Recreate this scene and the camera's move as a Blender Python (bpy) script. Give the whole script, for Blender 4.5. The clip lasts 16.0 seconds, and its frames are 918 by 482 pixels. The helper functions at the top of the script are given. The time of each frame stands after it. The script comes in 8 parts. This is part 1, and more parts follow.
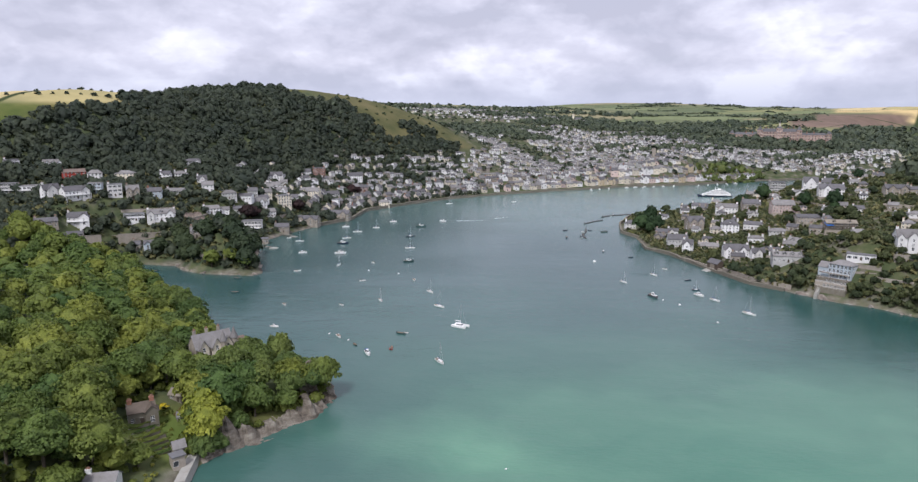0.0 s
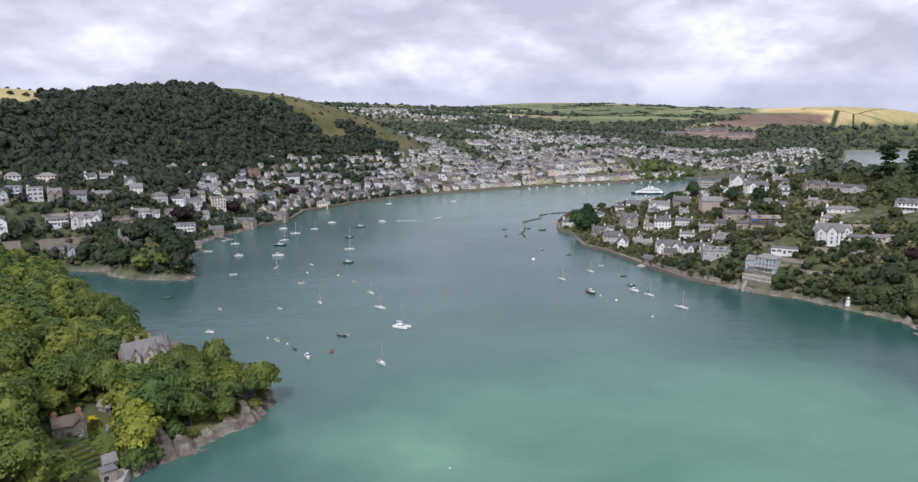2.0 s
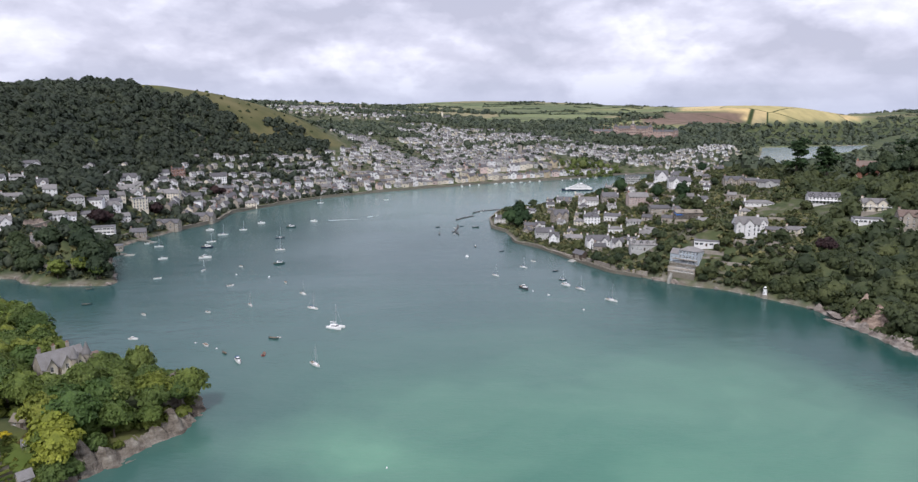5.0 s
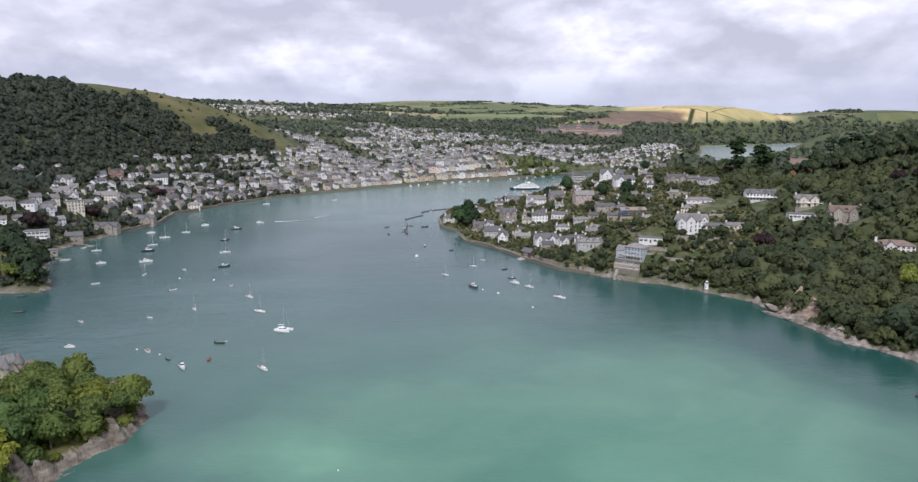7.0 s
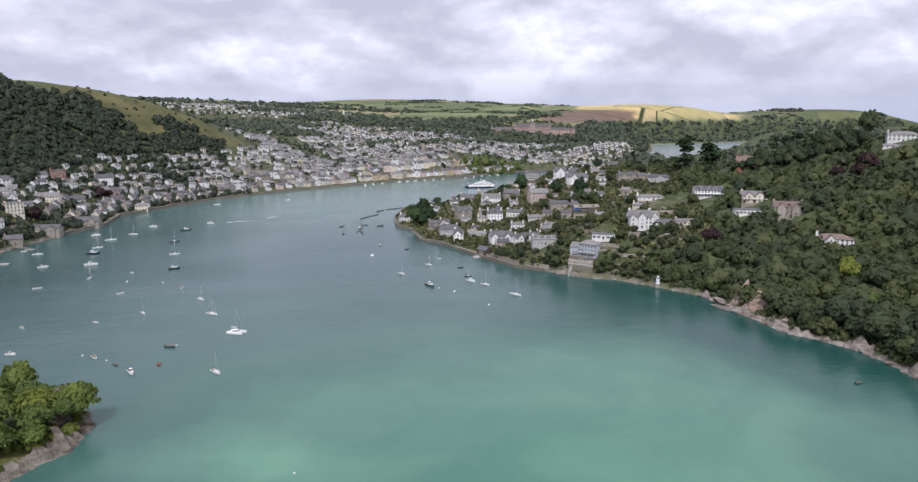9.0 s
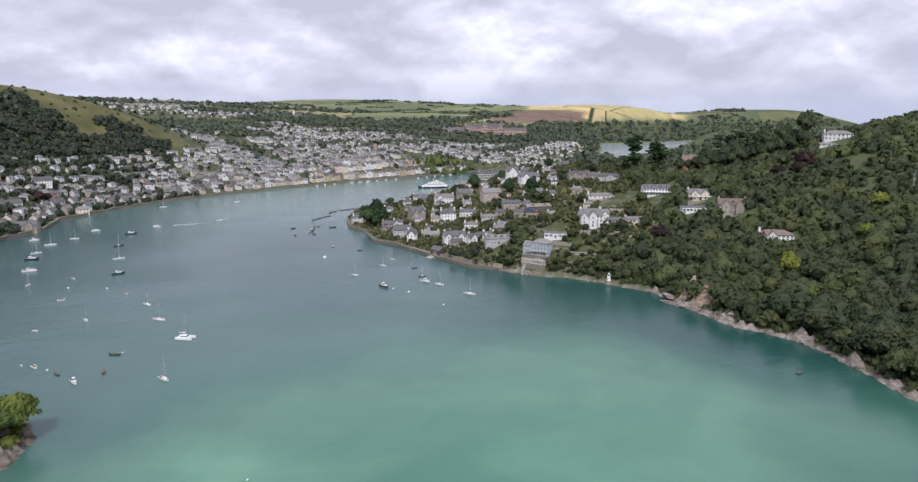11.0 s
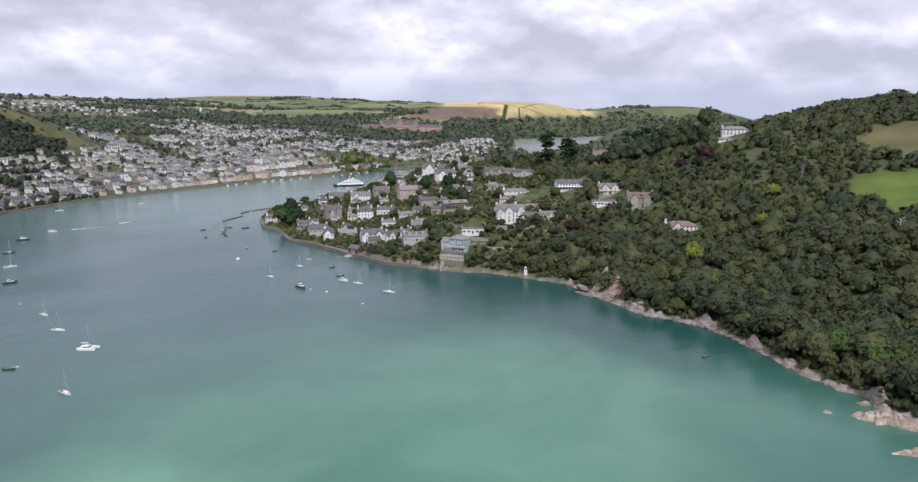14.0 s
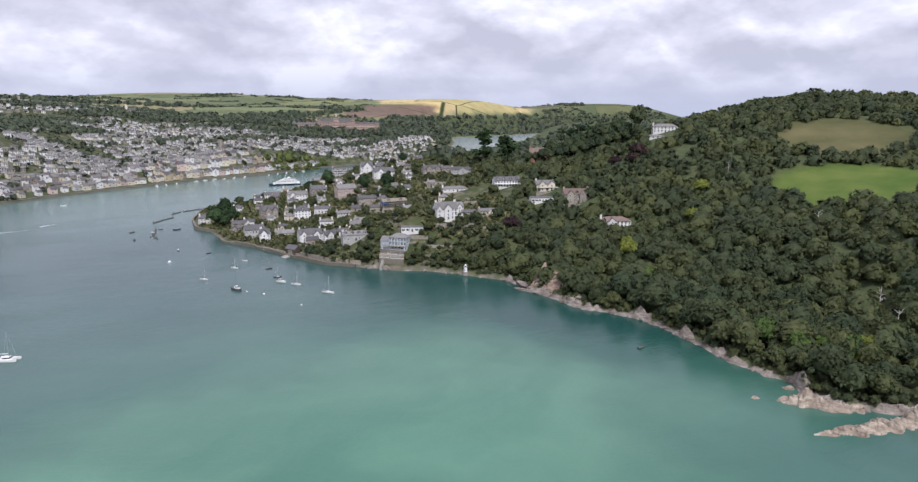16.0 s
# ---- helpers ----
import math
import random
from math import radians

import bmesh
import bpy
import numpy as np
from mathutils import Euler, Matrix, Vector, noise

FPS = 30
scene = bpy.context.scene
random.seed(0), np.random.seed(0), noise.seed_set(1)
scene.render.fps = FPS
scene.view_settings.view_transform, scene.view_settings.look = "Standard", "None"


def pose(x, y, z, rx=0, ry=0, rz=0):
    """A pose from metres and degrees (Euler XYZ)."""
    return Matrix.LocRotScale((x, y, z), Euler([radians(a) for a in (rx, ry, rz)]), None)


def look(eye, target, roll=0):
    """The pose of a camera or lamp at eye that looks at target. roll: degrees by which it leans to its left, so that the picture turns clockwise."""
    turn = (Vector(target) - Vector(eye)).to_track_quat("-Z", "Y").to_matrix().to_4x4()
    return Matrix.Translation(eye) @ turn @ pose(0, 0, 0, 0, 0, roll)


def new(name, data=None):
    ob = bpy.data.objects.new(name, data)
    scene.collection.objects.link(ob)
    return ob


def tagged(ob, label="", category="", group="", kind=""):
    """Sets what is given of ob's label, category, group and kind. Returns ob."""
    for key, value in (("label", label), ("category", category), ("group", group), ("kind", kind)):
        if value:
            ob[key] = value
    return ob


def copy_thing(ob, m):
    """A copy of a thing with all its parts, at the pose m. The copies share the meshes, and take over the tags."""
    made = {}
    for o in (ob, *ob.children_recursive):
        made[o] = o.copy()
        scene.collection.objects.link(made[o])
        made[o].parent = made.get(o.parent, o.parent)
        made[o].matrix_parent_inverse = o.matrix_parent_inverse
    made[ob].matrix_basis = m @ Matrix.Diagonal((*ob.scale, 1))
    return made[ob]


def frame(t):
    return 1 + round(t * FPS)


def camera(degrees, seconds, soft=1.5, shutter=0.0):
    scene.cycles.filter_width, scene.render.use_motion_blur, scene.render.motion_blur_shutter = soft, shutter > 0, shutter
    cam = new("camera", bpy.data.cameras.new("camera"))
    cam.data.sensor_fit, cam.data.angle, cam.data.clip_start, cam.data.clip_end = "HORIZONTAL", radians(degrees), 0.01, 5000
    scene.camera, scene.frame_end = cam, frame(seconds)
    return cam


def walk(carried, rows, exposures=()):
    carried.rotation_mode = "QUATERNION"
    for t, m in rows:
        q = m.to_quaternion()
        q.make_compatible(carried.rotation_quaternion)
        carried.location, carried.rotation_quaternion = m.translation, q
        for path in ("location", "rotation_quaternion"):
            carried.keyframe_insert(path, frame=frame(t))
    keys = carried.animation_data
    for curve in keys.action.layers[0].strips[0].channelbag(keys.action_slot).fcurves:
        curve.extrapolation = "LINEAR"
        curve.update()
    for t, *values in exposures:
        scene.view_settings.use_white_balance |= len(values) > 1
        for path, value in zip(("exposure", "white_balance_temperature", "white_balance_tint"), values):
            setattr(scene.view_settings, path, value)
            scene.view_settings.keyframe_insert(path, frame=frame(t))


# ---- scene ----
cam = camera(68.18, 16.0, soft=1.35)
# seconds, eye, then yaw to the left, pitch and roll in degrees
PATH = [
    (0, 0, 0, 115, -0.027, -10.241, 0.154),
    (0.5, 0, 0.07, 115.04, -1.341, -10.246, 0.15),
    (1, 0.01, 0.13, 115.06, -2.653, -10.249, 0.147),
    (1.5, 0.03, 0.17, 115.07, -3.948, -10.253, 0.147),
    (2, 0.04, 0.19, 115.08, -5.156, -10.261, 0.15),
    (2.5, 0.07, 0.21, 115.08, -6.217, -10.279, 0.156),
    (3, 0.09, 0.21, 115.07, -7.17, -10.303, 0.163),
    (3.5, 0.12, 0.2, 115.05, -8.073, -10.329, 0.169),
    (4, 0.16, 0.18, 115.03, -8.966, -10.355, 0.172),
    (4.5, 0.19, 0.15, 115, -9.878, -10.378, 0.171),
    (5, 0.22, 0.11, 114.97, -10.832, -10.397, 0.171),
    (5.5, 0.26, 0.07, 114.94, -11.846, -10.41, 0.174),
    (6, 0.29, 0.02, 114.9, -12.932, -10.417, 0.179),
    (6.5, 0.33, -0.04, 114.87, -14.073, -10.419, 0.185),
    (7, 0.36, -0.1, 114.83, -15.157, -10.417, 0.193),
    (7.5, 0.4, -0.17, 114.8, -16.094, -10.42, 0.201),
    (8, 0.43, -0.24, 114.76, -16.982, -10.437, 0.209),
    (8.5, 0.45, -0.31, 114.74, -17.936, -10.473, 0.218),
    (9, 0.48, -0.39, 114.71, -18.945, -10.509, 0.218),
    (9.5, 0.5, -0.46, 114.69, -19.971, -10.521, 0.207),
    (10, 0.51, -0.53, 114.68, -20.984, -10.511, 0.193),
    (10.5, 0.52, -0.6, 114.67, -21.962, -10.49, 0.187),
    (11, 0.53, -0.67, 114.67, -22.906, -10.482, 0.187),
    (11.5, 0.53, -0.74, 114.68, -23.842, -10.509, 0.187),
    (12, 0.52, -0.8, 114.7, -24.864, -10.553, 0.18),
    (12.5, 0.5, -0.86, 114.73, -26.049, -10.593, 0.16),
    (13, 0.48, -0.91, 114.77, -27.34, -10.633, 0.135),
    (13.5, 0.45, -0.96, 114.83, -28.65, -10.679, 0.114),
    (14, 0.41, -1, 114.89, -29.932, -10.73, 0.1),
    (14.5, 0.36, -1.03, 114.98, -31.164, -10.783, 0.095),
    (15, 0.29, -1.05, 115.07, -32.42, -10.836, 0.094),
    (15.5, 0.22, -1.06, 115.19, -33.762, -10.888, 0.095),
    (16, 0.14, -1.05, 115.32, -35.137, -10.93, 0.103),
]
walk(cam, [(t, pose(x, y, z, 90 + pitch, 0, yaw) @ pose(0, 0, 0, 0, 0, roll)) for t, x, y, z, yaw, pitch, roll in PATH],
     [(0, 0.15, 5950, 16), (16, 0.15, 5950, 16)])

# ---- light ----
SUN_FROM, SUN_HEIGHT = 200.0, 50.0   # compass bearing from +y to the right, and height, in degrees
world = bpy.data.worlds.new("sky")
scene.world = world
world.use_nodes = True


def node(tree, kind, inputs=None, **settings):
    n = tree.nodes.new(kind)
    for key, value in settings.items():
        setattr(n, key, value)
    for key, value in (inputs or {}).items():
        if isinstance(value, bpy.types.NodeSocket):
            tree.links.new(value, n.inputs[key])
        else:
            n.inputs[key].default_value = value
    return n


def ramp(tree, fac, stops, ease="LINEAR"):
    n = tree.nodes.new("ShaderNodeValToRGB")
    n.color_ramp.interpolation = ease
    while len(n.color_ramp.elements) < len(stops):
        n.color_ramp.elements.new(0.5)
    for e, (at, colour) in zip(n.color_ramp.elements, stops):
        e.position, e.color = at, (*colour, 1) if len(colour) == 3 else colour
    tree.links.new(fac, n.inputs[0])
    return n.outputs[0]


def math_node(tree, op, a, b=0.0, c=0.0):
    n = node(tree, "ShaderNodeMath", {0: a, 1: b, 2: c}, operation=op)
    return n.outputs[0]


def mix(tree, fac, a, b, blend="MIX"):
    n = tree.nodes.new("ShaderNodeMix")
    n.data_type, n.blend_type = "RGBA", blend
    for key, value in ((0, fac), (6, a), (7, b)):
        if isinstance(value, bpy.types.NodeSocket):
            tree.links.new(value, n.inputs[key])
        elif key:
            n.inputs[key].default_value = (*value, 1) if len(value) == 3 else value
        else:
            n.inputs[key].default_value = value
    return n.outputs[2]


def build_sky():
    t = world.node_tree
    t.nodes.clear()
    way = node(t, "ShaderNodeTexCoord").outputs["Generated"]
    xyz = node(t, "ShaderNodeSeparateXYZ", {0: way})
    up = math_node(t, "MAXIMUM", xyz.outputs[2], 0.0)
    # the cloud sheet lies level overhead: its cells crowd together towards the horizon
    deep = math_node(t, "DIVIDE", 1.0, math_node(t, "ADD", up, 0.10))
    sheet_at = node(t, "ShaderNodeCombineXYZ", {0: math_node(t, "MULTIPLY", xyz.outputs[0], deep), 1: math_node(t, "MULTIPLY", xyz.outputs[1], deep), 2: 0.0}).outputs[0]
    layer = node(t, "ShaderNodeTexNoise", {"Vector": sheet_at, "Scale": 0.55, "Detail": 5.0, "Roughness": 0.45, "Distortion": 0.2}).outputs["Fac"]
    # heaped edges: the same cloud bodies compared with themselves a little higher up give lit tops and dull bases
    def heap(lift, scale, detail):
        at = node(t, "ShaderNodeCombineXYZ", {0: xyz.outputs[0], 1: xyz.outputs[1], 2: math_node(t, "MULTIPLY", math_node(t, "ADD", up, lift), 1.9)}).outputs[0]
        warp = node(t, "ShaderNodeTexNoise", {"Vector": at, "Scale": 9.0, "Detail": 4.0, "Roughness": 0.6}).outputs["Color"]
        bent = node(t, "ShaderNodeVectorMath", {0: warp, 1: (0.085, 0.085, 0.085), 2: at}, operation="MULTIPLY_ADD").outputs[0]
        return node(t, "ShaderNodeTexNoise", {"Vector": bent, "Scale": scale, "Detail": detail, "Roughness": 0.48}).outputs["Fac"]
    low, high = heap(0.0, 5.0, 6.0), heap(0.02, 5.0, 6.0)
    relief = math_node(t, "MULTIPLY", math_node(t, "SUBTRACT", low, high), 0.9)
    body = math_node(t, "ADD", relief, math_node(t, "MULTIPLY_ADD", low, 0.62, math_node(t, "MULTIPLY", layer, 0.38)))
    big = layer
    cloud = ramp(t, body, [(0.36, (0.54, 0.54, 0.60)), (0.45, (0.63, 0.625, 0.685)), (0.53, (0.72, 0.71, 0.765)), (0.60, (0.83, 0.82, 0.865)), (0.67, (0.95, 0.94, 0.97))])
    sky = node(t, "ShaderNodeTexSky", sky_type="NISHITA", sun_disc=False, sun_elevation=radians(SUN_HEIGHT), sun_rotation=radians(SUN_FROM))
    blue = mix(t, 1.0, sky.outputs[0], (0.10, 0.10, 0.10), "MULTIPLY")
    cover = ramp(t, big, [(0.30, (0.90, 0.90, 0.90)), (0.45, (0.98, 0.98, 0.98))])
    seen = mix(t, cover, blue, cloud)
    veil = ramp(t, up, [(0.0, (0.9, 0.9, 0.9)), (0.03, (0.55, 0.55, 0.55)), (0.08, (0.0, 0.0, 0.0))])
    seen = mix(t, veil, seen, (0.50, 0.53, 0.62))
    back = node(t, "ShaderNodeBackground", {"Color": seen, "Strength": 1.0})
    node(t, "ShaderNodeOutputWorld", {0: back.outputs[0]})


build_sky()
sun = new("sun", bpy.data.lights.new("sun", "SUN"))
sun.data.energy, sun.data.angle, sun.data.color = 2.45, radians(11.0), (1.0, 0.95, 0.86)
a, e = radians(SUN_FROM), radians(SUN_HEIGHT)
sun.matrix_world = look((900 * math.sin(a) * math.cos(e), 900 * math.cos(a) * math.cos(e), 900 * math.sin(e)), (0, 0, 0))
tagged(sun, kind="structure")

# ---- materials ----
def surface(name, build, rough=0.8, spec=0.3, metal=0.0, bump=None, thin=0.0):
    """A material whose colour socket comes from build(tree); bump: (scale per metre, metres); thin: share of light let through."""
    m = bpy.data.materials.new(name)
    m.use_nodes = True
    t = m.node_tree
    t.nodes.clear()
    colour = build(t)
    p = node(t, "ShaderNodeBsdfPrincipled", {"Roughness": rough, "Specular IOR Level": spec, "Metallic": metal})
    if isinstance(colour, bpy.types.NodeSocket):
        t.links.new(colour, p.inputs["Base Color"])
    else:
        p.inputs["Base Color"].default_value = (*colour, 1)
    if bump:
        h = node(t, "ShaderNodeTexNoise", {"Vector": place(t), "Scale": bump[0], "Detail": 4.0}).outputs["Fac"]
        b = node(t, "ShaderNodeBump", {"Height": h, "Strength": 0.7, "Distance": bump[1]})
        t.links.new(b.outputs[0], p.inputs["Normal"])
    out = p.outputs[0]
    if thin:
        through_leaf = node(t, "ShaderNodeBsdfTranslucent", {"Color": colour}).outputs[0]
        out = node(t, "ShaderNodeMixShader", {0: thin, 1: out, 2: through_leaf}).outputs[0]
    node(t, "ShaderNodeOutputMaterial", {0: out})
    return m


def place(t):
    return node(t, "ShaderNodeNewGeometry").outputs["Position"]


def grain(t, scale, detail=4.0, rough=0.55):
    return node(t, "ShaderNodeTexNoise", {"Vector": place(t), "Scale": scale, "Detail": detail, "Roughness": rough}).outputs["Fac"]


def lot(t):
    return node(t, "ShaderNodeObjectInfo").outputs["Random"]


def tint(t, colour, amount):
    """Colour made lighter and darker by a value of 0 to 1."""
    dark = tuple(c * 0.82 for c in colour)
    light = tuple(min(0.86, c * 1.15) for c in colour)
    return mix(t, amount, dark, light)


def worn(colour, per=0.25):
    """Painted or dressed surface with weather stains at two scales, each piece a little different."""
    def build(t):
        base = tint(t, colour, lot(t))
        stain = ramp(t, grain(t, 0.35, 5), [(0.35, (0.78, 0.77, 0.74)), (0.62, (1, 1, 1))])
        fine = ramp(t, grain(t, 3.0, 3), [(0.3, (0.88, 0.88, 0.87)), (0.7, (1.05, 1.05, 1.05))])
        return mix(t, per, base, mix(t, 1.0, mix(t, 1.0, base, stain, "MULTIPLY"), fine, "MULTIPLY"))
    return build


def foliage(dark, light, per_object=True, fine=1.1):
    def build(t):
        if per_object:
            pick = lot(t)
        else:
            pick = node(t, "ShaderNodeAttribute", attribute_name="hue").outputs["Fac"]
        tree_hue = mix(t, pick, dark, light)
        leaf = node(t, "ShaderNodeNewGeometry").outputs["Random Per Island"]
        mottled = mix(t, 1.0, tree_hue, ramp(t, leaf, [(0.0, (0.80, 0.82, 0.80)), (1.0, (1.20, 1.19, 1.10))]), "MULTIPLY")
        sprays = ramp(t, grain(t, fine, 2.5, 0.7), [(0.34, (0.74, 0.75, 0.75)), (0.5, (1.0, 1.0, 1.0)), (0.68, (1.24, 1.22, 1.14))])
        mottled = mix(t, 1.0, mottled, sprays, "MULTIPLY")
        return mix(t, 1.0, mottled, ramp(t, grain(t, 0.16, 3), [(0.3, (0.75, 0.8, 0.75)), (0.7, (1.25, 1.2, 1.1))]), "MULTIPLY")
    return build


WHITE = surface("white_render", worn((0.82, 0.81, 0.79), 0.45), 0.85, bump=(1.5, 0.02))
CREAM = surface("cream_render", worn((0.74, 0.68, 0.56), 0.6), 0.85, bump=(1.5, 0.02))
PINK = surface("pink_render", worn((0.62, 0.50, 0.46), 0.6), 0.85)
PALE_BLUE = surface("pale_blue_boards", worn((0.50, 0.57, 0.63), 0.5), 0.7)
GREY_RENDER = surface("grey_render", worn((0.529, 0.529, 0.517), 0.7), 0.85)
STONE = surface("grey_stone", worn((0.375, 0.338, 0.288), 0.9), 0.9, bump=(2.0, 0.06))
TOWN_WHITE = surface("town_white_render", worn((0.857, 0.847, 0.826), 0.25), 0.85)
SEA_STONE = surface("weedy_quay_stone", worn((0.213, 0.194, 0.156), 0.9), 0.9, bump=(1.2, 0.15))
BRICK = surface("red_brick", worn((0.34, 0.17, 0.12), 0.8), 0.9, bump=(3.0, 0.03))
RED_PAINT = surface("red_render", worn((0.40, 0.07, 0.05), 0.5), 0.8)
OCHRE = surface("ochre_render", worn((0.52, 0.44, 0.31), 0.5), 0.85)
SLATE = surface("slate_roof", worn((0.140, 0.137, 0.145), 0.9), 0.8, 0.25, bump=(2.5, 0.03))
PALE_SLATE = surface("pale_slate_roof", worn((0.240, 0.232, 0.230), 0.9), 0.85, 0.25, bump=(2.5, 0.03))
TILE = surface("clay_tile_roof", worn((0.225, 0.170, 0.145), 0.9), 0.85, bump=(2.5, 0.04))
LEAD = surface("flat_roof_felt", worn((0.20, 0.20, 0.21), 0.7), 0.8)
GLASS = surface("window_glass", lambda t: (0.03, 0.035, 0.04), 0.08, 0.6)
FRAME = surface("white_paint", lambda t: (0.78, 0.78, 0.77), 0.5)
DARK_WOOD = surface("dark_wood", worn((0.09, 0.07, 0.055), 0.6), 0.8)
TIMBER = surface("grey_timber", worn((0.26, 0.23, 0.19), 0.7), 0.85)
CONCRETE = surface("concrete", worn((0.38, 0.37, 0.34), 0.8), 0.9, bump=(1.0, 0.03))
POT = surface("clay_pot", lambda t: (0.26, 0.15, 0.105), 0.85)
BARK = surface("bark", worn((0.12, 0.10, 0.075), 0.8), 0.95, bump=(3.0, 0.08))
# brighter than the other leaves: the promontory's sunshine is in the colour
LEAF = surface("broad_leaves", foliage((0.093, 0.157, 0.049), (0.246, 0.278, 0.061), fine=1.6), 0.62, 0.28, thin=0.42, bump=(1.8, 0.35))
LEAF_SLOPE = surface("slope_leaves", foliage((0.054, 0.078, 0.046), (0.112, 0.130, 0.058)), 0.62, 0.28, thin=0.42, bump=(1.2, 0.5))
LEAF_DARK = surface("conifer_leaves", foliage((0.025, 0.050, 0.025), (0.061, 0.104, 0.047)), 0.65, 0.2, thin=0.25)
LEAF_COPPER = surface("copper_leaves", foliage((0.036, 0.021, 0.025), (0.064, 0.036, 0.040)), 0.6, 0.25, thin=0.3)
# base green lightened to stand in for haze over distant leaves
LEAF_WOOD = surface("wood_leaves", foliage((0.062, 0.090, 0.057), (0.131, 0.160, 0.080), False, 0.7), 0.62, 0.28, thin=0.3)
GELCOAT = surface("white_gelcoat", lambda t: (0.80, 0.80, 0.78), 0.25, 0.5)
NAVY_HULL = surface("navy_hull", lambda t: (0.02, 0.03, 0.06), 0.25, 0.5)
RED_HULL = surface("red_hull", lambda t: (0.32, 0.05, 0.04), 0.35, 0.5)
TEAL_HULL = surface("dark_green_hull", lambda t: (0.03, 0.07, 0.07), 0.35, 0.5)
ALLOY = surface("mast_alloy", lambda t: (0.62, 0.63, 0.64), 0.35, 0.5, 0.6)
TEAK = surface("teak_deck", worn((0.22, 0.17, 0.12), 0.6), 0.75)
CANVAS = surface("sail_cover_canvas", worn((0.05, 0.09, 0.2), 0.5), 0.9)
RUBBER = surface("grey_rubber", lambda t: (0.09, 0.09, 0.10), 0.7)
ORANGE = surface("orange_buoy", lambda t: (0.6, 0.14, 0.04), 0.5)
FOAM = surface("wake_foam", lambda t: ramp(t, grain(t, 0.6, 5), [(0.35, (0.3, 0.4, 0.4)), (0.6, (0.75, 0.78, 0.78))]), 0.7)
TARP = surface("blue_tarpaulin", lambda t: (0.04, 0.16, 0.5), 0.5)
YELLOW_FLOWER = surface("yellow_flowers", worn((0.65, 0.52, 0.03), 0.5), 0.8)
ROAD = surface("asphalt", worn((0.065, 0.065, 0.067), 0.7), 0.9)


def rock_colour(t):
    bands = node(t, "ShaderNodeTexNoise", {"Vector": node(t, "ShaderNodeVectorMath", {0: place(t), 1: (0.5, 0.5, 1.6)}, operation="MULTIPLY").outputs[0], "Scale": 0.35, "Detail": 7.0, "Roughness": 0.65}).outputs["Fac"]
    c = ramp(t, bands, [(0.30, (0.075, 0.062, 0.054)), (0.43, (0.18, 0.15, 0.128)), (0.55, (0.26, 0.228, 0.198)), (0.72, (0.42, 0.385, 0.345))])
    z = node(t, "ShaderNodeSeparateXYZ", {0: place(t)}).outputs[2]
    weed = ramp(t, math_node(t, "MULTIPLY_ADD", grain(t, 0.8, 4), 2.4, math_node(t, "MULTIPLY", z, 0.5)), [(0.0, (1, 1, 1)), (0.85, (1, 1, 1)), (1.0, (0, 0, 0))])
    return mix(t, weed, c, (0.075, 0.062, 0.03))


ROCK = surface("shore_rock", rock_colour, 0.9, bump=(1.2, 0.5))
REEF_ROCK = surface("reef_rock", lambda t: mix(t, 1.0, rock_colour(t), (1.45, 1.40, 1.28), "MULTIPLY"), 0.9, bump=(1.2, 0.5))
SLATE_ROCK = surface("slate_crag", lambda t: mix(t, 1.0, rock_colour(t), (0.78, 0.79, 0.74), "MULTIPLY"), 0.9, bump=(2.2, 0.9))


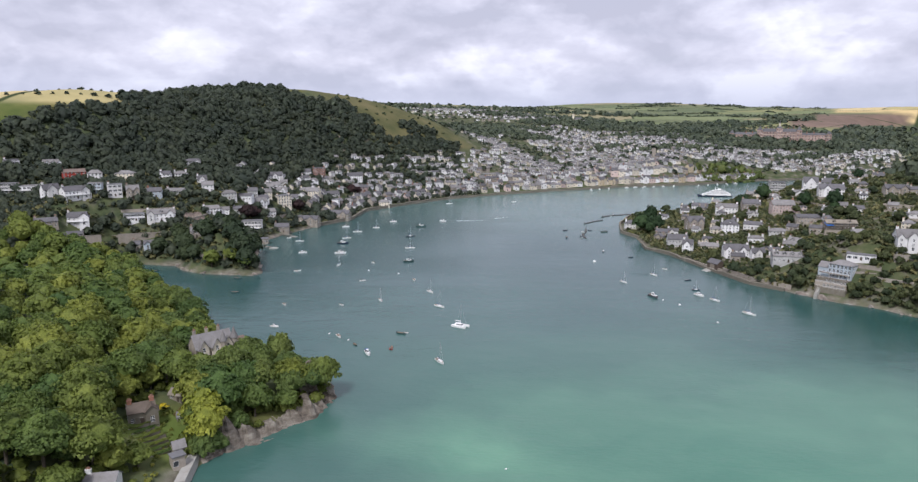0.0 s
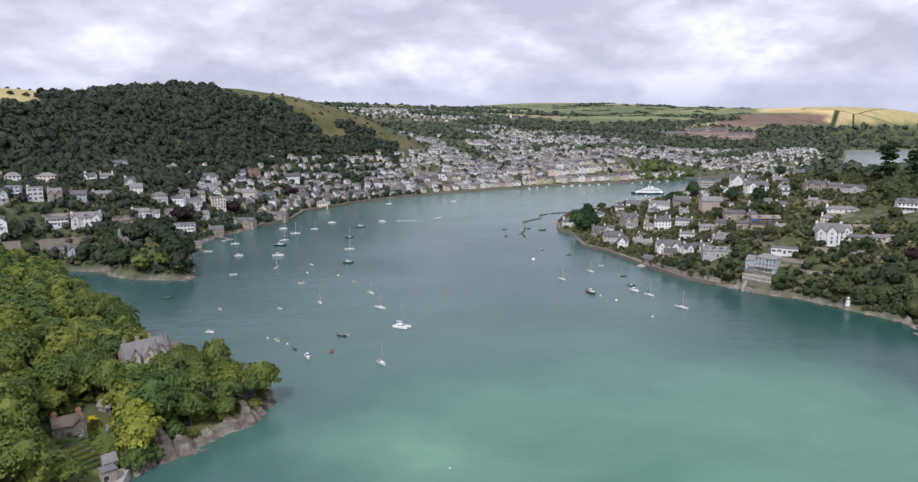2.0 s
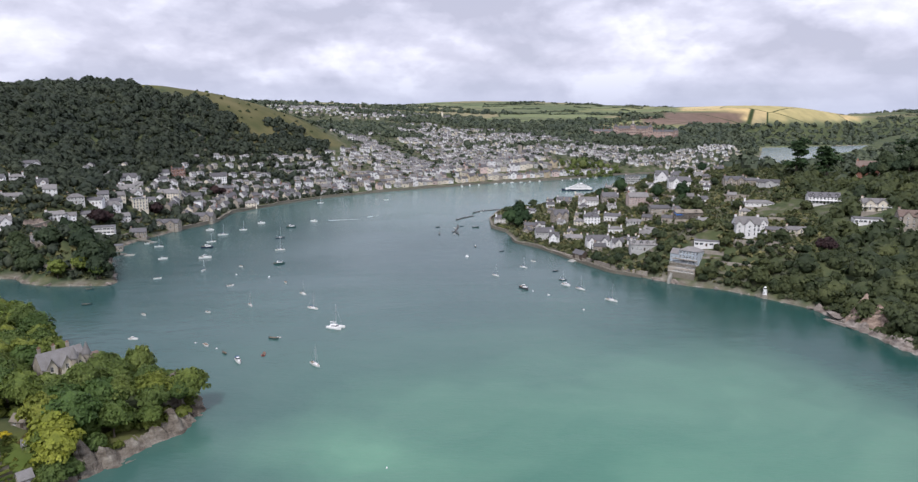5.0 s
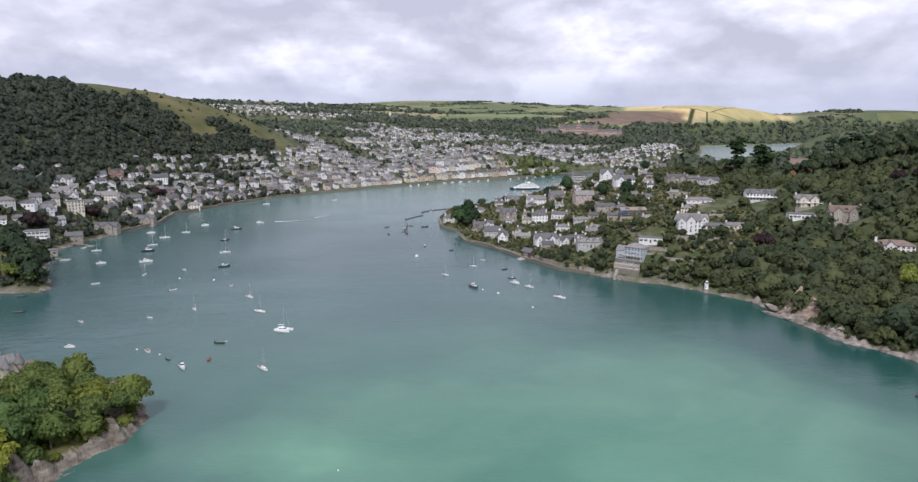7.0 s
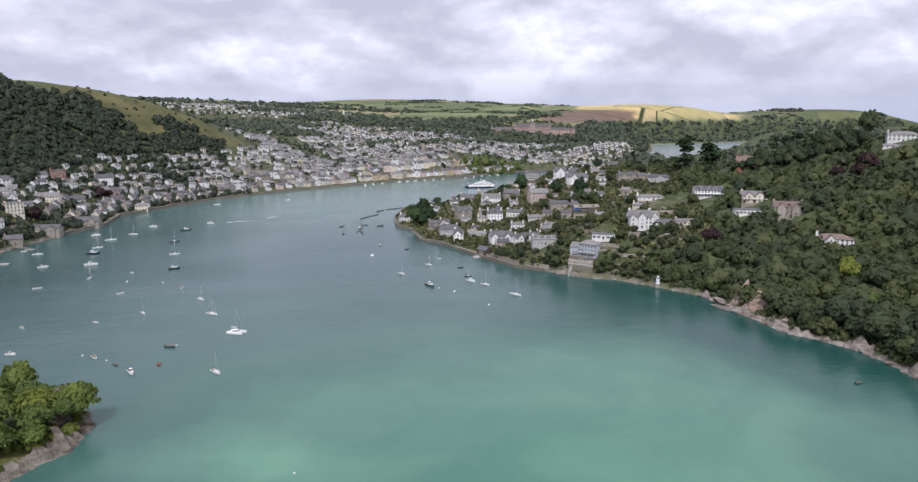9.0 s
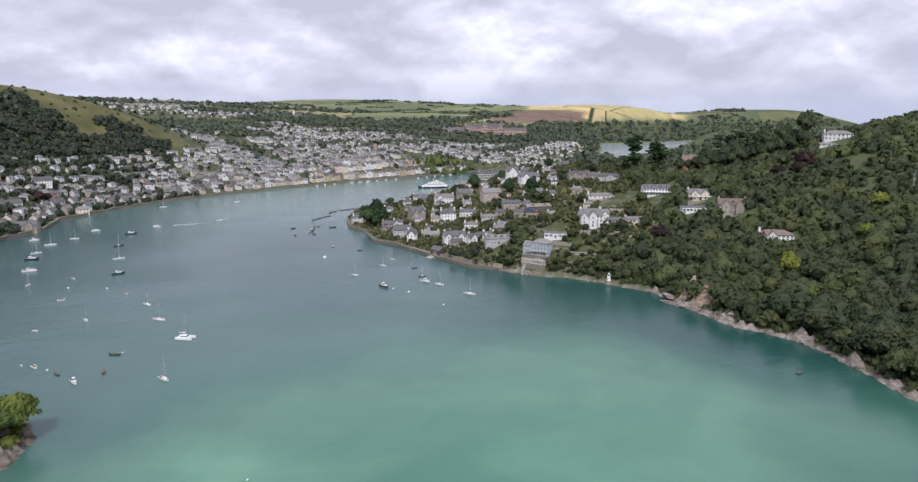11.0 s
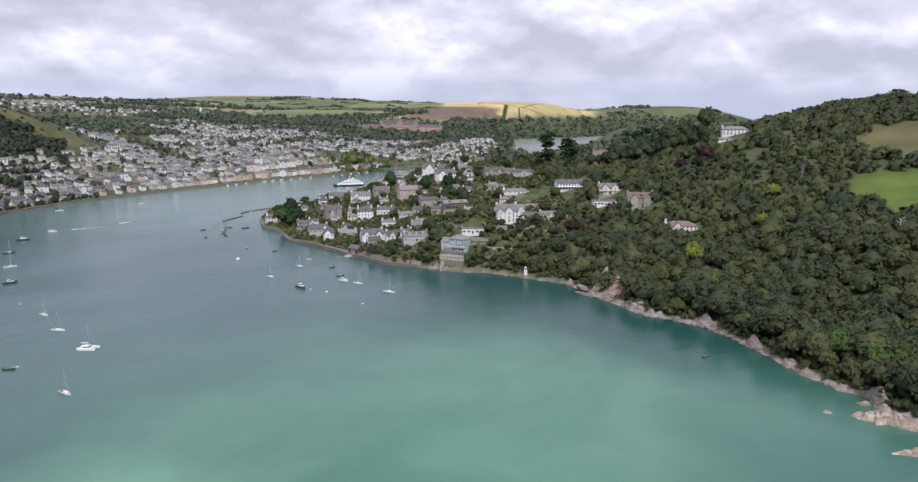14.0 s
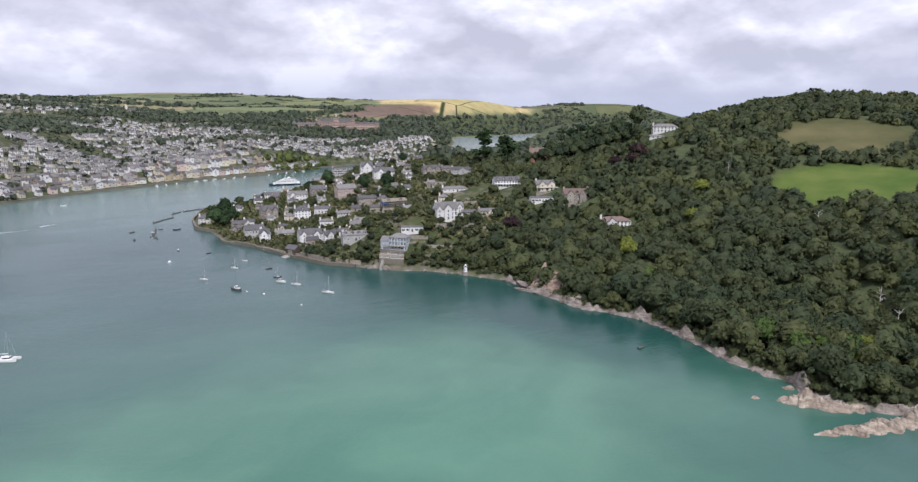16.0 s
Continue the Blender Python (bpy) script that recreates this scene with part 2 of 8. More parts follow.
def water_material():
    """River water: grey-green in the channel, sunlit turquoise patches put into its colour, rippled by light wind."""
    m = bpy.data.materials.new("river_water")
    m.use_nodes = True
    t = m.node_tree
    t.nodes.clear()
    p = place(t)
    wob = node(t, "ShaderNodeTexNoise", {"Vector": p, "Scale": 0.006, "Detail": 4.0, "Roughness": 0.55}).outputs["Color"]
    bent = node(t, "ShaderNodeVectorMath", {0: wob, 1: (230.0, 230.0, 0.0), 2: p}, operation="MULTIPLY_ADD").outputs[0]
    # warped ellipse that outlines one patch of differently coloured water
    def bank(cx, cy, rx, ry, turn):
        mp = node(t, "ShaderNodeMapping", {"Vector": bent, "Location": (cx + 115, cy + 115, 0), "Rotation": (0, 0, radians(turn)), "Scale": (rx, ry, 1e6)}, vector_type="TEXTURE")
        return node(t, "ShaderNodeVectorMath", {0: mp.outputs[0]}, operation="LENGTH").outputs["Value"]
    # turquoise where sun falls between clouds, painted into the water colour
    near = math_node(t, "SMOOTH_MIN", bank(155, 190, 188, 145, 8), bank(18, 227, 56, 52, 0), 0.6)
    sun_patch = ramp(t, math_node(t, "MULTIPLY", near, 0.4), [(0.08, (1, 1, 1)), (0.24, (0.72, 0.72, 0.72)), (0.42, (0.30, 0.30, 0.30)), (0.62, (0.08, 0.08, 0.08)), (1.0, (0, 0, 0))])
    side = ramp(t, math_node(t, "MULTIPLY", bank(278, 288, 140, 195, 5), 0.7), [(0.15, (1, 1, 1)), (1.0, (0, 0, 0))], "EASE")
    channel = ramp(t, node(t, "ShaderNodeTexNoise", {"Vector": p, "Scale": 0.004, "Detail": 3.0}).outputs["Fac"], [(0.35, (0.035, 0.083, 0.081)), (0.65, (0.050, 0.108, 0.103))])
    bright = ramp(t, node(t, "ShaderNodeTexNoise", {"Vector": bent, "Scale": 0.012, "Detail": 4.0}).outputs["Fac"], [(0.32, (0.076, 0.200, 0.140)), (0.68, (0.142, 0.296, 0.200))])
    # sunlight and sky reflection up the river, put in as paler water
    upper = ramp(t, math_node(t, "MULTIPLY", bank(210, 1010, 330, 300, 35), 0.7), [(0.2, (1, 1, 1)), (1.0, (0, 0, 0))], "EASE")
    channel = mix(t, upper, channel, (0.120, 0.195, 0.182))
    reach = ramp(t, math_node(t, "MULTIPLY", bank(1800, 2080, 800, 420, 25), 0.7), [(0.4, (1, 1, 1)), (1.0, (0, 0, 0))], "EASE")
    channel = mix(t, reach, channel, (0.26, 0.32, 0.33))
    body = mix(t, math_node(t, "MULTIPLY", side, 0.95), mix(t, sun_patch, channel, bright), (0.013, 0.064, 0.056))
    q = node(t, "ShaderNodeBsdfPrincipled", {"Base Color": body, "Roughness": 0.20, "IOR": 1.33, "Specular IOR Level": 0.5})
    stretch = node(t, "ShaderNodeMapping", {"Vector": p, "Rotation": (0, 0, radians(25)), "Scale": (0.5, 1.0, 1.0)}).outputs[0]
    chop = node(t, "ShaderNodeTexNoise", {"Vector": stretch, "Scale": 0.55, "Detail": 4.0, "Roughness": 0.6}).outputs["Fac"]
    swell = node(t, "ShaderNodeTexNoise", {"Vector": stretch, "Scale": 0.10, "Detail": 3.0}).outputs["Fac"]
    gust = ramp(t, node(t, "ShaderNodeTexNoise", {"Vector": stretch, "Scale": 0.018, "Detail": 3.0}).outputs["Fac"], [(0.35, (0.15, 0.15, 0.15)), (0.65, (1, 1, 1))])
    waves = math_node(t, "MULTIPLY_ADD", math_node(t, "MULTIPLY", chop, gust), 0.45, math_node(t, "MULTIPLY", swell, 0.55))
    b = node(t, "ShaderNodeBump", {"Height": waves, "Strength": 0.55, "Distance": 1.0})
    t.links.new(b.outputs[0], q.inputs["Normal"])
    node(t, "ShaderNodeOutputMaterial", {0: q.outputs[0]})
    return m


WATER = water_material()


def ground_colour(t):
    """Grass, scrub, garden soil and field colours; masks lie in the ground's own attributes."""
    at = lambda name: node(t, "ShaderNodeAttribute", attribute_name=name).outputs["Fac"]
    grass = ramp(t, grain(t, 0.03, 6), [(0.3, (0.062, 0.074, 0.024)), (0.5, (0.098, 0.100, 0.034)), (0.7, (0.145, 0.128, 0.048))])
    scrub = ramp(t, grain(t, 0.12, 5), [(0.35, (0.036, 0.054, 0.030)), (0.65, (0.085, 0.098, 0.046))])
    yard = ramp(t, grain(t, 0.09, 5), [(0.40, (0.040, 0.056, 0.024)), (0.52, (0.075, 0.082, 0.040)), (0.60, (0.13, 0.115, 0.095)), (0.70, (0.20, 0.18, 0.155))])
    plots = node(t, "ShaderNodeTexVoronoi", {"Vector": node(t, "ShaderNodeMapping", {"Vector": place(t), "Rotation": (0, 0, radians(28)), "Scale": (0.6, 1.0, 0.0)}).outputs[0], "Scale": 0.0048, "Randomness": 0.8})
    pick = node(t, "ShaderNodeSeparateColor", {0: plots.outputs["Color"]}).outputs[0]
    crop = ramp(t, pick, [(0.0, (0.105, 0.130, 0.068)), (0.22, (0.150, 0.175, 0.088)), (0.40, (0.225, 0.205, 0.12)), (0.55, (0.120, 0.138, 0.074)), (0.72, (0.190, 0.195, 0.095)), (0.9, (0.115, 0.142, 0.074))], "CONSTANT")
    ripe = ramp(t, pick, [(0.0, (0.46, 0.36, 0.18)), (0.35, (0.40, 0.32, 0.17)), (0.6, (0.36, 0.31, 0.15)), (0.8, (0.48, 0.39, 0.21))], "CONSTANT")
    earth = ramp(t, pick, [(0.0, (0.150, 0.108, 0.085)), (0.5, (0.125, 0.108, 0.07)), (0.75, (0.165, 0.118, 0.095))], "CONSTANT")
    fields = mix(t, at("earth"), mix(t, at("ripe"), crop, ripe), earth)
    hedge = node(t, "ShaderNodeTexVoronoi", {"Vector": node(t, "ShaderNodeMapping", {"Vector": place(t), "Rotation": (0, 0, radians(28)), "Scale": (0.6, 1.0, 0.0)}).outputs[0], "Scale": 0.0048, "Randomness": 0.8}, feature="DISTANCE_TO_EDGE").outputs[0]
    fields = mix(t, ramp(t, hedge, [(0.006, (1, 1, 1)), (0.012, (0, 0, 0))]), fields, (0.035, 0.05, 0.02))
    fields = mix(t, 1.0, fields, ramp(t, grain(t, 0.02, 6), [(0.3, (0.8, 0.82, 0.8)), (0.7, (1.15, 1.12, 1.1))]), "MULTIPLY")
    dry = ramp(t, grain(t, 0.025, 6), [(0.3, (0.062, 0.068, 0.028)), (0.5, (0.094, 0.091, 0.040)), (0.7, (0.128, 0.115, 0.055))])
    lush = ramp(t, grain(t, 0.03, 6), [(0.35, (0.062, 0.105, 0.020)), (0.65, (0.110, 0.140, 0.034))])
    grass = mix(t, at("lush"), mix(t, at("dry"), grass, dry), lush)
    c = mix(t, at("scrub"), grass, scrub)
    c = mix(t, at("yard"), c, yard)
    c = mix(t, at("field"), c, fields)
    c = mix(t, 1.0, c, (1.2, 1.2, 1.2), "MULTIPLY")
    return mix(t, at("rock"), c, rock_colour(t))


GROUND = surface("ground", ground_colour, 0.95, 0.15, bump=(0.4, 0.4))

# ---- lie of the land ----
WEST_SHORE = [(-1200, -900), (-230, -900), (-175, -100), (-142, 60), (-110, 150), (-88, 200), (-86, 219), (-75, 229), (-58, 251),
              (-52, 267), (-60, 281), (-75, 297), (-95, 307), (-115, 317), (-133, 343), (-150, 377), (-172, 405), (-205, 444), (-245, 490), (-262, 503),
              (-276, 513), (-268, 526), (-250, 528), (-222, 522), (-211, 507), (-194, 496), (-153, 489), (-148, 498), (-168, 556),
              (-187, 620), (-177, 665), (-151, 725), (-123, 769), (-116, 843), (-66, 915), (-20, 970), (59, 1032)]
TOWN_SHORE = [(147, 1085), (209, 1114), (276, 1154), (421, 1200), (572, 1284), (720, 1315), (880, 1400), (1080, 1600), (1300, 1880),
              (1640, 2365), (2235, 2520), (2700, 2640), (3200, 2700), (4300, 2800), (4300, 5600), (-5200, 5600), (-5200, -900)]
EAST_SHORE = [(167, 684), (178, 739), (206, 803), (300, 835), (420, 900), (560, 1020), (800, 1200), (1050, 1400), (1300, 1600),
              (1750, 1960), (2300, 2250), (3200, 2420), (4300, 2500), (4300, -900), (390, -900), (345, -100), (316, 40), (300, 78),
              (285, 98), (276, 107), (267, 116), (265, 129), (277, 140), (275, 152), (277, 172), (285, 195), (290, 213), (295, 240), (282, 275), (285, 315), (288, 350), (271, 385),
              (259, 405), (239, 421), (222, 448), (206, 468), (195, 511), (183, 568), (169, 599), (174, 660)]


def inland(shore, x, y):
    """Metres from the shore line, positive on land."""
    best, inside = np.full(x.shape, 1e9), np.zeros(x.shape, bool)
    for (ax, ay), (bx, by) in zip(shore, shore[1:] + shore[:1]):
        vx, vy = bx - ax, by - ay
        k = np.clip(((x - ax) * vx + (y - ay) * vy) / (vx * vx + vy * vy), 0, 1)
        best = np.minimum(best, np.hypot(x - ax - k * vx, y - ay - k * vy))
        inside ^= ((ay > y) != (by > y)) & (x < vx * (y - ay) / (vy + 1e-9) + ax)
    return np.where(inside, best, -best)


def rise(d, w):
    k = np.clip(d / w, 0, 1)
    return k * k * (3 - 2 * k)


def ripple(x, y, s):
    """Smooth unevenness of about -1 to 1 at a wavelength of s metres."""
    a, b = x / s * 6.28, y / s * 6.28
    return (np.sin(a + 1.3 * np.sin(0.7 * b)) + np.sin(b * 0.9 + 1.7 * np.sin(0.6 * a + 1)) + np.sin(0.7 * (a + b) + 2)) / 3
# hills: centre x, y, spread, height
WEST_HILLS = [(-492, 754, 218, 94), (-448, 838, 172, -4), (-359, 880, 172, -3), (-286, 958, 172, 51), (-256, 1070, 172, 100), (-184, 1186, 172, 55), (-89, 1247, 161, 48), (18, 1300, 138, 10), (-316, 557, 126, -98), (-402, 621, 126, -8), (-280, 717, 126, -0), (-227, 788, 115, -51), (-139, 990, 138, -89), (-23, 1130, 138, -23), (-317, 821, 115, 5), (-388, 699, 115, 48), (-226, 933, 115, 8), (-169, 1077, 138, -23), (-254, 544, 69, 99), (-201, 691, 69, 36), (-288, 503, 69, 113), (94, 1277, 92, 0), (-230, 200, 103, -14), (-140, 260, 69, -17)]
WEST_HILLS_B = [(-110, 235, 69, 12), (-190, 340, 80, 6), (-330, 330, 138, 37), (-150, 180, 69, 3), (-180, 505, 46, 76), (-600, 500, 172, 55), (-400, 100, 172, 48), (-260, 460, 69, -31), (-120, 315, 69, -3), (-245, 575, 69, -46), (-200, 570, 57, -62), (-290, 610, 80, 1), (-330, 520, 69, 2), (-300, 480, 69, -86), (-230, 640, 69, 40), (-190, 700, 69, -22)]
TOWN_HILLS = [(-142, 1995, 345, 54), (138, 1895, 253, 55), (232, 1634, 253, -58), (442, 1951, 253, 14), (537, 1718, 230, 39), (325, 1192, 138, 38), (367, 1351, 161, -10), (601, 1353, 138, -36), (1099, 1790, 230, -72), (846, 1812, 207, 0), (191, 1336, 184, -52), (270, 1455, 184, 7), (86, 1518, 207, 78), (504, 1413, 172, 67), (730, 1558, 172, -24), (-6, 1750, 230, -20), (1023, 1718, 230, 70)]
FAR_HILLS = [(410, 4180, 805, 100), (1721, 3940, 690, 71), (2014, 3104, 575, 62), (-234, 3292, 575, 57), (1213, 2524, 518, 31), (1302, 2134, 402, 30), (777, 2898, 518, 32), (264, 2687, 460, 38), (2067, 2571, 460, 73), (2725, 2859, 402, -35), (1860, 2479, 345, -24), (3406, 2940, 575, 60), (3296, 3349, 575, 84), (3223, 2368, 575, 40), (1593, 3227, 518, 4), (-927, 2853, 690, 77), (-1502, 2597, 805, 106), (828, 4525, 690, 56), (1562, 4433, 690, 53), (1986, 2700, 260, 16), (1830, 2800, 240, 4), (3100, 3420, 380, 6)]
EAST_HILLS = [(309, 466, 126, -29), (247, 428, 57, 59), (472, 595, 138, 34), (593, 474, 138, 10), (733, 521, 172, 61), (755, 390, 172, 5), (837, 331, 172, 55), (614, 313, 126, 9), (527, 265, 115, -6), (381, 338, 103, 6), (386, 189, 92, 4), (306, 123, 69, 5), (324, 118, 69, -32), (338, 213, 80, -12), (386, 267, 92, 7), (461, 351, 103, 15), (437, 439, 103, -6), (432, 525, 103, 27), (443, 736, 115, 34), (325, 664, 92, 6), (246, 633, 80, -6), (205, 616, 69, 6), (392, 765, 103, -17), (533, 761, 138, 24)]
EAST_HILLS_B = [(562, 596, 138, -44), (594, 535, 138, -46), (900, 800, 230, 26), (1200, 300, 230, 63), (1100, 600, 230, 15), (1500, 1000, 345, 28), (1800, 400, 402, 87), (420, 30, 138, 1), (600, 0, 172, 65), (600, -300, 230, 82), (2600, 1200, 460, 81), (593, 474, 103, 52), (-330, 985, 90, -11), (700, 350, 120, -6)]


def ground_height(x, y):
    x, y = np.asarray(x, float), np.asarray(y, float)
    dw, de = inland(WEST_SHORE + TOWN_SHORE, x, y), inland(EAST_SHORE, x, y)
    d, hill = np.maximum(dw, de), np.zeros(x.shape)
    for hx, hy, s, a in WEST_HILLS + WEST_HILLS_B + TOWN_HILLS + FAR_HILLS + EAST_HILLS + EAST_HILLS_B:
        hill += a * np.exp(-((x - hx) ** 2 + (y - hy) ** 2) / (2 * s * s))
    out = rise(d, 55 + 250 * np.clip((y - 2000) / 400, 0, 1)) * np.maximum(hill, 1.5) + 3 * np.clip(d / 5, -2.5, 1)
    return out + rise(d, 60) * (0.8 * ripple(x, y, 90) + np.clip(d / 1500, 0, 1) * 4 * ripple(x, y, 700))

def part(name, data, material, parent=None, label="", m=None):
    """Links a bmesh or mesh as one object under a thing."""
    if isinstance(data, bmesh.types.BMesh):
        me = bpy.data.meshes.new(name)
        data.to_mesh(me)
        data.free()
    else:
        me = data
    if material is not None and not me.materials:
        for one in material if isinstance(material, (list, tuple)) else [material]:
            me.materials.append(one)
    ob = new(name, me)
    if parent:
        ob.parent = parent
    if m is not None:
        ob.matrix_local = m
    return tagged(ob, label)


def steps(*runs):
    """Grid lines: runs of (from, to, count), each with even steps."""
    return np.unique(np.concatenate([np.linspace(a, b, n, endpoint=True) for a, b, n in runs]).round(2))


def sheet(xs, ys, height):
    gx, gy = np.meshgrid(xs, ys)
    gz = height(gx, gy)
    n, k = len(xs), len(ys)
    verts = np.stack([gx.ravel(), gy.ravel(), gz.ravel()], 1)
    i = np.arange(n * k).reshape(k, n)
    faces = np.stack([i[:-1, :-1], i[:-1, 1:], i[1:, 1:], i[1:, :-1]], -1).reshape(-1, 4)
    me = bpy.data.meshes.new("sheet")
    me.vertices.add(len(verts))
    me.vertices.foreach_set("co", verts.ravel())
    me.loops.add(faces.size)
    me.loops.foreach_set("vertex_index", faces.ravel())
    me.polygons.add(len(faces))
    me.polygons.foreach_set("loop_start", np.arange(0, faces.size, 4))
    me.update(calc_edges=True)
    me.polygons.foreach_set("use_smooth", np.ones(len(faces), bool))
    return me, gx.ravel(), gy.ravel(), gz.ravel()


def spot(x, y, cx, cy, rx, ry, turn=0.0):
    """1 inside an ellipse, 0 outside, soft at the rim."""
    c, s = math.cos(radians(turn)), math.sin(radians(turn))
    u, v = ((x - cx) * c + (y - cy) * s) / rx, (-(x - cx) * s + (y - cy) * c) / ry
    return np.clip((1.15 - np.hypot(u, v)) / 0.3, 0, 1)


def lay_ground():
    xs = steps((-5200, -1500, 30), (-1500, -480, 35), (-480, 680, 140), (680, 1600, 50), (1600, 4300, 70))
    ys = steps((-900, -100, 16), (-100, 700, 104), (700, 1400, 80), (1400, 2600, 60), (2600, 5000, 70), (5000, 5600, 4))
    me, x, y, z = sheet(xs, ys, ground_height)
    dw, de = inland(WEST_SHORE + TOWN_SHORE, x, y), inland(EAST_SHORE, x, y)
    d = np.maximum(dw, de)
    slope = 0.5 * ripple(x, y, 37) + 0.5 * ripple(x, y, 13)
    far = np.maximum(np.clip((np.hypot(x, y - 300) - 1650) / 150, 0, 1) * (y > 500), 0 * x)
    yard = np.maximum.reduce([spot(x, y, 420, 1450, 560, 330, 25), spot(x, y, 60, 1250, 420, 120, 40), spot(x, y, -120, 900, 150, 70, 50),
                              0.4 * spot(x, y, -300, 570, 110, 70), 0.95 * spot(x, y, 300, 570, 130, 170), spot(x, y, 100, 1750, 350, 300), spot(x, y, 450, 750, 200, 120)])
    grass = np.maximum.reduce([spot(x, y, -125, 1200, 235, 115, -28), spot(x, y, 650, 308, 62, 58), spot(x, y, 532, 248, 58, 56), spot(x, y, -700, 800, 260, 160), spot(x, y, -466, 690, 40, 58, 0), spot(x, y, -103, 222, 13, 20, 20), spot(x, y, -75, 246, 8, 16, -40)])
    grass = np.where((x < 120) & (y > 1000), grass * np.clip((z - 60) / 4, 0, 1), grass)
    grass = np.maximum(grass, np.clip((z - 118) / 6, 0, 1) * (x < -250) * (y > 500))
    bearing, reach = np.degrees(np.arctan2(x, y)), np.hypot(x, y)
    def sector(a0, a1, r0, r1, z0=-50, z1=400):
        """1 between two bearings, two distances and two heights, soft at the sides."""
        return np.clip((bearing - a0) / 0.4, 0, 1) * np.clip((a1 - bearing) / 0.4, 0, 1) * np.clip((reach - r0) / 40, 0, 1) * np.clip((r1 - reach) / 40, 0, 1) * np.clip((z - z0) / 6, 0, 1) * np.clip((z1 - z) / 6, 0, 1)
    # woods, and a 0.6 sector that dulls the far-right fields as haze
    wooded_or_hazy = np.maximum.reduce([sector(29, 43, 2200, 3700, 0, 88), sector(41.6, 70, 2000, 5600, -50, 96), 0.6 * sector(41.2, 70, 2000, 5600), sector(24.4, 27.6, 2800, 3100), spot(x, y, 1280, 2060, 130, 150)])
    masks = {
        "scrub": np.clip(1 - grass, 0, 1) * np.clip(0.9 + 0.3 * slope, 0, 1),
        "yard": yard * np.clip(0.75 + 0.35 * slope, 0, 1) * (1 - grass),
        "field": np.maximum(far * (1 - yard) * (1 - wooded_or_hazy), np.clip((z - 128) / 4, 0, 1) * (x < -330) * (y > 560) * (y < 1100)),
        "ripe": np.maximum.reduce([sector(28.4, 41.2, 3000, 4200) * np.clip((z - np.where(bearing < 32.4, 138, 98)) / 6, 0, 1), spot(x, y, -430, 850, 230, 150, 0)]),
        "earth": sector(25.5, 33.4, 2300, 3300, 86, 138),
        "dry": np.maximum(spot(x, y, 650, 308, 66, 62), spot(x, y, -125, 1200, 240, 120, -28), np.clip((z - 118) / 8, 0, 1) * (x < -250) * (y > 500)),
        "lush": np.maximum.reduce([spot(x, y, 532, 248, 64, 60), spot(x, y, -103, 222, 13, 20, 20), 0.4 * spot(x, y, -466, 690, 40, 58, 0)]),
        "rock": np.clip((1.8 + 2.2 * slope - d) / 2, 0, 1),
    }
    for name, values in masks.items():
        me.attributes.new(name, "FLOAT", "POINT").data.foreach_set("value", values.astype(np.float32))
    me.materials.append(GROUND)
    tagged(new("ground", me), "steep green river banks, fields and garden slopes", "ground", kind="structure")


lay_ground()
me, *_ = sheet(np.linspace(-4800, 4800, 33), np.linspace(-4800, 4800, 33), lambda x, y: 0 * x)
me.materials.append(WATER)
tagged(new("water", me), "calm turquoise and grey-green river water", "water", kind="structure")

# ---- trees ----
def crown_shape(seed, clumps, cards, size, tall=1.0, gap=0.0):
    """A crown of about unit radius as leaf sprays: corner places and normals, four corners a spray, round many clumps."""
    rng = np.random.default_rng(seed)
    clumps = int(clumps * 1.6)
    way = rng.normal(size=(clumps, 3))
    way /= np.linalg.norm(way, axis=1)[:, None]
    way[:, 2] = np.abs(way[:, 2]) * 1.1 - 0.35
    middle = way * rng.uniform(0.50, 0.98, (clumps, 1)) * np.array([1.0, 1.0, 0.9])
    radius = rng.uniform(0.11, 0.30, clumps)
    pick = rng.integers(0, clumps, cards)
    out = rng.normal(size=(cards, 3))
    out /= np.linalg.norm(out, axis=1)[:, None]
    out[:, 2] = np.where(out[:, 2] < -0.3, -out[:, 2], out[:, 2])
    at = middle[pick] + out * (radius[pick] * rng.uniform(0.78, 1.06, cards))[:, None]
    shell = at / np.maximum(np.linalg.norm(at, axis=1), 0.05)[:, None]
    normal = 0.55 * out + 0.35 * shell + 0.22 * rng.normal(size=(cards, 3)) + np.array([0, 0, 0.32])
    normal /= np.linalg.norm(normal, axis=1)[:, None]
    lie = normal + 0.45 * rng.normal(size=(cards, 3))
    lie /= np.linalg.norm(lie, axis=1)[:, None]
    a = np.cross(lie, rng.normal(size=(cards, 3)))
    a /= np.linalg.norm(a, axis=1)[:, None]
    b = np.cross(lie, a)
    s = size * rng.uniform(0.6, 1.25, (cards, 1))
    a, b = a * s, b * s * rng.uniform(0.6, 1.0, (cards, 1))
    bow = lie * s * 0.25
    verts = np.stack([at + 0.2 * a - b + bow, at + a + 0.35 * b, at - 0.3 * a + b + bow, at - a - 0.4 * b], 1).reshape(-1, 3)
    verts[:, 2] *= tall
    return verts, np.repeat(normal, 4, 0)


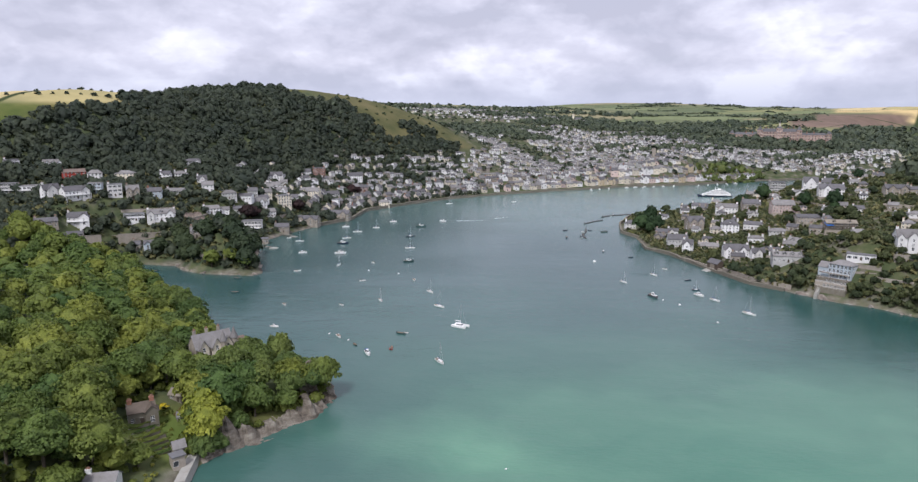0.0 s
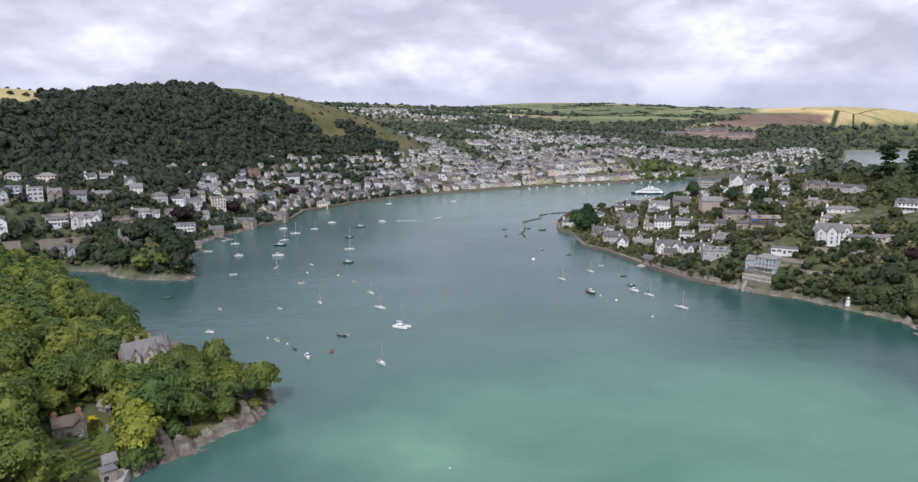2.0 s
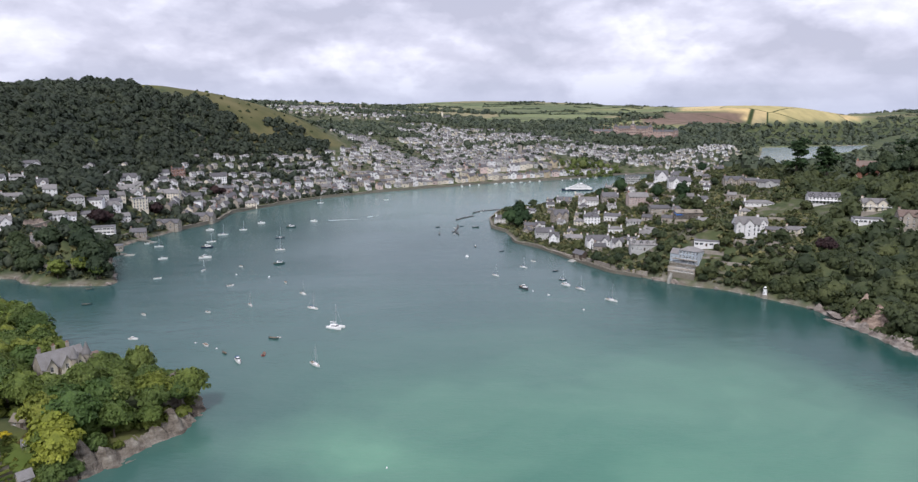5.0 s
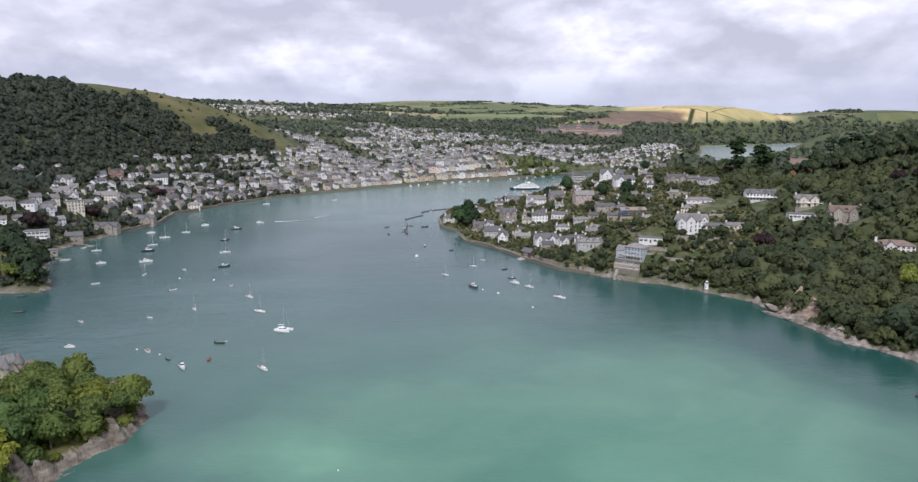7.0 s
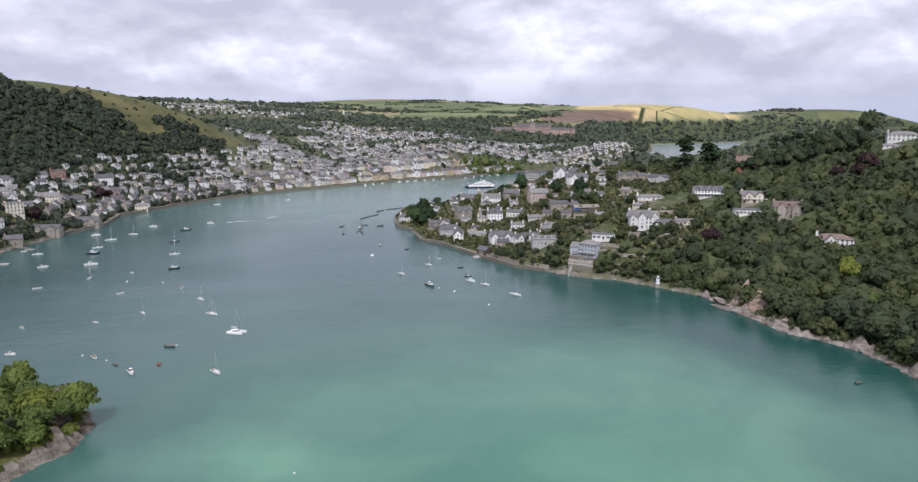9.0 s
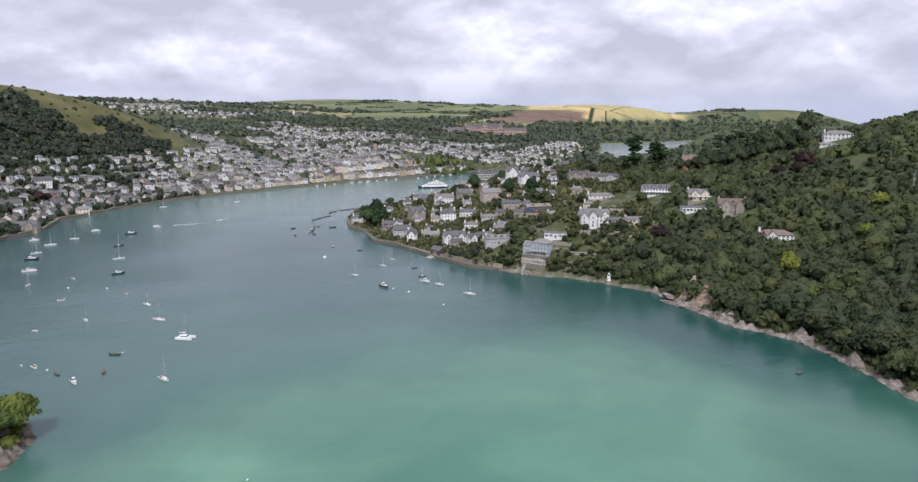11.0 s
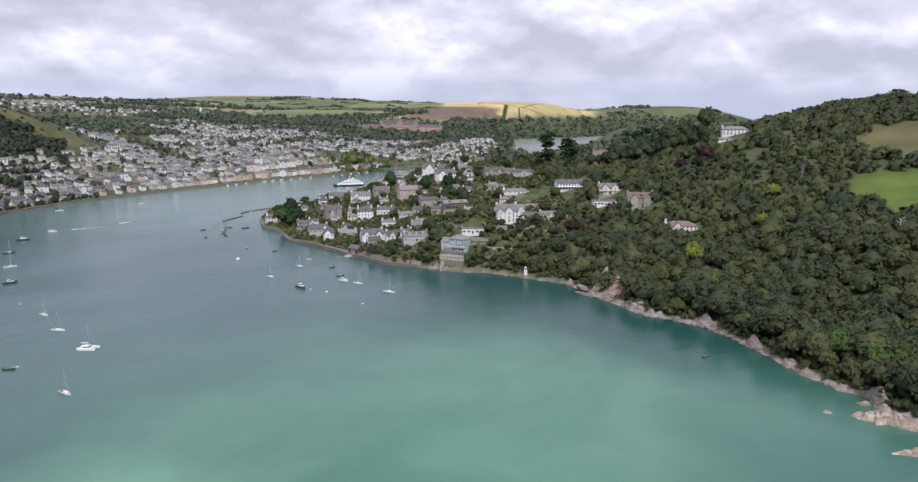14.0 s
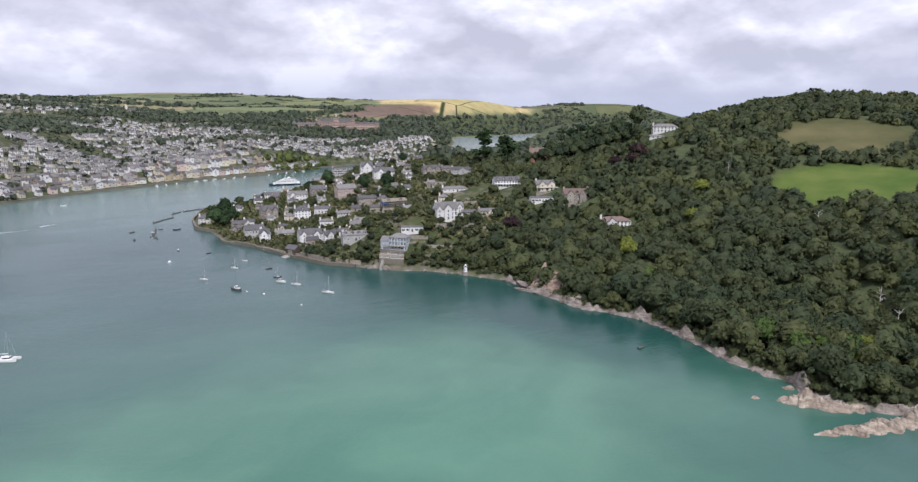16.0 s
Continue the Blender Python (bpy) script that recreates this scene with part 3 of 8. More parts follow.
def core_shape(seed, radius, tall, level=1):
    """The shaded inside of a crown: a lumpy low ball."""
    bm = bmesh.new()
    bmesh.ops.create_icosphere(bm, subdivisions=level, radius=radius)
    for v in bm.verts:
        way = v.co.normalized()
        v.co *= 1 + 0.26 * noise.noise(way * 2.6 + Vector((seed, 0, 0))) + (0.16 * noise.noise(way * 6.5 + Vector((0, seed, 0))) if level > 1 else 0)
        v.co.z = v.co.z * tall + 0.05
    verts = np.array([v.co for v in bm.verts])
    faces = [[v.index for v in f.verts] for f in bm.faces]
    bm.free()
    return verts, np.array(faces)


def leafy_mesh(name, verts, normals, cores=(), hue=None):
    """One mesh from sprays of four corners and from ball-shaped cores of three-cornered faces."""
    n = len(verts)
    quads = np.arange(n).reshape(-1, 4)
    loops, starts, allv, alln = [quads.ravel()], [np.arange(0, n, 4)], [verts], [normals]
    base, used = n, n
    for cv, cf in cores:
        loops.append((cf + base).ravel())
        starts.append(used + np.arange(0, cf.size, 3))
        allv.append(cv)
        c = cv - cv.mean(0)
        c = c / np.maximum(np.linalg.norm(c, axis=1), 1e-6)[:, None] + np.array([0, 0, 0.4])
        alln.append(c / np.linalg.norm(c, axis=1)[:, None])
        base, used = base + len(cv), used + cf.size
    verts, normals, loops, starts = np.concatenate(allv), np.concatenate(alln), np.concatenate(loops), np.concatenate(starts)
    me = bpy.data.meshes.new(name)
    me.vertices.add(len(verts))
    me.vertices.foreach_set("co", verts.astype(np.float32).ravel())
    me.loops.add(len(loops))
    me.loops.foreach_set("vertex_index", loops.astype(np.int32))
    me.polygons.add(len(starts))
    me.polygons.foreach_set("loop_start", starts.astype(np.int32))
    me.update(calc_edges=True)
    me.polygons.foreach_set("use_smooth", np.ones(len(starts), bool))
    me.normals_split_custom_set_from_vertices(normals.astype(np.float32))
    if hue is not None:
        me.attributes.new("hue", "FLOAT", "POINT").data.foreach_set("value", np.asarray(hue, np.float32))
    return me


def limb(bm, a, b, ra, rb, sides=6):
    """A tapered round limb from a to b."""
    a, b = Vector(a), Vector(b)
    turn = (b - a).to_track_quat("Z", "Y").to_matrix()
    rings = []
    for at, r in ((a, ra), (b, rb)):
        rings.append([bm.verts.new(at + turn @ Vector((r * math.cos(i * math.tau / sides), r * math.sin(i * math.tau / sides), 0))) for i in range(sides)])
    for i in range(sides):
        bm.faces.new((rings[0][i], rings[0][(i + 1) % sides], rings[1][(i + 1) % sides], rings[1][i]))
    bm.faces.new(rings[1])
    return bm


def make_tree(name, label, seed, radius, height, leaf, clumps, cards, size, group, tall=1.0, category="tree", lift=0.0):
    """A tree at the origin: trunk with limbs, and a leafy crown."""
    rng = random.Random(seed)
    root = tagged(new(name), label, category, group)
    bm = bmesh.new()
    fork = height - radius * tall * 1.25
    limb(bm, (0, 0, -1.5), (0, 0, fork), 0.05 * radius + 0.12, 0.04 * radius + 0.08, 8)
    for i in range(5):
        a = i * 1.257 + rng.uniform(-0.4, 0.4)
        limb(bm, (0, 0, fork - rng.uniform(0, 0.3) * max(fork, 1)), (math.cos(a) * radius * 0.55, math.sin(a) * radius * 0.55, height - radius * tall * rng.uniform(0.5, 0.9)), 0.03 * radius + 0.06, 0.05)
    part("trunk", bm, BARK, root)
    v, n = crown_shape(seed, clumps, cards, size / radius, tall)
    n = n + np.array([0, 0, lift])
    n /= np.linalg.norm(n, axis=1)[:, None]
    cv, cf = core_shape(seed, 0.74, tall)
    me = leafy_mesh("crown", v * radius, n, [(cv * radius, cf)])
    part("crown", me, leaf, root, m=pose(0, 0, height - radius * tall))
    return root


def scatter(inside, box, gap, seed, tries=60000):
    """Places at least gap metres apart in a box, where inside(x, y) holds."""
    rng = np.random.default_rng(seed)
    xs, ys = rng.uniform(box[0], box[1], tries), rng.uniform(box[2], box[3], tries)
    keep = inside(xs, ys)
    grid, got = {}, []
    for x, y in zip(xs[keep], ys[keep]):
        i, j = int(x // gap), int(y // gap)
        if all((x - p) ** 2 + (y - q) ** 2 >= gap * gap for a in (-1, 0, 1) for b in (-1, 0, 1) for p, q in grid.get((i + a, j + b), ())):
            grid.setdefault((i, j), []).append((x, y))
            got.append((x, y))
    return np.array(got).reshape(-1, 2)


def plant(kinds, spots, seed, low=0.8, high=1.2):
    """Copies of the given trees on the ground at the spots."""
    rng = random.Random(seed)
    heights = ground_height(spots[:, 0], spots[:, 1])
    for (x, y), z in zip(spots, heights):
        s = rng.uniform(low, high)
        copy_thing(rng.choice(kinds), Matrix.Translation((x, y, z)) @ Matrix.Rotation(rng.uniform(0, math.tau), 4, "Z") @ Matrix.Diagonal((s, s, s * rng.uniform(0.9, 1.12), 1)))


def wood(name, label, spots, radius, cards, size, seed, leaf=None, sink=0.55, variants=5, core=True, hue=(0.0, 1.0), tall=1.05, lumps=1, clumps=9, lift=0.9):
    """A far wood as one mesh: crowns on the ground at the spots."""
    rng = np.random.default_rng(seed)
    shapes = [crown_shape(seed + i, clumps, cards, size / radius, tall) for i in range(variants)]
    cores = [core_shape(seed + i, 0.76, tall, lumps) for i in range(variants)]
    vs, ns, hs, cs, ch = [], [], [], [], []
    for (x, y), z in zip(spots, ground_height(spots[:, 0], spots[:, 1])):
        k = rng.integers(variants)
        s, a = radius * (0.62 + 0.85 * rng.random() ** 1.6), rng.uniform(0, 6.28)
        c, d = math.cos(a), math.sin(a)
        spin = np.array([[c, -d, 0], [d, c, 0], [0, 0, 1]])
        foot = np.array([x, y, z + s * sink * rng.uniform(0.6, 1.5)])
        h = hue[0] + (hue[1] - hue[0]) * min(1.0, max(0.0, 0.65 * rng.random() + 0.35 * (0.5 + 1.4 * noise.noise(Vector((x / 45, y / 45, seed))))))
        if rng.random() < 0.04:
            h += 0.45
        vs.append(shapes[k][0] @ spin.T * s + foot)
        lit = shapes[k][1] @ spin.T + np.array([0, 0, lift])
        ns.append(lit / np.linalg.norm(lit, axis=1)[:, None])
        hs.append(np.full(len(shapes[k][0]), h))
        if core:
            cs.append((cores[k][0] @ spin.T * s + foot, cores[k][1]))
            ch.append(np.full(len(cores[k][0]), h))
    me = leafy_mesh(name, np.concatenate(vs), np.concatenate(ns), cs, np.concatenate(hs + ch))
    me.materials.append(leaf or LEAF_WOOD)
    return tagged(new(name, me), label, "trees", kind="stuff")


def off_stage(things):
    """Takes the patterns that copies were made from out of the place."""
    for ob in things:
        for o in (*ob.children_recursive, ob):
            bpy.data.objects.remove(o)


def shore_distance(x, y):
    return np.maximum(inland(WEST_SHORE + TOWN_SHORE, x, y), inland(EAST_SHORE, x, y))


def clear_of(x, y, rings):
    """True outside every ellipse (x, y, rx, ry, turn)."""
    ok = np.ones(x.shape, bool)
    for cx, cy, rx, ry, turn in rings:
        ok &= spot(x, y, cx, cy, rx, ry, turn) < 0.5
    return ok

# ---- houses ----
def box(bm, x0, x1, y0, y1, z0, z1, slot=0):
    v = [bm.verts.new(p) for p in ((x0, y0, z0), (x1, y0, z0), (x1, y1, z0), (x0, y1, z0), (x0, y0, z1), (x1, y0, z1), (x1, y1, z1), (x0, y1, z1))]
    for f in ((3, 2, 1, 0), (4, 5, 6, 7), (0, 1, 5, 4), (1, 2, 6, 5), (2, 3, 7, 6), (3, 0, 4, 7)):
        bm.faces.new([v[i] for i in f]).material_index = slot
    return bm


def prism(bm, ring, y0, y1):
    """A solid with the outline ring of (x, z), from y0 to y1."""
    a = [bm.verts.new((x, y0, z)) for x, z in ring]
    b = [bm.verts.new((x, y1, z)) for x, z in ring]
    n = len(ring)
    bm.faces.new(a)
    bm.faces.new(b[::-1])
    for i in range(n):
        bm.faces.new((a[(i + 1) % n], a[i], b[i], b[(i + 1) % n]))
    return bm


def turned(bm, m):
    bmesh.ops.transform(bm, matrix=m, verts=bm.verts)
    bmesh.ops.recalc_face_normals(bm, faces=bm.faces)
    return bm


def window_mesh(w, h, across=2, up=2):
    """A sash window in one piece: a white frame with sunk dark panes and a sill."""
    bm = box(bmesh.new(), -w / 2, w / 2, -0.08, 0.02, 0, h)
    front = next(f for f in bm.faces if f.normal.y < -0.5 or abs(f.calc_center_median().y + 0.08) < 1e-4)
    bm.faces.remove(front)
    xs = [-w / 2 + w * i / across for i in range(across + 1)]
    zs = [h * i / up for i in range(up + 1)]
    grid = [[bm.verts.new((x, -0.08, z)) for x in xs] for z in zs]
    cells = [bm.faces.new((grid[j][i], grid[j][i + 1], grid[j + 1][i + 1], grid[j + 1][i])) for j in range(up) for i in range(across)]
    bmesh.ops.remove_doubles(bm, verts=bm.verts, dist=1e-4)
    inset = bmesh.ops.inset_individual(bm, faces=cells, thickness=0.09, depth=-0.05)
    for f in cells:
        f.material_index = 1
    sill = [f for f in bm.faces if f.normal.z < -0.9]
    me = bpy.data.meshes.new("window")
    bm.to_mesh(me)
    bm.free()
    me.materials.append(FRAME), me.materials.append(GLASS)
    return me


FAR_WINDOW = window_mesh(1.7, 1.9, 1, 1)
WINDOW, WIDE_WINDOW, TALL_WINDOW = window_mesh(1.2, 1.5), window_mesh(2.4, 1.6, 3, 1), window_mesh(1.4, 2.2)


def door_mesh():
    bm = box(bmesh.new(), -0.65, 0.65, -0.1, 0.02, 0, 2.25)
    front = [f for f in bm.faces if abs(f.calc_center_median().y + 0.1) < 1e-4]
    bmesh.ops.inset_individual(bm, faces=front, thickness=0.13, depth=-0.05)
    front[0].material_index = 1
    me = bpy.data.meshes.new("door")
    bm.to_mesh(me)
    bm.free()
    me.materials.append(FRAME), me.materials.append(DARK_WOOD)
    return me


def chimney_mesh(h):
    """A stack with a stepped cap and a row of pots, in one piece."""
    bm = bmesh.new()
    rings = []
    for z, x, y in ((-2.2, 0.75, 0.4), (h - 0.35, 0.75, 0.4), (h - 0.3, 0.87, 0.5), (h, 0.87, 0.5), (h, 0.62, 0.24), (h + 0.65, 0.55, 0.18)):
        rings.append([bm.verts.new(c) for c in ((-x, -y, z), (x, -y, z), (x, y, z), (-x, y, z))])
    for k, (a, b) in enumerate(zip(rings, rings[1:])):
        for i in range(4):
            bm.faces.new((a[i], a[(i + 1) % 4], b[(i + 1) % 4], b[i])).material_index = int(k == 4)
    bm.faces.new(rings[0][::-1])
    bm.faces.new(rings[-1]).material_index = 1
    me = bpy.data.meshes.new("chimney")
    bm.to_mesh(me)
    bm.free()
    return me


DOOR, STACK = door_mesh(), {m: chimney_mesh(1.6) for m in (WHITE, STONE, BRICK, CREAM, GREY_RENDER)}
for m, me in STACK.items():
    me.materials.append(m), me.materials.append(POT)
TAKEN = []
PLOTS = []   # houses: x, y, width, depth, turn
FRONTS = []   # ground that trees keep off: x, y, radius


def roof_mesh(w, d, eaves, ridge, form):
    """A roof with overhanging eaves over a plan of w by d; the ridge runs along x."""
    o, t = 0.45, 0.28
    bm = bmesh.new()
    if form == "flat":
        box(bm, -w / 2 - 0.3, w / 2 + 0.3, -d / 2 - 0.3, d / 2 + 0.3, eaves, eaves + 0.35)
        return bm
    if form == "hip":
        low = [bm.verts.new((x, y, eaves + z)) for z in (-t, 0) for x, y in ((-w / 2 - o, -d / 2 - o), (w / 2 + o, -d / 2 - o), (w / 2 + o, d / 2 + o), (-w / 2 - o, d / 2 + o))]
        run = max(w / 2 - d / 2, 0.3)
        top = [bm.verts.new((-run, 0, ridge)), bm.verts.new((run, 0, ridge))]
        a, b, c, e = low[4:]
        bm.faces.new(low[3::-1])
        for i in range(4):
            bm.faces.new((low[i], low[(i + 1) % 4], low[4 + (i + 1) % 4], low[4 + i]))
        bm.faces.new((a, b, top[1], top[0])), bm.faces.new((b, c, top[1])), bm.faces.new((c, e, top[0], top[1])), bm.faces.new((e, a, top[0]))
    else:
        drop = (ridge - eaves) / (d / 2) * o
        ring = [(-d / 2 - o, eaves - drop), (0, ridge), (d / 2 + o, eaves - drop), (d / 2 + o, eaves - drop + t), (0, ridge + t * 1.2), (-d / 2 - o, eaves - drop + t)]
        prism(bm, ring, -w / 2 - 0.3, w / 2 + 0.3)
        turned(bm, Matrix.Rotation(math.pi / 2, 4, "Z"))
    bmesh.ops.recalc_face_normals(bm, faces=bm.faces)
    return bm


def wall_mesh(w, d, eaves, ridge, form, foot=-4.0):
    bm = bmesh.new()
    if form == "gable":
        prism(bm, [(-d / 2, foot), (d / 2, foot), (d / 2, eaves), (0, ridge), (-d / 2, eaves)], -w / 2, w / 2)
        return turned(bm, Matrix.Rotation(math.pi / 2, 4, "Z"))
    return box(bm, -w / 2, w / 2, -d / 2, d / 2, foot, eaves)


def house(x, y, w, d, h, turn, wall, roof, form="gable", label="", wings=(), dormers=0, stacks=2, bays=0, name="house", group="", far=False, tall=False, balcony=False, z=None):
    """A house whose front (-y) faces turn; wings: front gables as (place along x, width)."""
    if z is None:
        c, s = math.cos(radians(turn)), math.sin(radians(turn))
        corner = np.array([(0, 0), (-w / 2, -d / 2), (w / 2, -d / 2), (w / 2, d / 2), (-w / 2, d / 2)])
        spots = ground_height(x + corner[:, 0] * c - corner[:, 1] * s, y + corner[:, 0] * s + corner[:, 1] * c)
        z = float(max(0.6 * spots[1:3].mean() + 0.4 * spots[0], 1.2))
        TAKEN.append((x, y, max(w, d) * 0.47 + 1.0))
        PLOTS.append((x, y, w, d, turn))
        FRONTS.append((x + s * (d / 2 + 7), y - c * (d / 2 + 7), 0.45 * w + 5.0))
    root = tagged(new(name), label, "house", group)
    root.matrix_world = pose(x, y, z, 0, 0, turn)
    eaves = h - 0.4 if form == "flat" else h * (0.66 if h > 6 else 0.58)
    storeys = max(1, round((eaves - 0.2) / 2.9))
    part("wall", wall_mesh(w, d, eaves, h, form), wall, root)
    part("roof", roof_mesh(w, d, eaves, h, form), roof, root)
    stack = wall if wall in STACK else BRICK
    for i in range(stacks):
        at = (-w / 2 + 0.9, w / 2 - 0.9, 0.0)[i]
        part("chimney", STACK[stack], None, root, m=Matrix.Translation((at, 0, h if form != "hip" else h - 0.3)))
    lift = eaves / storeys
    bays = bays or max(2, int(w / 2.8))
    pane = FAR_WINDOW if far else TALL_WINDOW if tall else (WIDE_WINDOW if form == "flat" else WINDOW)
    for s in range(storeys):
        for b in range(bays):
            at = -w / 2 + w * (b + 0.5) / bays
            if far and (b + s) % 2:
                continue
            if any(abs(at - wx) < ww / 2 + 0.3 for wx, ww in wings):
                continue
            if s == 0 and b == bays // 2 and not far:
                part("door", DOOR, None, root, m=Matrix.Translation((at, -d / 2 - 0.01, 0.0)))
            else:
                part("window", pane, None, root, m=Matrix.Translation((at, -d / 2 - 0.01, 0.85 + s * lift)))
        if not far:
            for side, yaw in ((-1, -90), (1, 90)):
                part("window", WINDOW, None, root, m=pose(side * (w / 2 + 0.01), -d * 0.12, 0.9 + s * lift, 0, 0, yaw))
    for wx, ww in wings:
        wing_top = min(h - 0.3, eaves + ww * 0.55)
        wing_m = Matrix.Translation((wx, -d / 2, 0)) @ Matrix.Rotation(math.pi / 2, 4, "Z")
        wing = part("gable_wing", turned(wall_mesh(2.6, ww, eaves, wing_top, "gable"), Matrix.Identity(4)), wall, root, m=wing_m)
        deep = d / 2
        part("gable_roof", turned(roof_mesh(deep + 1.6, ww, eaves, wing_top, "gable"), Matrix.Translation((deep / 2 - 0.6, 0, 0.03))), roof, wing)
        for s in range(storeys):
            part("window", TALL_WINDOW if s == 0 else WINDOW, None, wing, m=pose(-1.31, 0, 0.6 + s * lift, 0, 0, -90))
    for i in range(dormers):
        at = -w / 2 + w * (i + 0.5) / dormers
        dorm = part("dormer", box(bmesh.new(), -0.9, 0.9, -d * 0.38, 0, eaves + 0.2, min(h, eaves + 2.0)), wall, root, m=Matrix.Translation((at, 0, 0)))
        part("dormer_roof", turned(roof_mesh(d * 0.42, 2.0, min(h, eaves + 2.0), min(h, eaves + 2.0) + 0.8, "gable"), Matrix.Translation((0, -d * 0.2, 0)) @ Matrix.Rotation(math.pi / 2, 4, "Z")), roof, dorm)
        part("window", WINDOW, None, dorm, m=Matrix.Translation((0, -d * 0.38 - 0.01, eaves + 0.35)) @ Matrix.Diagonal((1, 1, 0.85, 1)))
    if balcony:
        deck = box(bmesh.new(), -w / 2, w / 2, -d / 2 - 2.2, -d / 2, lift - 0.15, lift + 0.05)
        for i in range(int(w / 1.5) + 1):
            px = -w / 2 + 0.05 + i * (w - 0.1) / int(w / 1.5)
            box(deck, px - 0.04, px + 0.04, -d / 2 - 2.2, -d / 2 - 2.12, lift + 0.05, lift + 1.1)
        box(deck, -w / 2, w / 2, -d / 2 - 2.22, -d / 2 - 2.1, lift + 1.05, lift + 1.15)
        for px in (-w / 2 + 0.2, w / 2 - 0.2):
            box(deck, px - 0.1, px + 0.1, -d / 2 - 2.15, -d / 2 - 1.95, -4, lift - 0.15)
        part("balcony", deck, FRAME, root)
    return root

# east bank village, then the west bank
house(177, 693, 10.2, 6.3, 9.4, 6, WHITE, SLATE, "hip", "small white waterside house with slate roof", stacks=1, group="houses on the east bank")
house(195, 641, 11.5, 7.1, 7.6, -25, STONE, SLATE, "gable", "grey stone house behind a dark cedar", stacks=1, group="houses on the east bank")
house(194, 593, 16.9, 10.5, 11.0, -8, GREY_RENDER, SLATE, "gable", "grey rendered house with slate roof above the quay", stacks=2, group="houses on the east bank")
house(196, 570, 8.6, 5.5, 10.7, -29, WHITE, SLATE, "gable", "white gabled house above the quay wall", stacks=1, wings=((0, 5),), group="houses on the east bank")
house(217, 580, 16.8, 10.4, 5.3, -16, CREAM, PALE_SLATE, "gable", "long cream cottage with pale slate roof", stacks=2, group="houses on the east bank")
house(224, 539, 19.2, 11.0, 11.3, -11, WHITE, SLATE, "gable", "large white gabled house with slate roof", wings=((-6, 5), (5, 5)), stacks=2, group="houses on the east bank")
house(230, 512, 9.7, 6.0, 8.9, -4, WHITE, SLATE, "gable", "white house annex with steep slate gable", wings=((0, 5),), stacks=1, group="houses on the east bank")
house(235, 475, 20.5, 10.0, 6.8, -16, GREY_RENDER, PALE_SLATE, "gable", "long grey stone house with dormers and pale slate roof", dormers=4, stacks=2, group="houses on the east bank")
house(265, 596, 13.0, 8.1, 6.2, -16, WHITE, PALE_SLATE, "hip", "white house with hipped pale slate roof", stacks=2, group="houses on the east bank")
house(229, 652, 15.7, 9.7, 13.5, 6, STONE, SLATE, "gable", "brown stone gabled house with slate roof among shrubs", wings=((-3, 5), (4, 5)), stacks=2, group="houses on the east bank")
house(255, 631, 15.5, 9.6, 12.3, -12, WHITE, SLATE, "hip", "white house with hipped slate roof and tall chimneys", stacks=2, dormers=1, group="houses on the east bank")
house(277, 631, 15.7, 9.7, 6.8, -29, WHITE, SLATE, "gable", "white house with slate roof and two chimneys", stacks=2, group="houses on the east bank")
house(289, 606, 17.2, 10.6, 4.9, -10, GREY_RENDER, PALE_SLATE, "hip", "low grey house with hipped pale roof", stacks=1, group="houses on the east bank")
house(280, 704, 21.5, 11.0, 10.2, -17, WHITE, PALE_SLATE, "gable", "white terraced villa with pale slate roof", wings=((-5, 5),), stacks=2, group="houses on the east bank")
house(270, 755, 17.0, 10.6, 7.4, -14, WHITE, SLATE, "gable", "white house beside the ferry landing", stacks=1, group="houses on the east bank")
house(300, 695, 16.1, 10.0, 11.5, -8, STONE, SLATE, "gable", "grey stone house with slate roof", stacks=2, group="houses on the east bank")
house(318, 663, 20.8, 11.0, 12.0, -6, PINK, PALE_SLATE, "gable", "tall pinkish terrace house with pale roof", stacks=2, group="houses on the east bank")
house(330, 651, 10.4, 6.4, 5.2, -7, PINK, PALE_SLATE, "flat", "low pink annexe with flat roof", stacks=0, group="houses on the east bank")
house(321, 617, 22.7, 11.0, 7.1, -7, STONE, SLATE, "gable", "stone terrace house with slate roof", stacks=2, group="houses on the east bank")
house(375, 723, 14.4, 8.9, 15.0, -17, WHITE, SLATE, "gable", "white church-like house with steep slate gable", wings=((0, 9),), stacks=0, group="houses on the east bank")
house(369, 671, 22.7, 11.0, 12.5, -17, WHITE, SLATE, "gable", "white house with slate roof and chimneys", wings=((-4, 6),), stacks=2, group="houses on the east bank")
house(367, 782, 17.1, 10.6, 12.0, -15, GREY_RENDER, SLATE, "flat", "grey block with flat roof near the station", stacks=1, group="houses on the east bank")
house(409, 633, 20.2, 11.0, 9.0, -13, STONE, SLATE, "gable", "dark stone house with paired gables", wings=((-5, 6), (5, 6)), stacks=2, group="houses on the east bank")
house(429, 605, 20.9, 11.0, 7.1, -35, GREY_RENDER, SLATE, "gable", "grey house with steep slate gable", wings=((2, 8),), stacks=1, group="houses on the east bank")
house(424, 624, 13.9, 8.6, 6.1, -24, STONE, SLATE, "gable", "stone cottage with slate roof", stacks=1, group="houses on the east bank")
house(391, 563, 26.0, 11.0, 5.4, -21, WHITE, PALE_SLATE, "hip", "long white bungalow with pale hipped roof", stacks=1, bays=6, group="houses on the east bank")
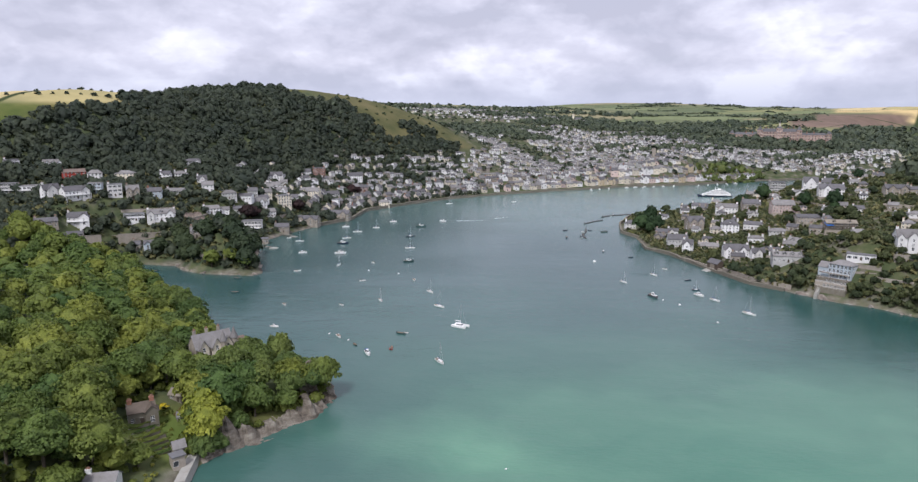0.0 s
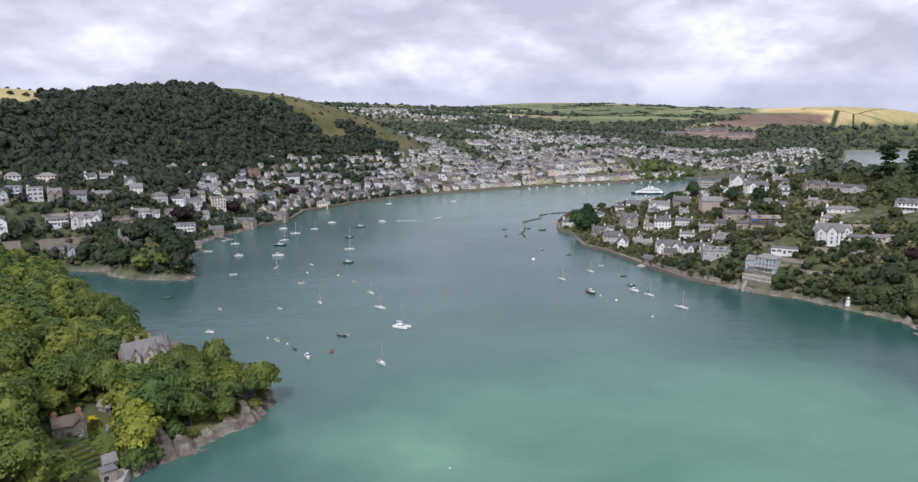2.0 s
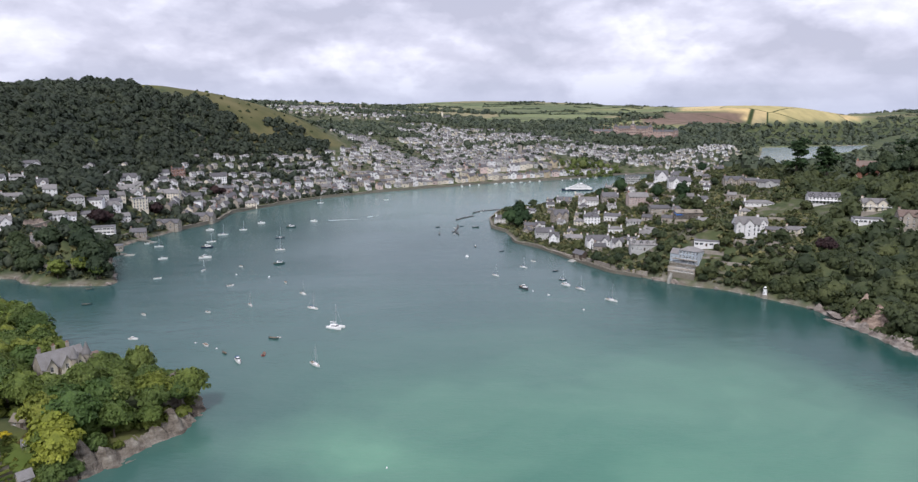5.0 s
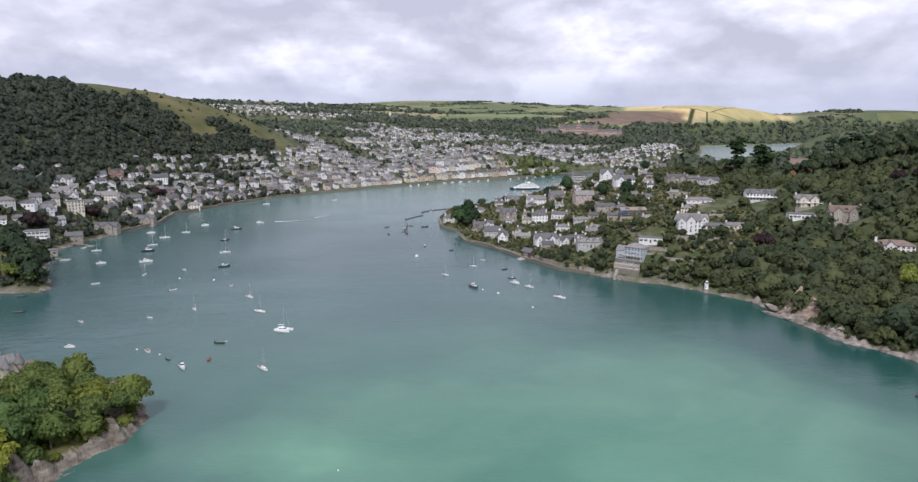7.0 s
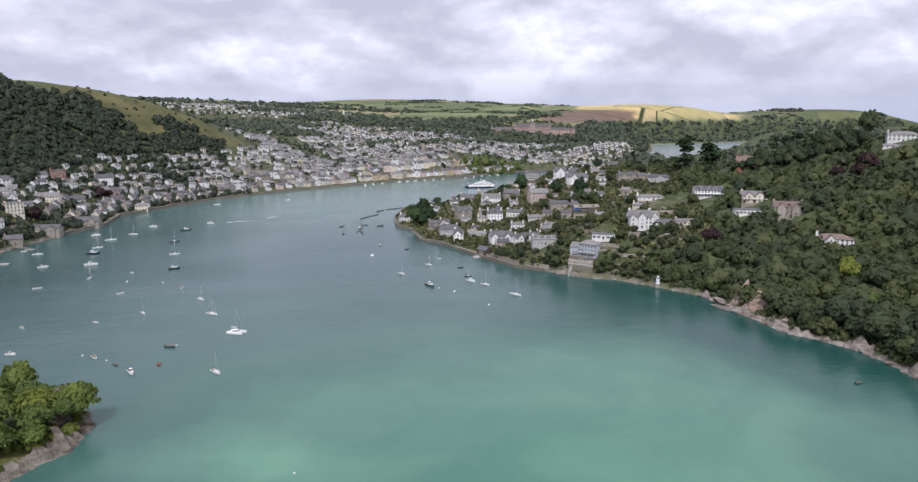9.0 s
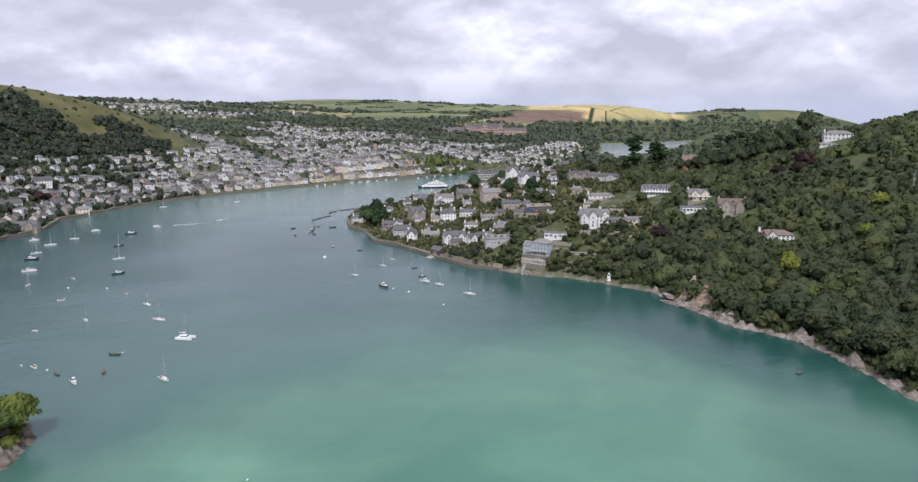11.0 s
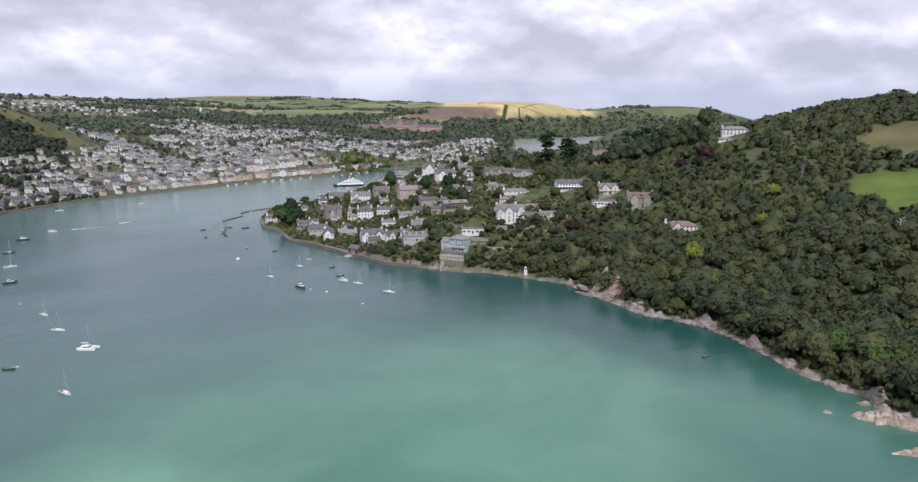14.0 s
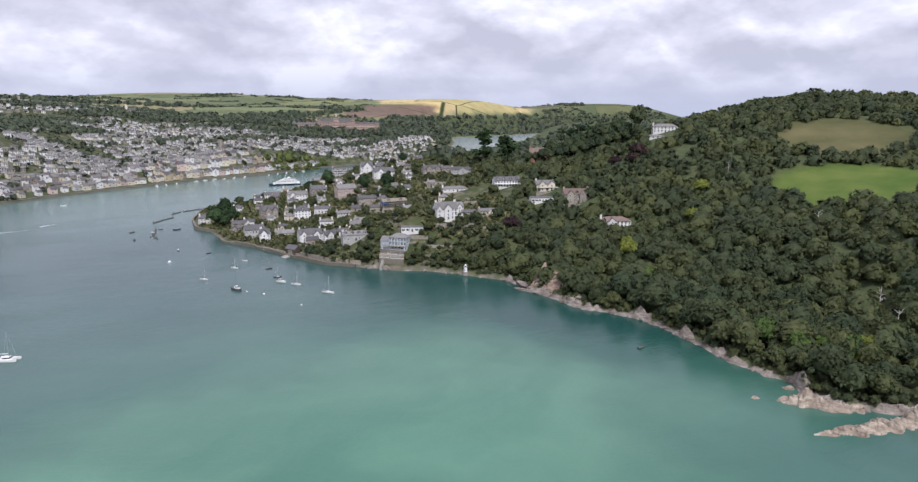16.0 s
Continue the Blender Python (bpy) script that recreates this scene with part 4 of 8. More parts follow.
house(293, 434, 17.1, 10.6, 13.5, -16, WHITE, PALE_SLATE, "gable", "large white villa with parapet gables above woods", wings=((-6.5, 4), (0.5, 6)), stacks=2, tall=True, group="houses on the east bank")
house(358, 510, 9.8, 6.1, 11.8, -5, WHITE, PALE_SLATE, "gable", "white wing of the large villa", wings=((0, 5),), stacks=1, group="houses on the east bank")
house(365, 502, 13.2, 8.2, 4.4, -26, STONE, SLATE, "gable", "low slate-roofed stable beside the villa", stacks=0, group="houses on the east bank")
house(376, 488, 17.5, 10.8, 4.7, -23, CREAM, PALE_SLATE, "gable", "cream cottage with pale roof and small gable", wings=((2, 5),), stacks=1, group="houses on the east bank")
house(427, 524, 26.0, 11.0, 9.8, -25, WHITE, SLATE, "gable", "modern hillside house with glazed front and balcony", dormers=4, stacks=0, tall=True, bays=9, balcony=True, group="houses on the east bank")
house(266, 439, 16.8, 10.4, 4.0, -31, WHITE, LEAD, "flat", "long low white garage with flat roof", stacks=0, bays=5, group="houses on the east bank")
house(437, 477, 21.0, 11.0, 9.3, -25, CREAM, PALE_SLATE, "gable", "cream house with balcony and pale roof on the hillside", wings=((-5, 6), (4, 6)), stacks=1, balcony=True, group="houses on the east bank")
house(417, 460, 21.1, 11.0, 4.0, -28, WHITE, LEAD, "flat", "low white annexe with flat roof", stacks=0, bays=7, group="houses on the east bank")
house(426, 426, 23.1, 11.0, 12.1, -29, STONE, TILE, "gable", "tall brown stone house with gables and tiled roof", wings=((-6, 6), (5, 6)), stacks=2, dormers=1, group="houses on the east bank")
house(394, 351, 23.0, 12.0, 8.4, -35, WHITE, TILE, "hip", "white villa with red tiled roof in the woods", wings=((-3, 5),), stacks=1, tall=True, group="houses on the east bank")
house(611, 480, 26.0, 11.0, 9.3, -42, WHITE, PALE_SLATE, "hip", "long white house with low hipped roof on the ridge", stacks=1, bays=7, tall=True, group="houses on the east bank")
house(574, 463, 18.7, 11.0, 4.0, -41, WHITE, PALE_SLATE, "hip", "low white wing of the ridge house", stacks=0, bays=4, group="houses on the east bank")
house(517, 574, 25.0, 11.0, 19.0, -42, BRICK, TILE, "gable", "large red brick house among dark pines", wings=((-6, 6), (4, 6)), stacks=2, group="houses on the east bank")
house(394, 655, 16.2, 10.0, 4.0, -49, CREAM, PALE_SLATE, "gable", "cream cottage with pale roof", stacks=1, group="houses on the east bank")
house(-405, 616, 11.5, 7.1, 6.2, 47, WHITE, SLATE, "gable", "white hillside house with dark slate roof", stacks=1, balcony=True, group="houses on the west bank")
house(-378, 632, 14.0, 8.7, 8.6, 45, WHITE, PALE_SLATE, "gable", "white hillside house with three dormer gables", wings=((-5, 4), (0, 4), (5, 4)), stacks=0, group="houses on the west bank")
house(-357, 629, 19.4, 11.0, 7.4, 35, RED_PAINT, TILE, "gable", "red painted house with tiled roof on the hillside", stacks=1, group="houses on the west bank")
house(-338, 631, 12.1, 7.5, 9.1, 20, WHITE, PALE_SLATE, "hip", "white house with tall arched windows", stacks=0, tall=True, group="houses on the west bank")
house(-302, 563, 10.0, 6.2, 8.3, 10, PALE_BLUE, PALE_SLATE, "flat", "pale blue flat-roofed house below the road", stacks=0, balcony=True, group="houses on the west bank")
house(-317, 646, 16.7, 10.4, 8.0, 8, CREAM, PALE_SLATE, "hip", "cream hillside house with hipped pale roof", stacks=1, group="houses on the west bank")
house(-286, 662, 10.2, 6.3, 7.8, 5, WHITE, SLATE, "gable", "white gabled house under the woods", wings=((-3, 4),), stacks=1, group="houses on the west bank")
house(-276, 673, 12.3, 7.7, 7.1, 36, WHITE, PALE_SLATE, "hip", "white house with hipped roof under the woods", stacks=2, group="houses on the west bank")
house(-284, 723, 16.4, 10.2, 7.2, 43, WHITE, SLATE, "gable", "white cottage high under the woods", wings=((4, 5),), stacks=1, group="houses on the west bank")
house(-254, 670, 9.1, 5.7, 9.5, 27, WHITE, SLATE, "gable", "narrow white gabled house", wings=((0, 5),), stacks=1, group="houses on the west bank")
house(-385, 580, 11.8, 7.3, 8.9, 16, GREY_RENDER, LEAD, "flat", "grey and white flat-roofed modern house", stacks=0, balcony=True, group="houses on the west bank")
house(-370, 584, 16.6, 10.3, 7.2, 24, WHITE, PALE_SLATE, "flat", "white flat-roofed house with terrace", stacks=1, balcony=True, group="houses on the west bank")
house(-330, 546, 12.6, 7.8, 12.6, 53, WHITE, SLATE, "gable", "tall white gabled house with glazed front", wings=((0, 7),), stacks=1, tall=True, group="houses on the west bank")
house(-312, 549, 19.6, 11.0, 9.9, 52, WHITE, SLATE, "gable", "wide white house with balcony and slate roof", wings=((6, 6),), stacks=1, balcony=True, group="houses on the west bank")
house(-289, 568, 10.8, 6.7, 10.5, 33, WHITE, LEAD, "flat", "white flat-roofed house on stone base", stacks=1, group="houses on the west bank")
house(-277, 574, 9.9, 6.2, 11.1, 32, STONE, PALE_SLATE, "gable", "stone house with two bay gables", wings=((-3, 4), (3, 4)), stacks=1, group="houses on the west bank")
house(-274, 609, 12.3, 7.6, 8.4, 16, PALE_BLUE, SLATE, "gable", "pale blue boarded house with slate roof", stacks=1, group="houses on the west bank")
house(-266, 636, 16.5, 10.3, 5.1, 5, GREY_RENDER, PALE_SLATE, "gable", "long low grey house with pale roof", stacks=1, group="houses on the west bank")
house(-316, 513, 15.4, 9.5, 7.1, 38, STONE, SLATE, "gable", "dark stone house among trees", wings=((-4, 5),), stacks=2, group="houses on the west bank")
house(-302, 532, 13.9, 8.6, 10.1, 22, WHITE, SLATE, "gable", "white half-timbered house with steep gable", wings=((5, 7),), stacks=1, balcony=True, group="houses on the west bank")
house(-270, 559, 15.8, 9.8, 6.3, 26, WHITE, LEAD, "flat", "white flat-roofed modern house", stacks=0, bays=6, group="houses on the west bank")
house(-251, 567, 21.9, 11.0, 9.3, 24, WHITE, PALE_SLATE, "gable", "large white house with gables and bays", wings=((-8, 5), (7, 5)), stacks=2, dormers=1, group="houses on the west bank")
house(-261, 541, 6.4, 5.5, 7.0, 8, STONE, SLATE, "gable", "narrow stone house by the creek", stacks=1, group="houses on the west bank")
house(-250, 542, 11.1, 6.9, 7.6, 31, PALE_BLUE, SLATE, "gable", "blue-green boarded house by the creek", wings=((-3, 5), (4, 5)), stacks=0, group="houses on the west bank")
house(-275, 468, 15.5, 9.6, 4.0, 36, GREY_RENDER, PALE_SLATE, "gable", "low grey house with pale slate roof", wings=((-5, 5), (5, 5)), stacks=1, group="houses on the west bank")
house(-287, 522, 12.8, 7.9, 5.6, 21, WHITE, PALE_SLATE, "gable", "white house with pale slate roof and gables", wings=((5, 5),), stacks=1, group="houses on the west bank")
house(-303, 520, 19.6, 11.0, 4.0, 22, STONE, SLATE, "gable", "long stone outbuilding with slate roof", stacks=0, group="houses on the west bank")
house(-227, 667, 14.0, 8.7, 8.7, 25, GREY_RENDER, PALE_SLATE, "hip", "grey house with hipped pale roof", stacks=1, group="houses on the west bank")
house(-233, 633, 14.4, 8.9, 7.3, 26, WHITE, PALE_SLATE, "gable", "white house beside bare earthworks", stacks=1, group="houses on the west bank")
house(-215, 548, 9.2, 5.7, 8.6, 27, STONE, PALE_SLATE, "gable", "stone house with chimneys among trees", stacks=2, group="houses on the west bank")
house(-216, 683, 15.2, 9.4, 6.6, -0, WHITE, SLATE, "gable", "white terrace house with slate roof", stacks=1, group="houses on the west bank")
house(-205, 701, 13.5, 8.3, 8.1, 38, WHITE, SLATE, "gable", "white terrace house stepping down the hill", stacks=1, group="houses on the west bank")
house(-221, 814, 16.7, 10.3, 11.7, 21, WHITE, SLATE, "gable", "white gabled house high in the terrace", wings=((0, 5),), stacks=1, group="houses on the west bank")
house(-205, 770, 16.9, 10.5, 8.5, 29, WHITE, PALE_SLATE, "gable", "white villa on the steep bank", stacks=2, wings=((3, 5),), group="houses on the west bank")
house(-190, 730, 15.0, 9.3, 12.7, 37, CREAM, LEAD, "flat", "cream block with battlemented flat roof", stacks=2, tall=True, group="houses on the west bank")
house(-200, 649, 18.4, 11.0, 10.0, 9, WHITE, LEAD, "flat", "modern white waterside house with terraces", stacks=0, balcony=True, group="houses on the west bank")
house(-184, 620, 13.8, 8.6, 4.1, 9, STONE, LEAD, "flat", "stone boathouse with flat terrace", stacks=0, group="houses on the west bank")
house(-178, 675, 13.9, 8.6, 8.7, 7, STONE, SLATE, "gable", "grey stone waterside house", stacks=1, group="houses on the west bank")
house(-197, 874, 12.7, 7.9, 9.1, 27, WHITE, SLATE, "gable", "white house above the town", stacks=1, group="houses on the west bank")
house(-183, 888, 15.4, 9.5, 14.2, 18, BRICK, SLATE, "flat", "tall red brick house above the town", stacks=2, group="houses on the west bank")
house(-179, 814, 23.6, 11.0, 11.4, -6, CREAM, PALE_SLATE, "gable", "cream house with pale roof on the bank", wings=((-5, 5),), stacks=2, group="houses on the west bank")
house(-160, 847, 18.3, 11.0, 9.3, 33, GREY_RENDER, SLATE, "gable", "grey house with slate roof above the river", stacks=1, group="houses on the west bank")
house(-162, 721, 24.2, 11.0, 8.8, -7, STONE, SLATE, "gable", "stone boathouse with two slate gables", wings=((-6, 7), (5, 7)), stacks=0, group="houses on the west bank")
house(-135, 768, 22.1, 11.0, 9.4, -10, STONE, SLATE, "gable", "stone waterside house with slate roof", wings=((5, 6),), stacks=1, group="houses on the west bank")
house(-143, 933, 20.0, 11.0, 11.8, 15, WHITE, SLATE, "gable", "white house among trees above the river", stacks=1, group="houses on the west bank")
house(-173, 894, 14.2, 8.8, 5.0, -7, CREAM, PALE_SLATE, "gable", "cream cottage above the town", stacks=0, group="houses on the west bank")
house(-98, 881, 13.8, 8.6, 8.8, 12, CREAM, PALE_SLATE, "hip", "cream waterside house with hipped roof", stacks=0, group="houses on the west bank")
house(-143, 851, 14.7, 9.1, 7.2, 32, WHITE, PALE_SLATE, "gable", "white house on the bank", stacks=1, group="houses on the west bank")
house(-188, 763, 12.3, 7.6, 7.8, 20, WHITE, SLATE, "gable", "white house beside a copper beech", stacks=1, group="houses on the west bank")
house(-195, 691, 12.2, 7.6, 8.1, 38, WHITE, PALE_SLATE, "gable", "white house close above the shore", stacks=1, group="houses on the west bank")
house(-215, 660, 11.8, 7.3, 6.8, 10, GREY_RENDER, SLATE, "gable", "grey house with slate roof", stacks=1, group="houses on the west bank")

def along(line, gap):
    """Places and directions every gap metres along a line."""
    out, left = [], 0.0
    for (ax, ay), (bx, by) in zip(line, line[1:]):
        n = math.hypot(bx - ax, by - ay)
        while left < n:
            k = left / n
            out.append((ax + k * (bx - ax), ay + k * (by - ay), (bx - ax) / n, (by - ay) / n))
            left += gap
        left -= n
    return out


def quay(name, label, line, top, thick, material, lean=0.0):
    """A wall that follows a shore line, with a coping."""
    bm = bmesh.new()
    rings = []
    pts = along(line, 6.0)
    for k, (x, y, dx, dy) in enumerate(pts):
        nx, ny = -dy, dx
        h = top + 0.5 * math.sin(k * 0.7) * math.sin(k * 0.23 + 1) + (0.9 if (k // 5) % 3 == 1 else 0)
        ring = [(0.6 * math.sin(k * 1.1), -3), (-lean, h - 0.3), (-lean - 0.25, h - 0.3), (-lean - 0.25, h), (thick, h), (thick, -3)]
        rings.append([bm.verts.new((x + nx * o, y + ny * o, z)) for o, z in ring])
    for a, b in zip(rings, rings[1:]):
        for i in range(6):
            bm.faces.new((a[i], b[i], b[(i + 1) % 6], a[(i + 1) % 6]))
    bm.faces.new(rings[0]), bm.faces.new(rings[-1][::-1])
    bmesh.ops.recalc_face_normals(bm, faces=bm.faces)
    return tagged(part(name, bm, material), label, "wall", kind="structure")


quay("sea_wall_town", "long grey stone quay wall along the town waterfront", WEST_SHORE[-6:] + TOWN_SHORE[:7], 3.0, 2.5, SEA_STONE)
quay("sea_wall_east", "rough stone quay walls below the east bank houses", [(171, 618), (169, 599), (183, 568), (195, 511), (206, 468), (222, 448)][::-1], 2.0, 2.0, SEA_STONE)
quay("sea_wall_point", "curved stone quay wall round a small lawn", [(206, 803), (178, 739), (168, 690), (167, 684), (170, 672), (176, 655)][::-1], 2.6, 1.5, SEA_STONE)


TOWN_KINDS = []
for i, (wall, roof, form, w, h, colour) in enumerate([
        (TOWN_WHITE, SLATE, "gable", 9, 9.5, "white"), (TOWN_WHITE, PALE_SLATE, "gable", 11, 10, "white"), (TOWN_WHITE, SLATE, "hip", 12, 9, "white"), (CREAM, SLATE, "gable", 9, 10, "cream"),
        (CREAM, PALE_SLATE, "gable", 12, 9, "cream"), (GREY_RENDER, SLATE, "gable", 10, 10, "grey"), (STONE, SLATE, "gable", 11, 9, "stone"), (PINK, SLATE, "gable", 9, 10.5, "pink"),
        (TOWN_WHITE, PALE_SLATE, "hip", 11, 8.5, "white"), (TOWN_WHITE, SLATE, "gable", 9, 10, "white"), (STONE, PALE_SLATE, "gable", 10, 10.5, "stone"), (TOWN_WHITE, LEAD, "flat", 12, 9, "white"), (GREY_RENDER, PALE_SLATE, "gable", 13, 8.5, "grey")]):
    TOWN_KINDS.append(house(0, 0, w, 7.5, h, 0, wall, roof, form, f"{colour} town house with {'flat' if form == 'flat' else ('tiled' if roof == TILE else 'slate')} roof",
                            stacks=0 if form == "flat" else 1, bays=2, group="houses of the old town", far=True, z=0.0))
BIG_KINDS = [house(0, 0, 16, 10, 14, 0, OCHRE, SLATE, "gable", "tall ochre waterfront building with slate roof", stacks=1, bays=3, group="houses of the old town", far=True, z=0.0, wings=((3, 6),)),
             house(0, 0, 15, 10, 13, 0, TOWN_WHITE, SLATE, "gable", "tall white waterfront building with gable", stacks=1, bays=3, group="houses of the old town", far=True, z=0.0, wings=((-3, 6),)),
             house(0, 0, 14, 10, 13, 0, CREAM, PALE_SLATE, "gable", "tall cream waterfront building", stacks=1, bays=3, group="houses of the old town", far=True, z=0.0),
             house(0, 0, 16, 10, 12, 0, PINK, SLATE, "hip", "pinkish waterfront building with hipped roof", stacks=1, bays=3, group="houses of the old town", far=True, z=0.0)]


class FarHouses:
    """Houses too small to tell apart, gathered into one mesh with a slot for each paint."""
    paints = [TOWN_WHITE, CREAM, GREY_RENDER, STONE, PINK, PALE_BLUE, SLATE, PALE_SLATE, TILE, GLASS]

    def __init__(self):
        self.bm = bmesh.new()

    def add(self, x, y, z, turn, w, d, h, wall, roof):
        m = pose(x, y, z, 0, 0, turn)
        eaves = h * 0.70
        v = [self.bm.verts.new(m @ Vector(c)) for c in ((-w / 2, -d / 2, -3), (w / 2, -d / 2, -3), (w / 2, d / 2, -3), (-w / 2, d / 2, -3), (-w / 2, -d / 2, eaves), (w / 2, -d / 2, eaves), (w / 2, d / 2, eaves), (-w / 2, d / 2, eaves), (-w / 2, 0, h), (w / 2, 0, h))]
        for f in ((0, 1, 5, 4), (2, 3, 7, 6), (1, 2, 6, 9, 5), (3, 0, 4, 8, 7)):
            self.bm.faces.new([v[i] for i in f]).material_index = wall
        r = [self.bm.verts.new(m @ Vector(c)) for c in ((-w / 2 - 0.3, -d / 2 - 0.4, eaves - 0.2), (w / 2 + 0.3, -d / 2 - 0.4, eaves - 0.2), (w / 2 + 0.3, 0, h + 0.2), (-w / 2 - 0.3, 0, h + 0.2), (w / 2 + 0.3, d / 2 + 0.4, eaves - 0.2), (-w / 2 - 0.3, d / 2 + 0.4, eaves - 0.2))]
        self.bm.faces.new((r[0], r[1], r[2], r[3])).material_index = roof
        self.bm.faces.new((r[3], r[2], r[4], r[5])).material_index = roof
        n = max(2, int(w / 4))
        for i in range(n):
            a = -w / 2 + w * (i + 0.5) / n
            for s in range(2):
                q = [self.bm.verts.new(m @ Vector((a + dx, -d / 2 - 0.05, 0.9 + s * eaves / 2 + dz))) for dx, dz in ((-0.6, 0), (0.6, 0), (0.6, 1.4), (-0.6, 1.4))]
                self.bm.faces.new(q).material_index = 9

    def done(self):
        ob = part("far_houses", self.bm, self.paints)
        tagged(ob, "hundreds of small white, cream and stone houses with slate roofs climbing the hillsides", "houses", kind="stuff")


GROVES = [(60, 1640, 110, 85, 0), (170, 1600, 60, 30, 10), (160, 1740, 75, 32, 0), (330, 1905, 140, 45, 10), (160, 1985, 120, 35, 0), (350, 2430, 200, 70, 0), (440, 1850, 120, 48, 10),
          (470, 1690, 120, 22, 12), (330, 1505, 60, 15, 15), (430, 1452, 90, 12, 15), (640, 1585, 120, 22, 22), (1000, 1790, 140, 60, 30), (780, 2180, 150, 60, 20), (760, 1520, 110, 16, 26), (-20, 1560, 90, 120, 20),
          (300, 1380, 40, 10, 20), (560, 1500, 60, 12, 20), (900, 1610, 90, 20, 36), (210, 1850, 60, 22, 0), (560, 1640, 70, 18, 14)]   # tree-grown gaps between the streets


def college_grounds(x, y):
    return bool(spot(np.array([x]), np.array([y]), 850, 1790, 260, 110, 25)[0] > 0.4)


def build_town():
    """Rows of houses that follow the waterfront and climb the valley behind it."""
    rng = random.Random(11)
    line = WEST_SHORE[-5:] + TOWN_SHORE[:5]
    rows = [(13, 10, 0.02), (31, 10, 0.12)] + [(31 + 17 * k, 8.8 + 0.08 * k, 0.08 + 0.013 * k) for k in range(1, 35)]
    got, cells = [], {}

    def crowded(x, y, gap):
        i, j = int(x // 20), int(y // 20)
        return any((x - p) ** 2 + (y - q) ** 2 < gap * gap for a in (-1, 0, 1) for b in (-1, 0, 1) for p, q in cells.get((i + a, j + b), ()))

    def keep(x, y, turn, back):
        got.append((x, y, turn, back))
        cells.setdefault((int(x // 20), int(y // 20)), []).append((x, y))

    for back, gap, empty in rows:
        base = [(x - dy * back, y + dx * back, dx, dy) for x, y, dx, dy in along(line, gap)]
        for x, y, dx, dy in base:
            x, y = x + rng.uniform(-1.5, 1.5), y + rng.uniform(-4, 4) * min(1, back / 60)
            if rng.random() < empty or crowded(x, y, gap * 0.8):
                continue
            keep(x, y, math.degrees(math.atan2(dy, dx)), back)
    # terraces on the upper slopes, one row above another
    for cx, cy, length, turn, n in [(520, 1650, 260, 10, 21), (430, 1740, 300, 8, 22), (300, 1700, 220, 14, 15), (650, 1560, 240, 16, 19), (760, 1480, 200, 26, 14), (900, 1560, 160, 36, 11),
                                    (180, 1860, 260, 4, 17), (60, 1900, 240, 0, 15), (-40, 1950, 220, -4, 14), (-120, 2050, 240, -4, 15), (90, 2030, 220, 2, 13), (250, 1950, 240, 6, 13),
                                    (0, 1700, 160, 8, 10), (120, 1640, 160, 10, 10), (-150, 2180, 260, -3, 14), (620, 1430, 160, 18, 12), (40, 1550, 150, 12, 9), (380, 1880, 200, 8, 9), (1010, 1660, 120, 45, 9),
                                    (690, 1385, 260, 22, 24), (780, 1450, 260, 27, 24), (870, 1520, 240, 32, 21), (700, 1620, 220, 18, 18), (560, 1560, 240, 14, 22), (640, 1490, 240, 18, 20), (780, 1560, 200, 24, 15), (560, 1430, 200, 16, 16),
                                    (60, 2150, 260, 0, 19), (110, 2290, 280, 2, 19), (30, 2230, 240, -2, 16), (150, 2430, 260, 0, 15), (60, 2560, 260, 0, 14), (330, 2120, 220, 6, 13), (280, 2260, 200, 4, 12), (-60, 2380, 160, -4, 9), (-150, 2600, 320, 0, 24), (-200, 2700, 300, 0, 22), (-60, 2690, 240, 0, 18), (0, 2060, 260, -2, 22), (60, 1985, 240, 0, 20), (120, 1910, 240, 2, 20), (-40, 2120, 240, -3, 20), (200, 2080, 200, 3, 16)]:
        c, s = math.cos(radians(turn)), math.sin(radians(turn))
        for i in range(n):
            if rng.random() < 0.1:
                continue
            u = (i / max(n - 1, 1) - 0.5) * length
            x, y = cx + u * c + rng.uniform(-1, 1), cy + u * s + rng.uniform(-3, 3)
            if not crowded(x, y, 9):
                keep(x, y, turn, 999)
    def hillside(x, y):
        return (spot(x, y, 770, 1470, 330, 105, 27) > 0.4) | (spot(x, y, 1010, 1590, 95, 60, 40) > 0.4) | (spot(x, y, 520, 1600, 260, 120, 10) > 0.4)
    for x, y in scatter(hillside, (300, 1150, 1250, 1750), 12.5, 17):
        if rng.random() < 0.72 and not crowded(x, y, 9):
            keep(x, y, 22 + 0.02 * (x - 700) + rng.uniform(-15, 15), 999)
    for i in range(14):   # cottages near the upper river
        keep(1000 + rng.uniform(-60, 140), 1500 + rng.uniform(-60, 160), 45 + rng.uniform(-20, 20), 999)
    got.sort(key=lambda g: g[3] if g[3] < 900 else 900 + g[1])
    xy = np.array([g[:2] for g in got])
    z = ground_height(xy[:, 0], xy[:, 1])
    inland_by = inland(WEST_SHORE + TOWN_SHORE, xy[:, 0], xy[:, 1])
    meadow = spot(xy[:, 0], xy[:, 1], -130, 1200, 215, 100, -28)
    far, single = FarHouses(), 0
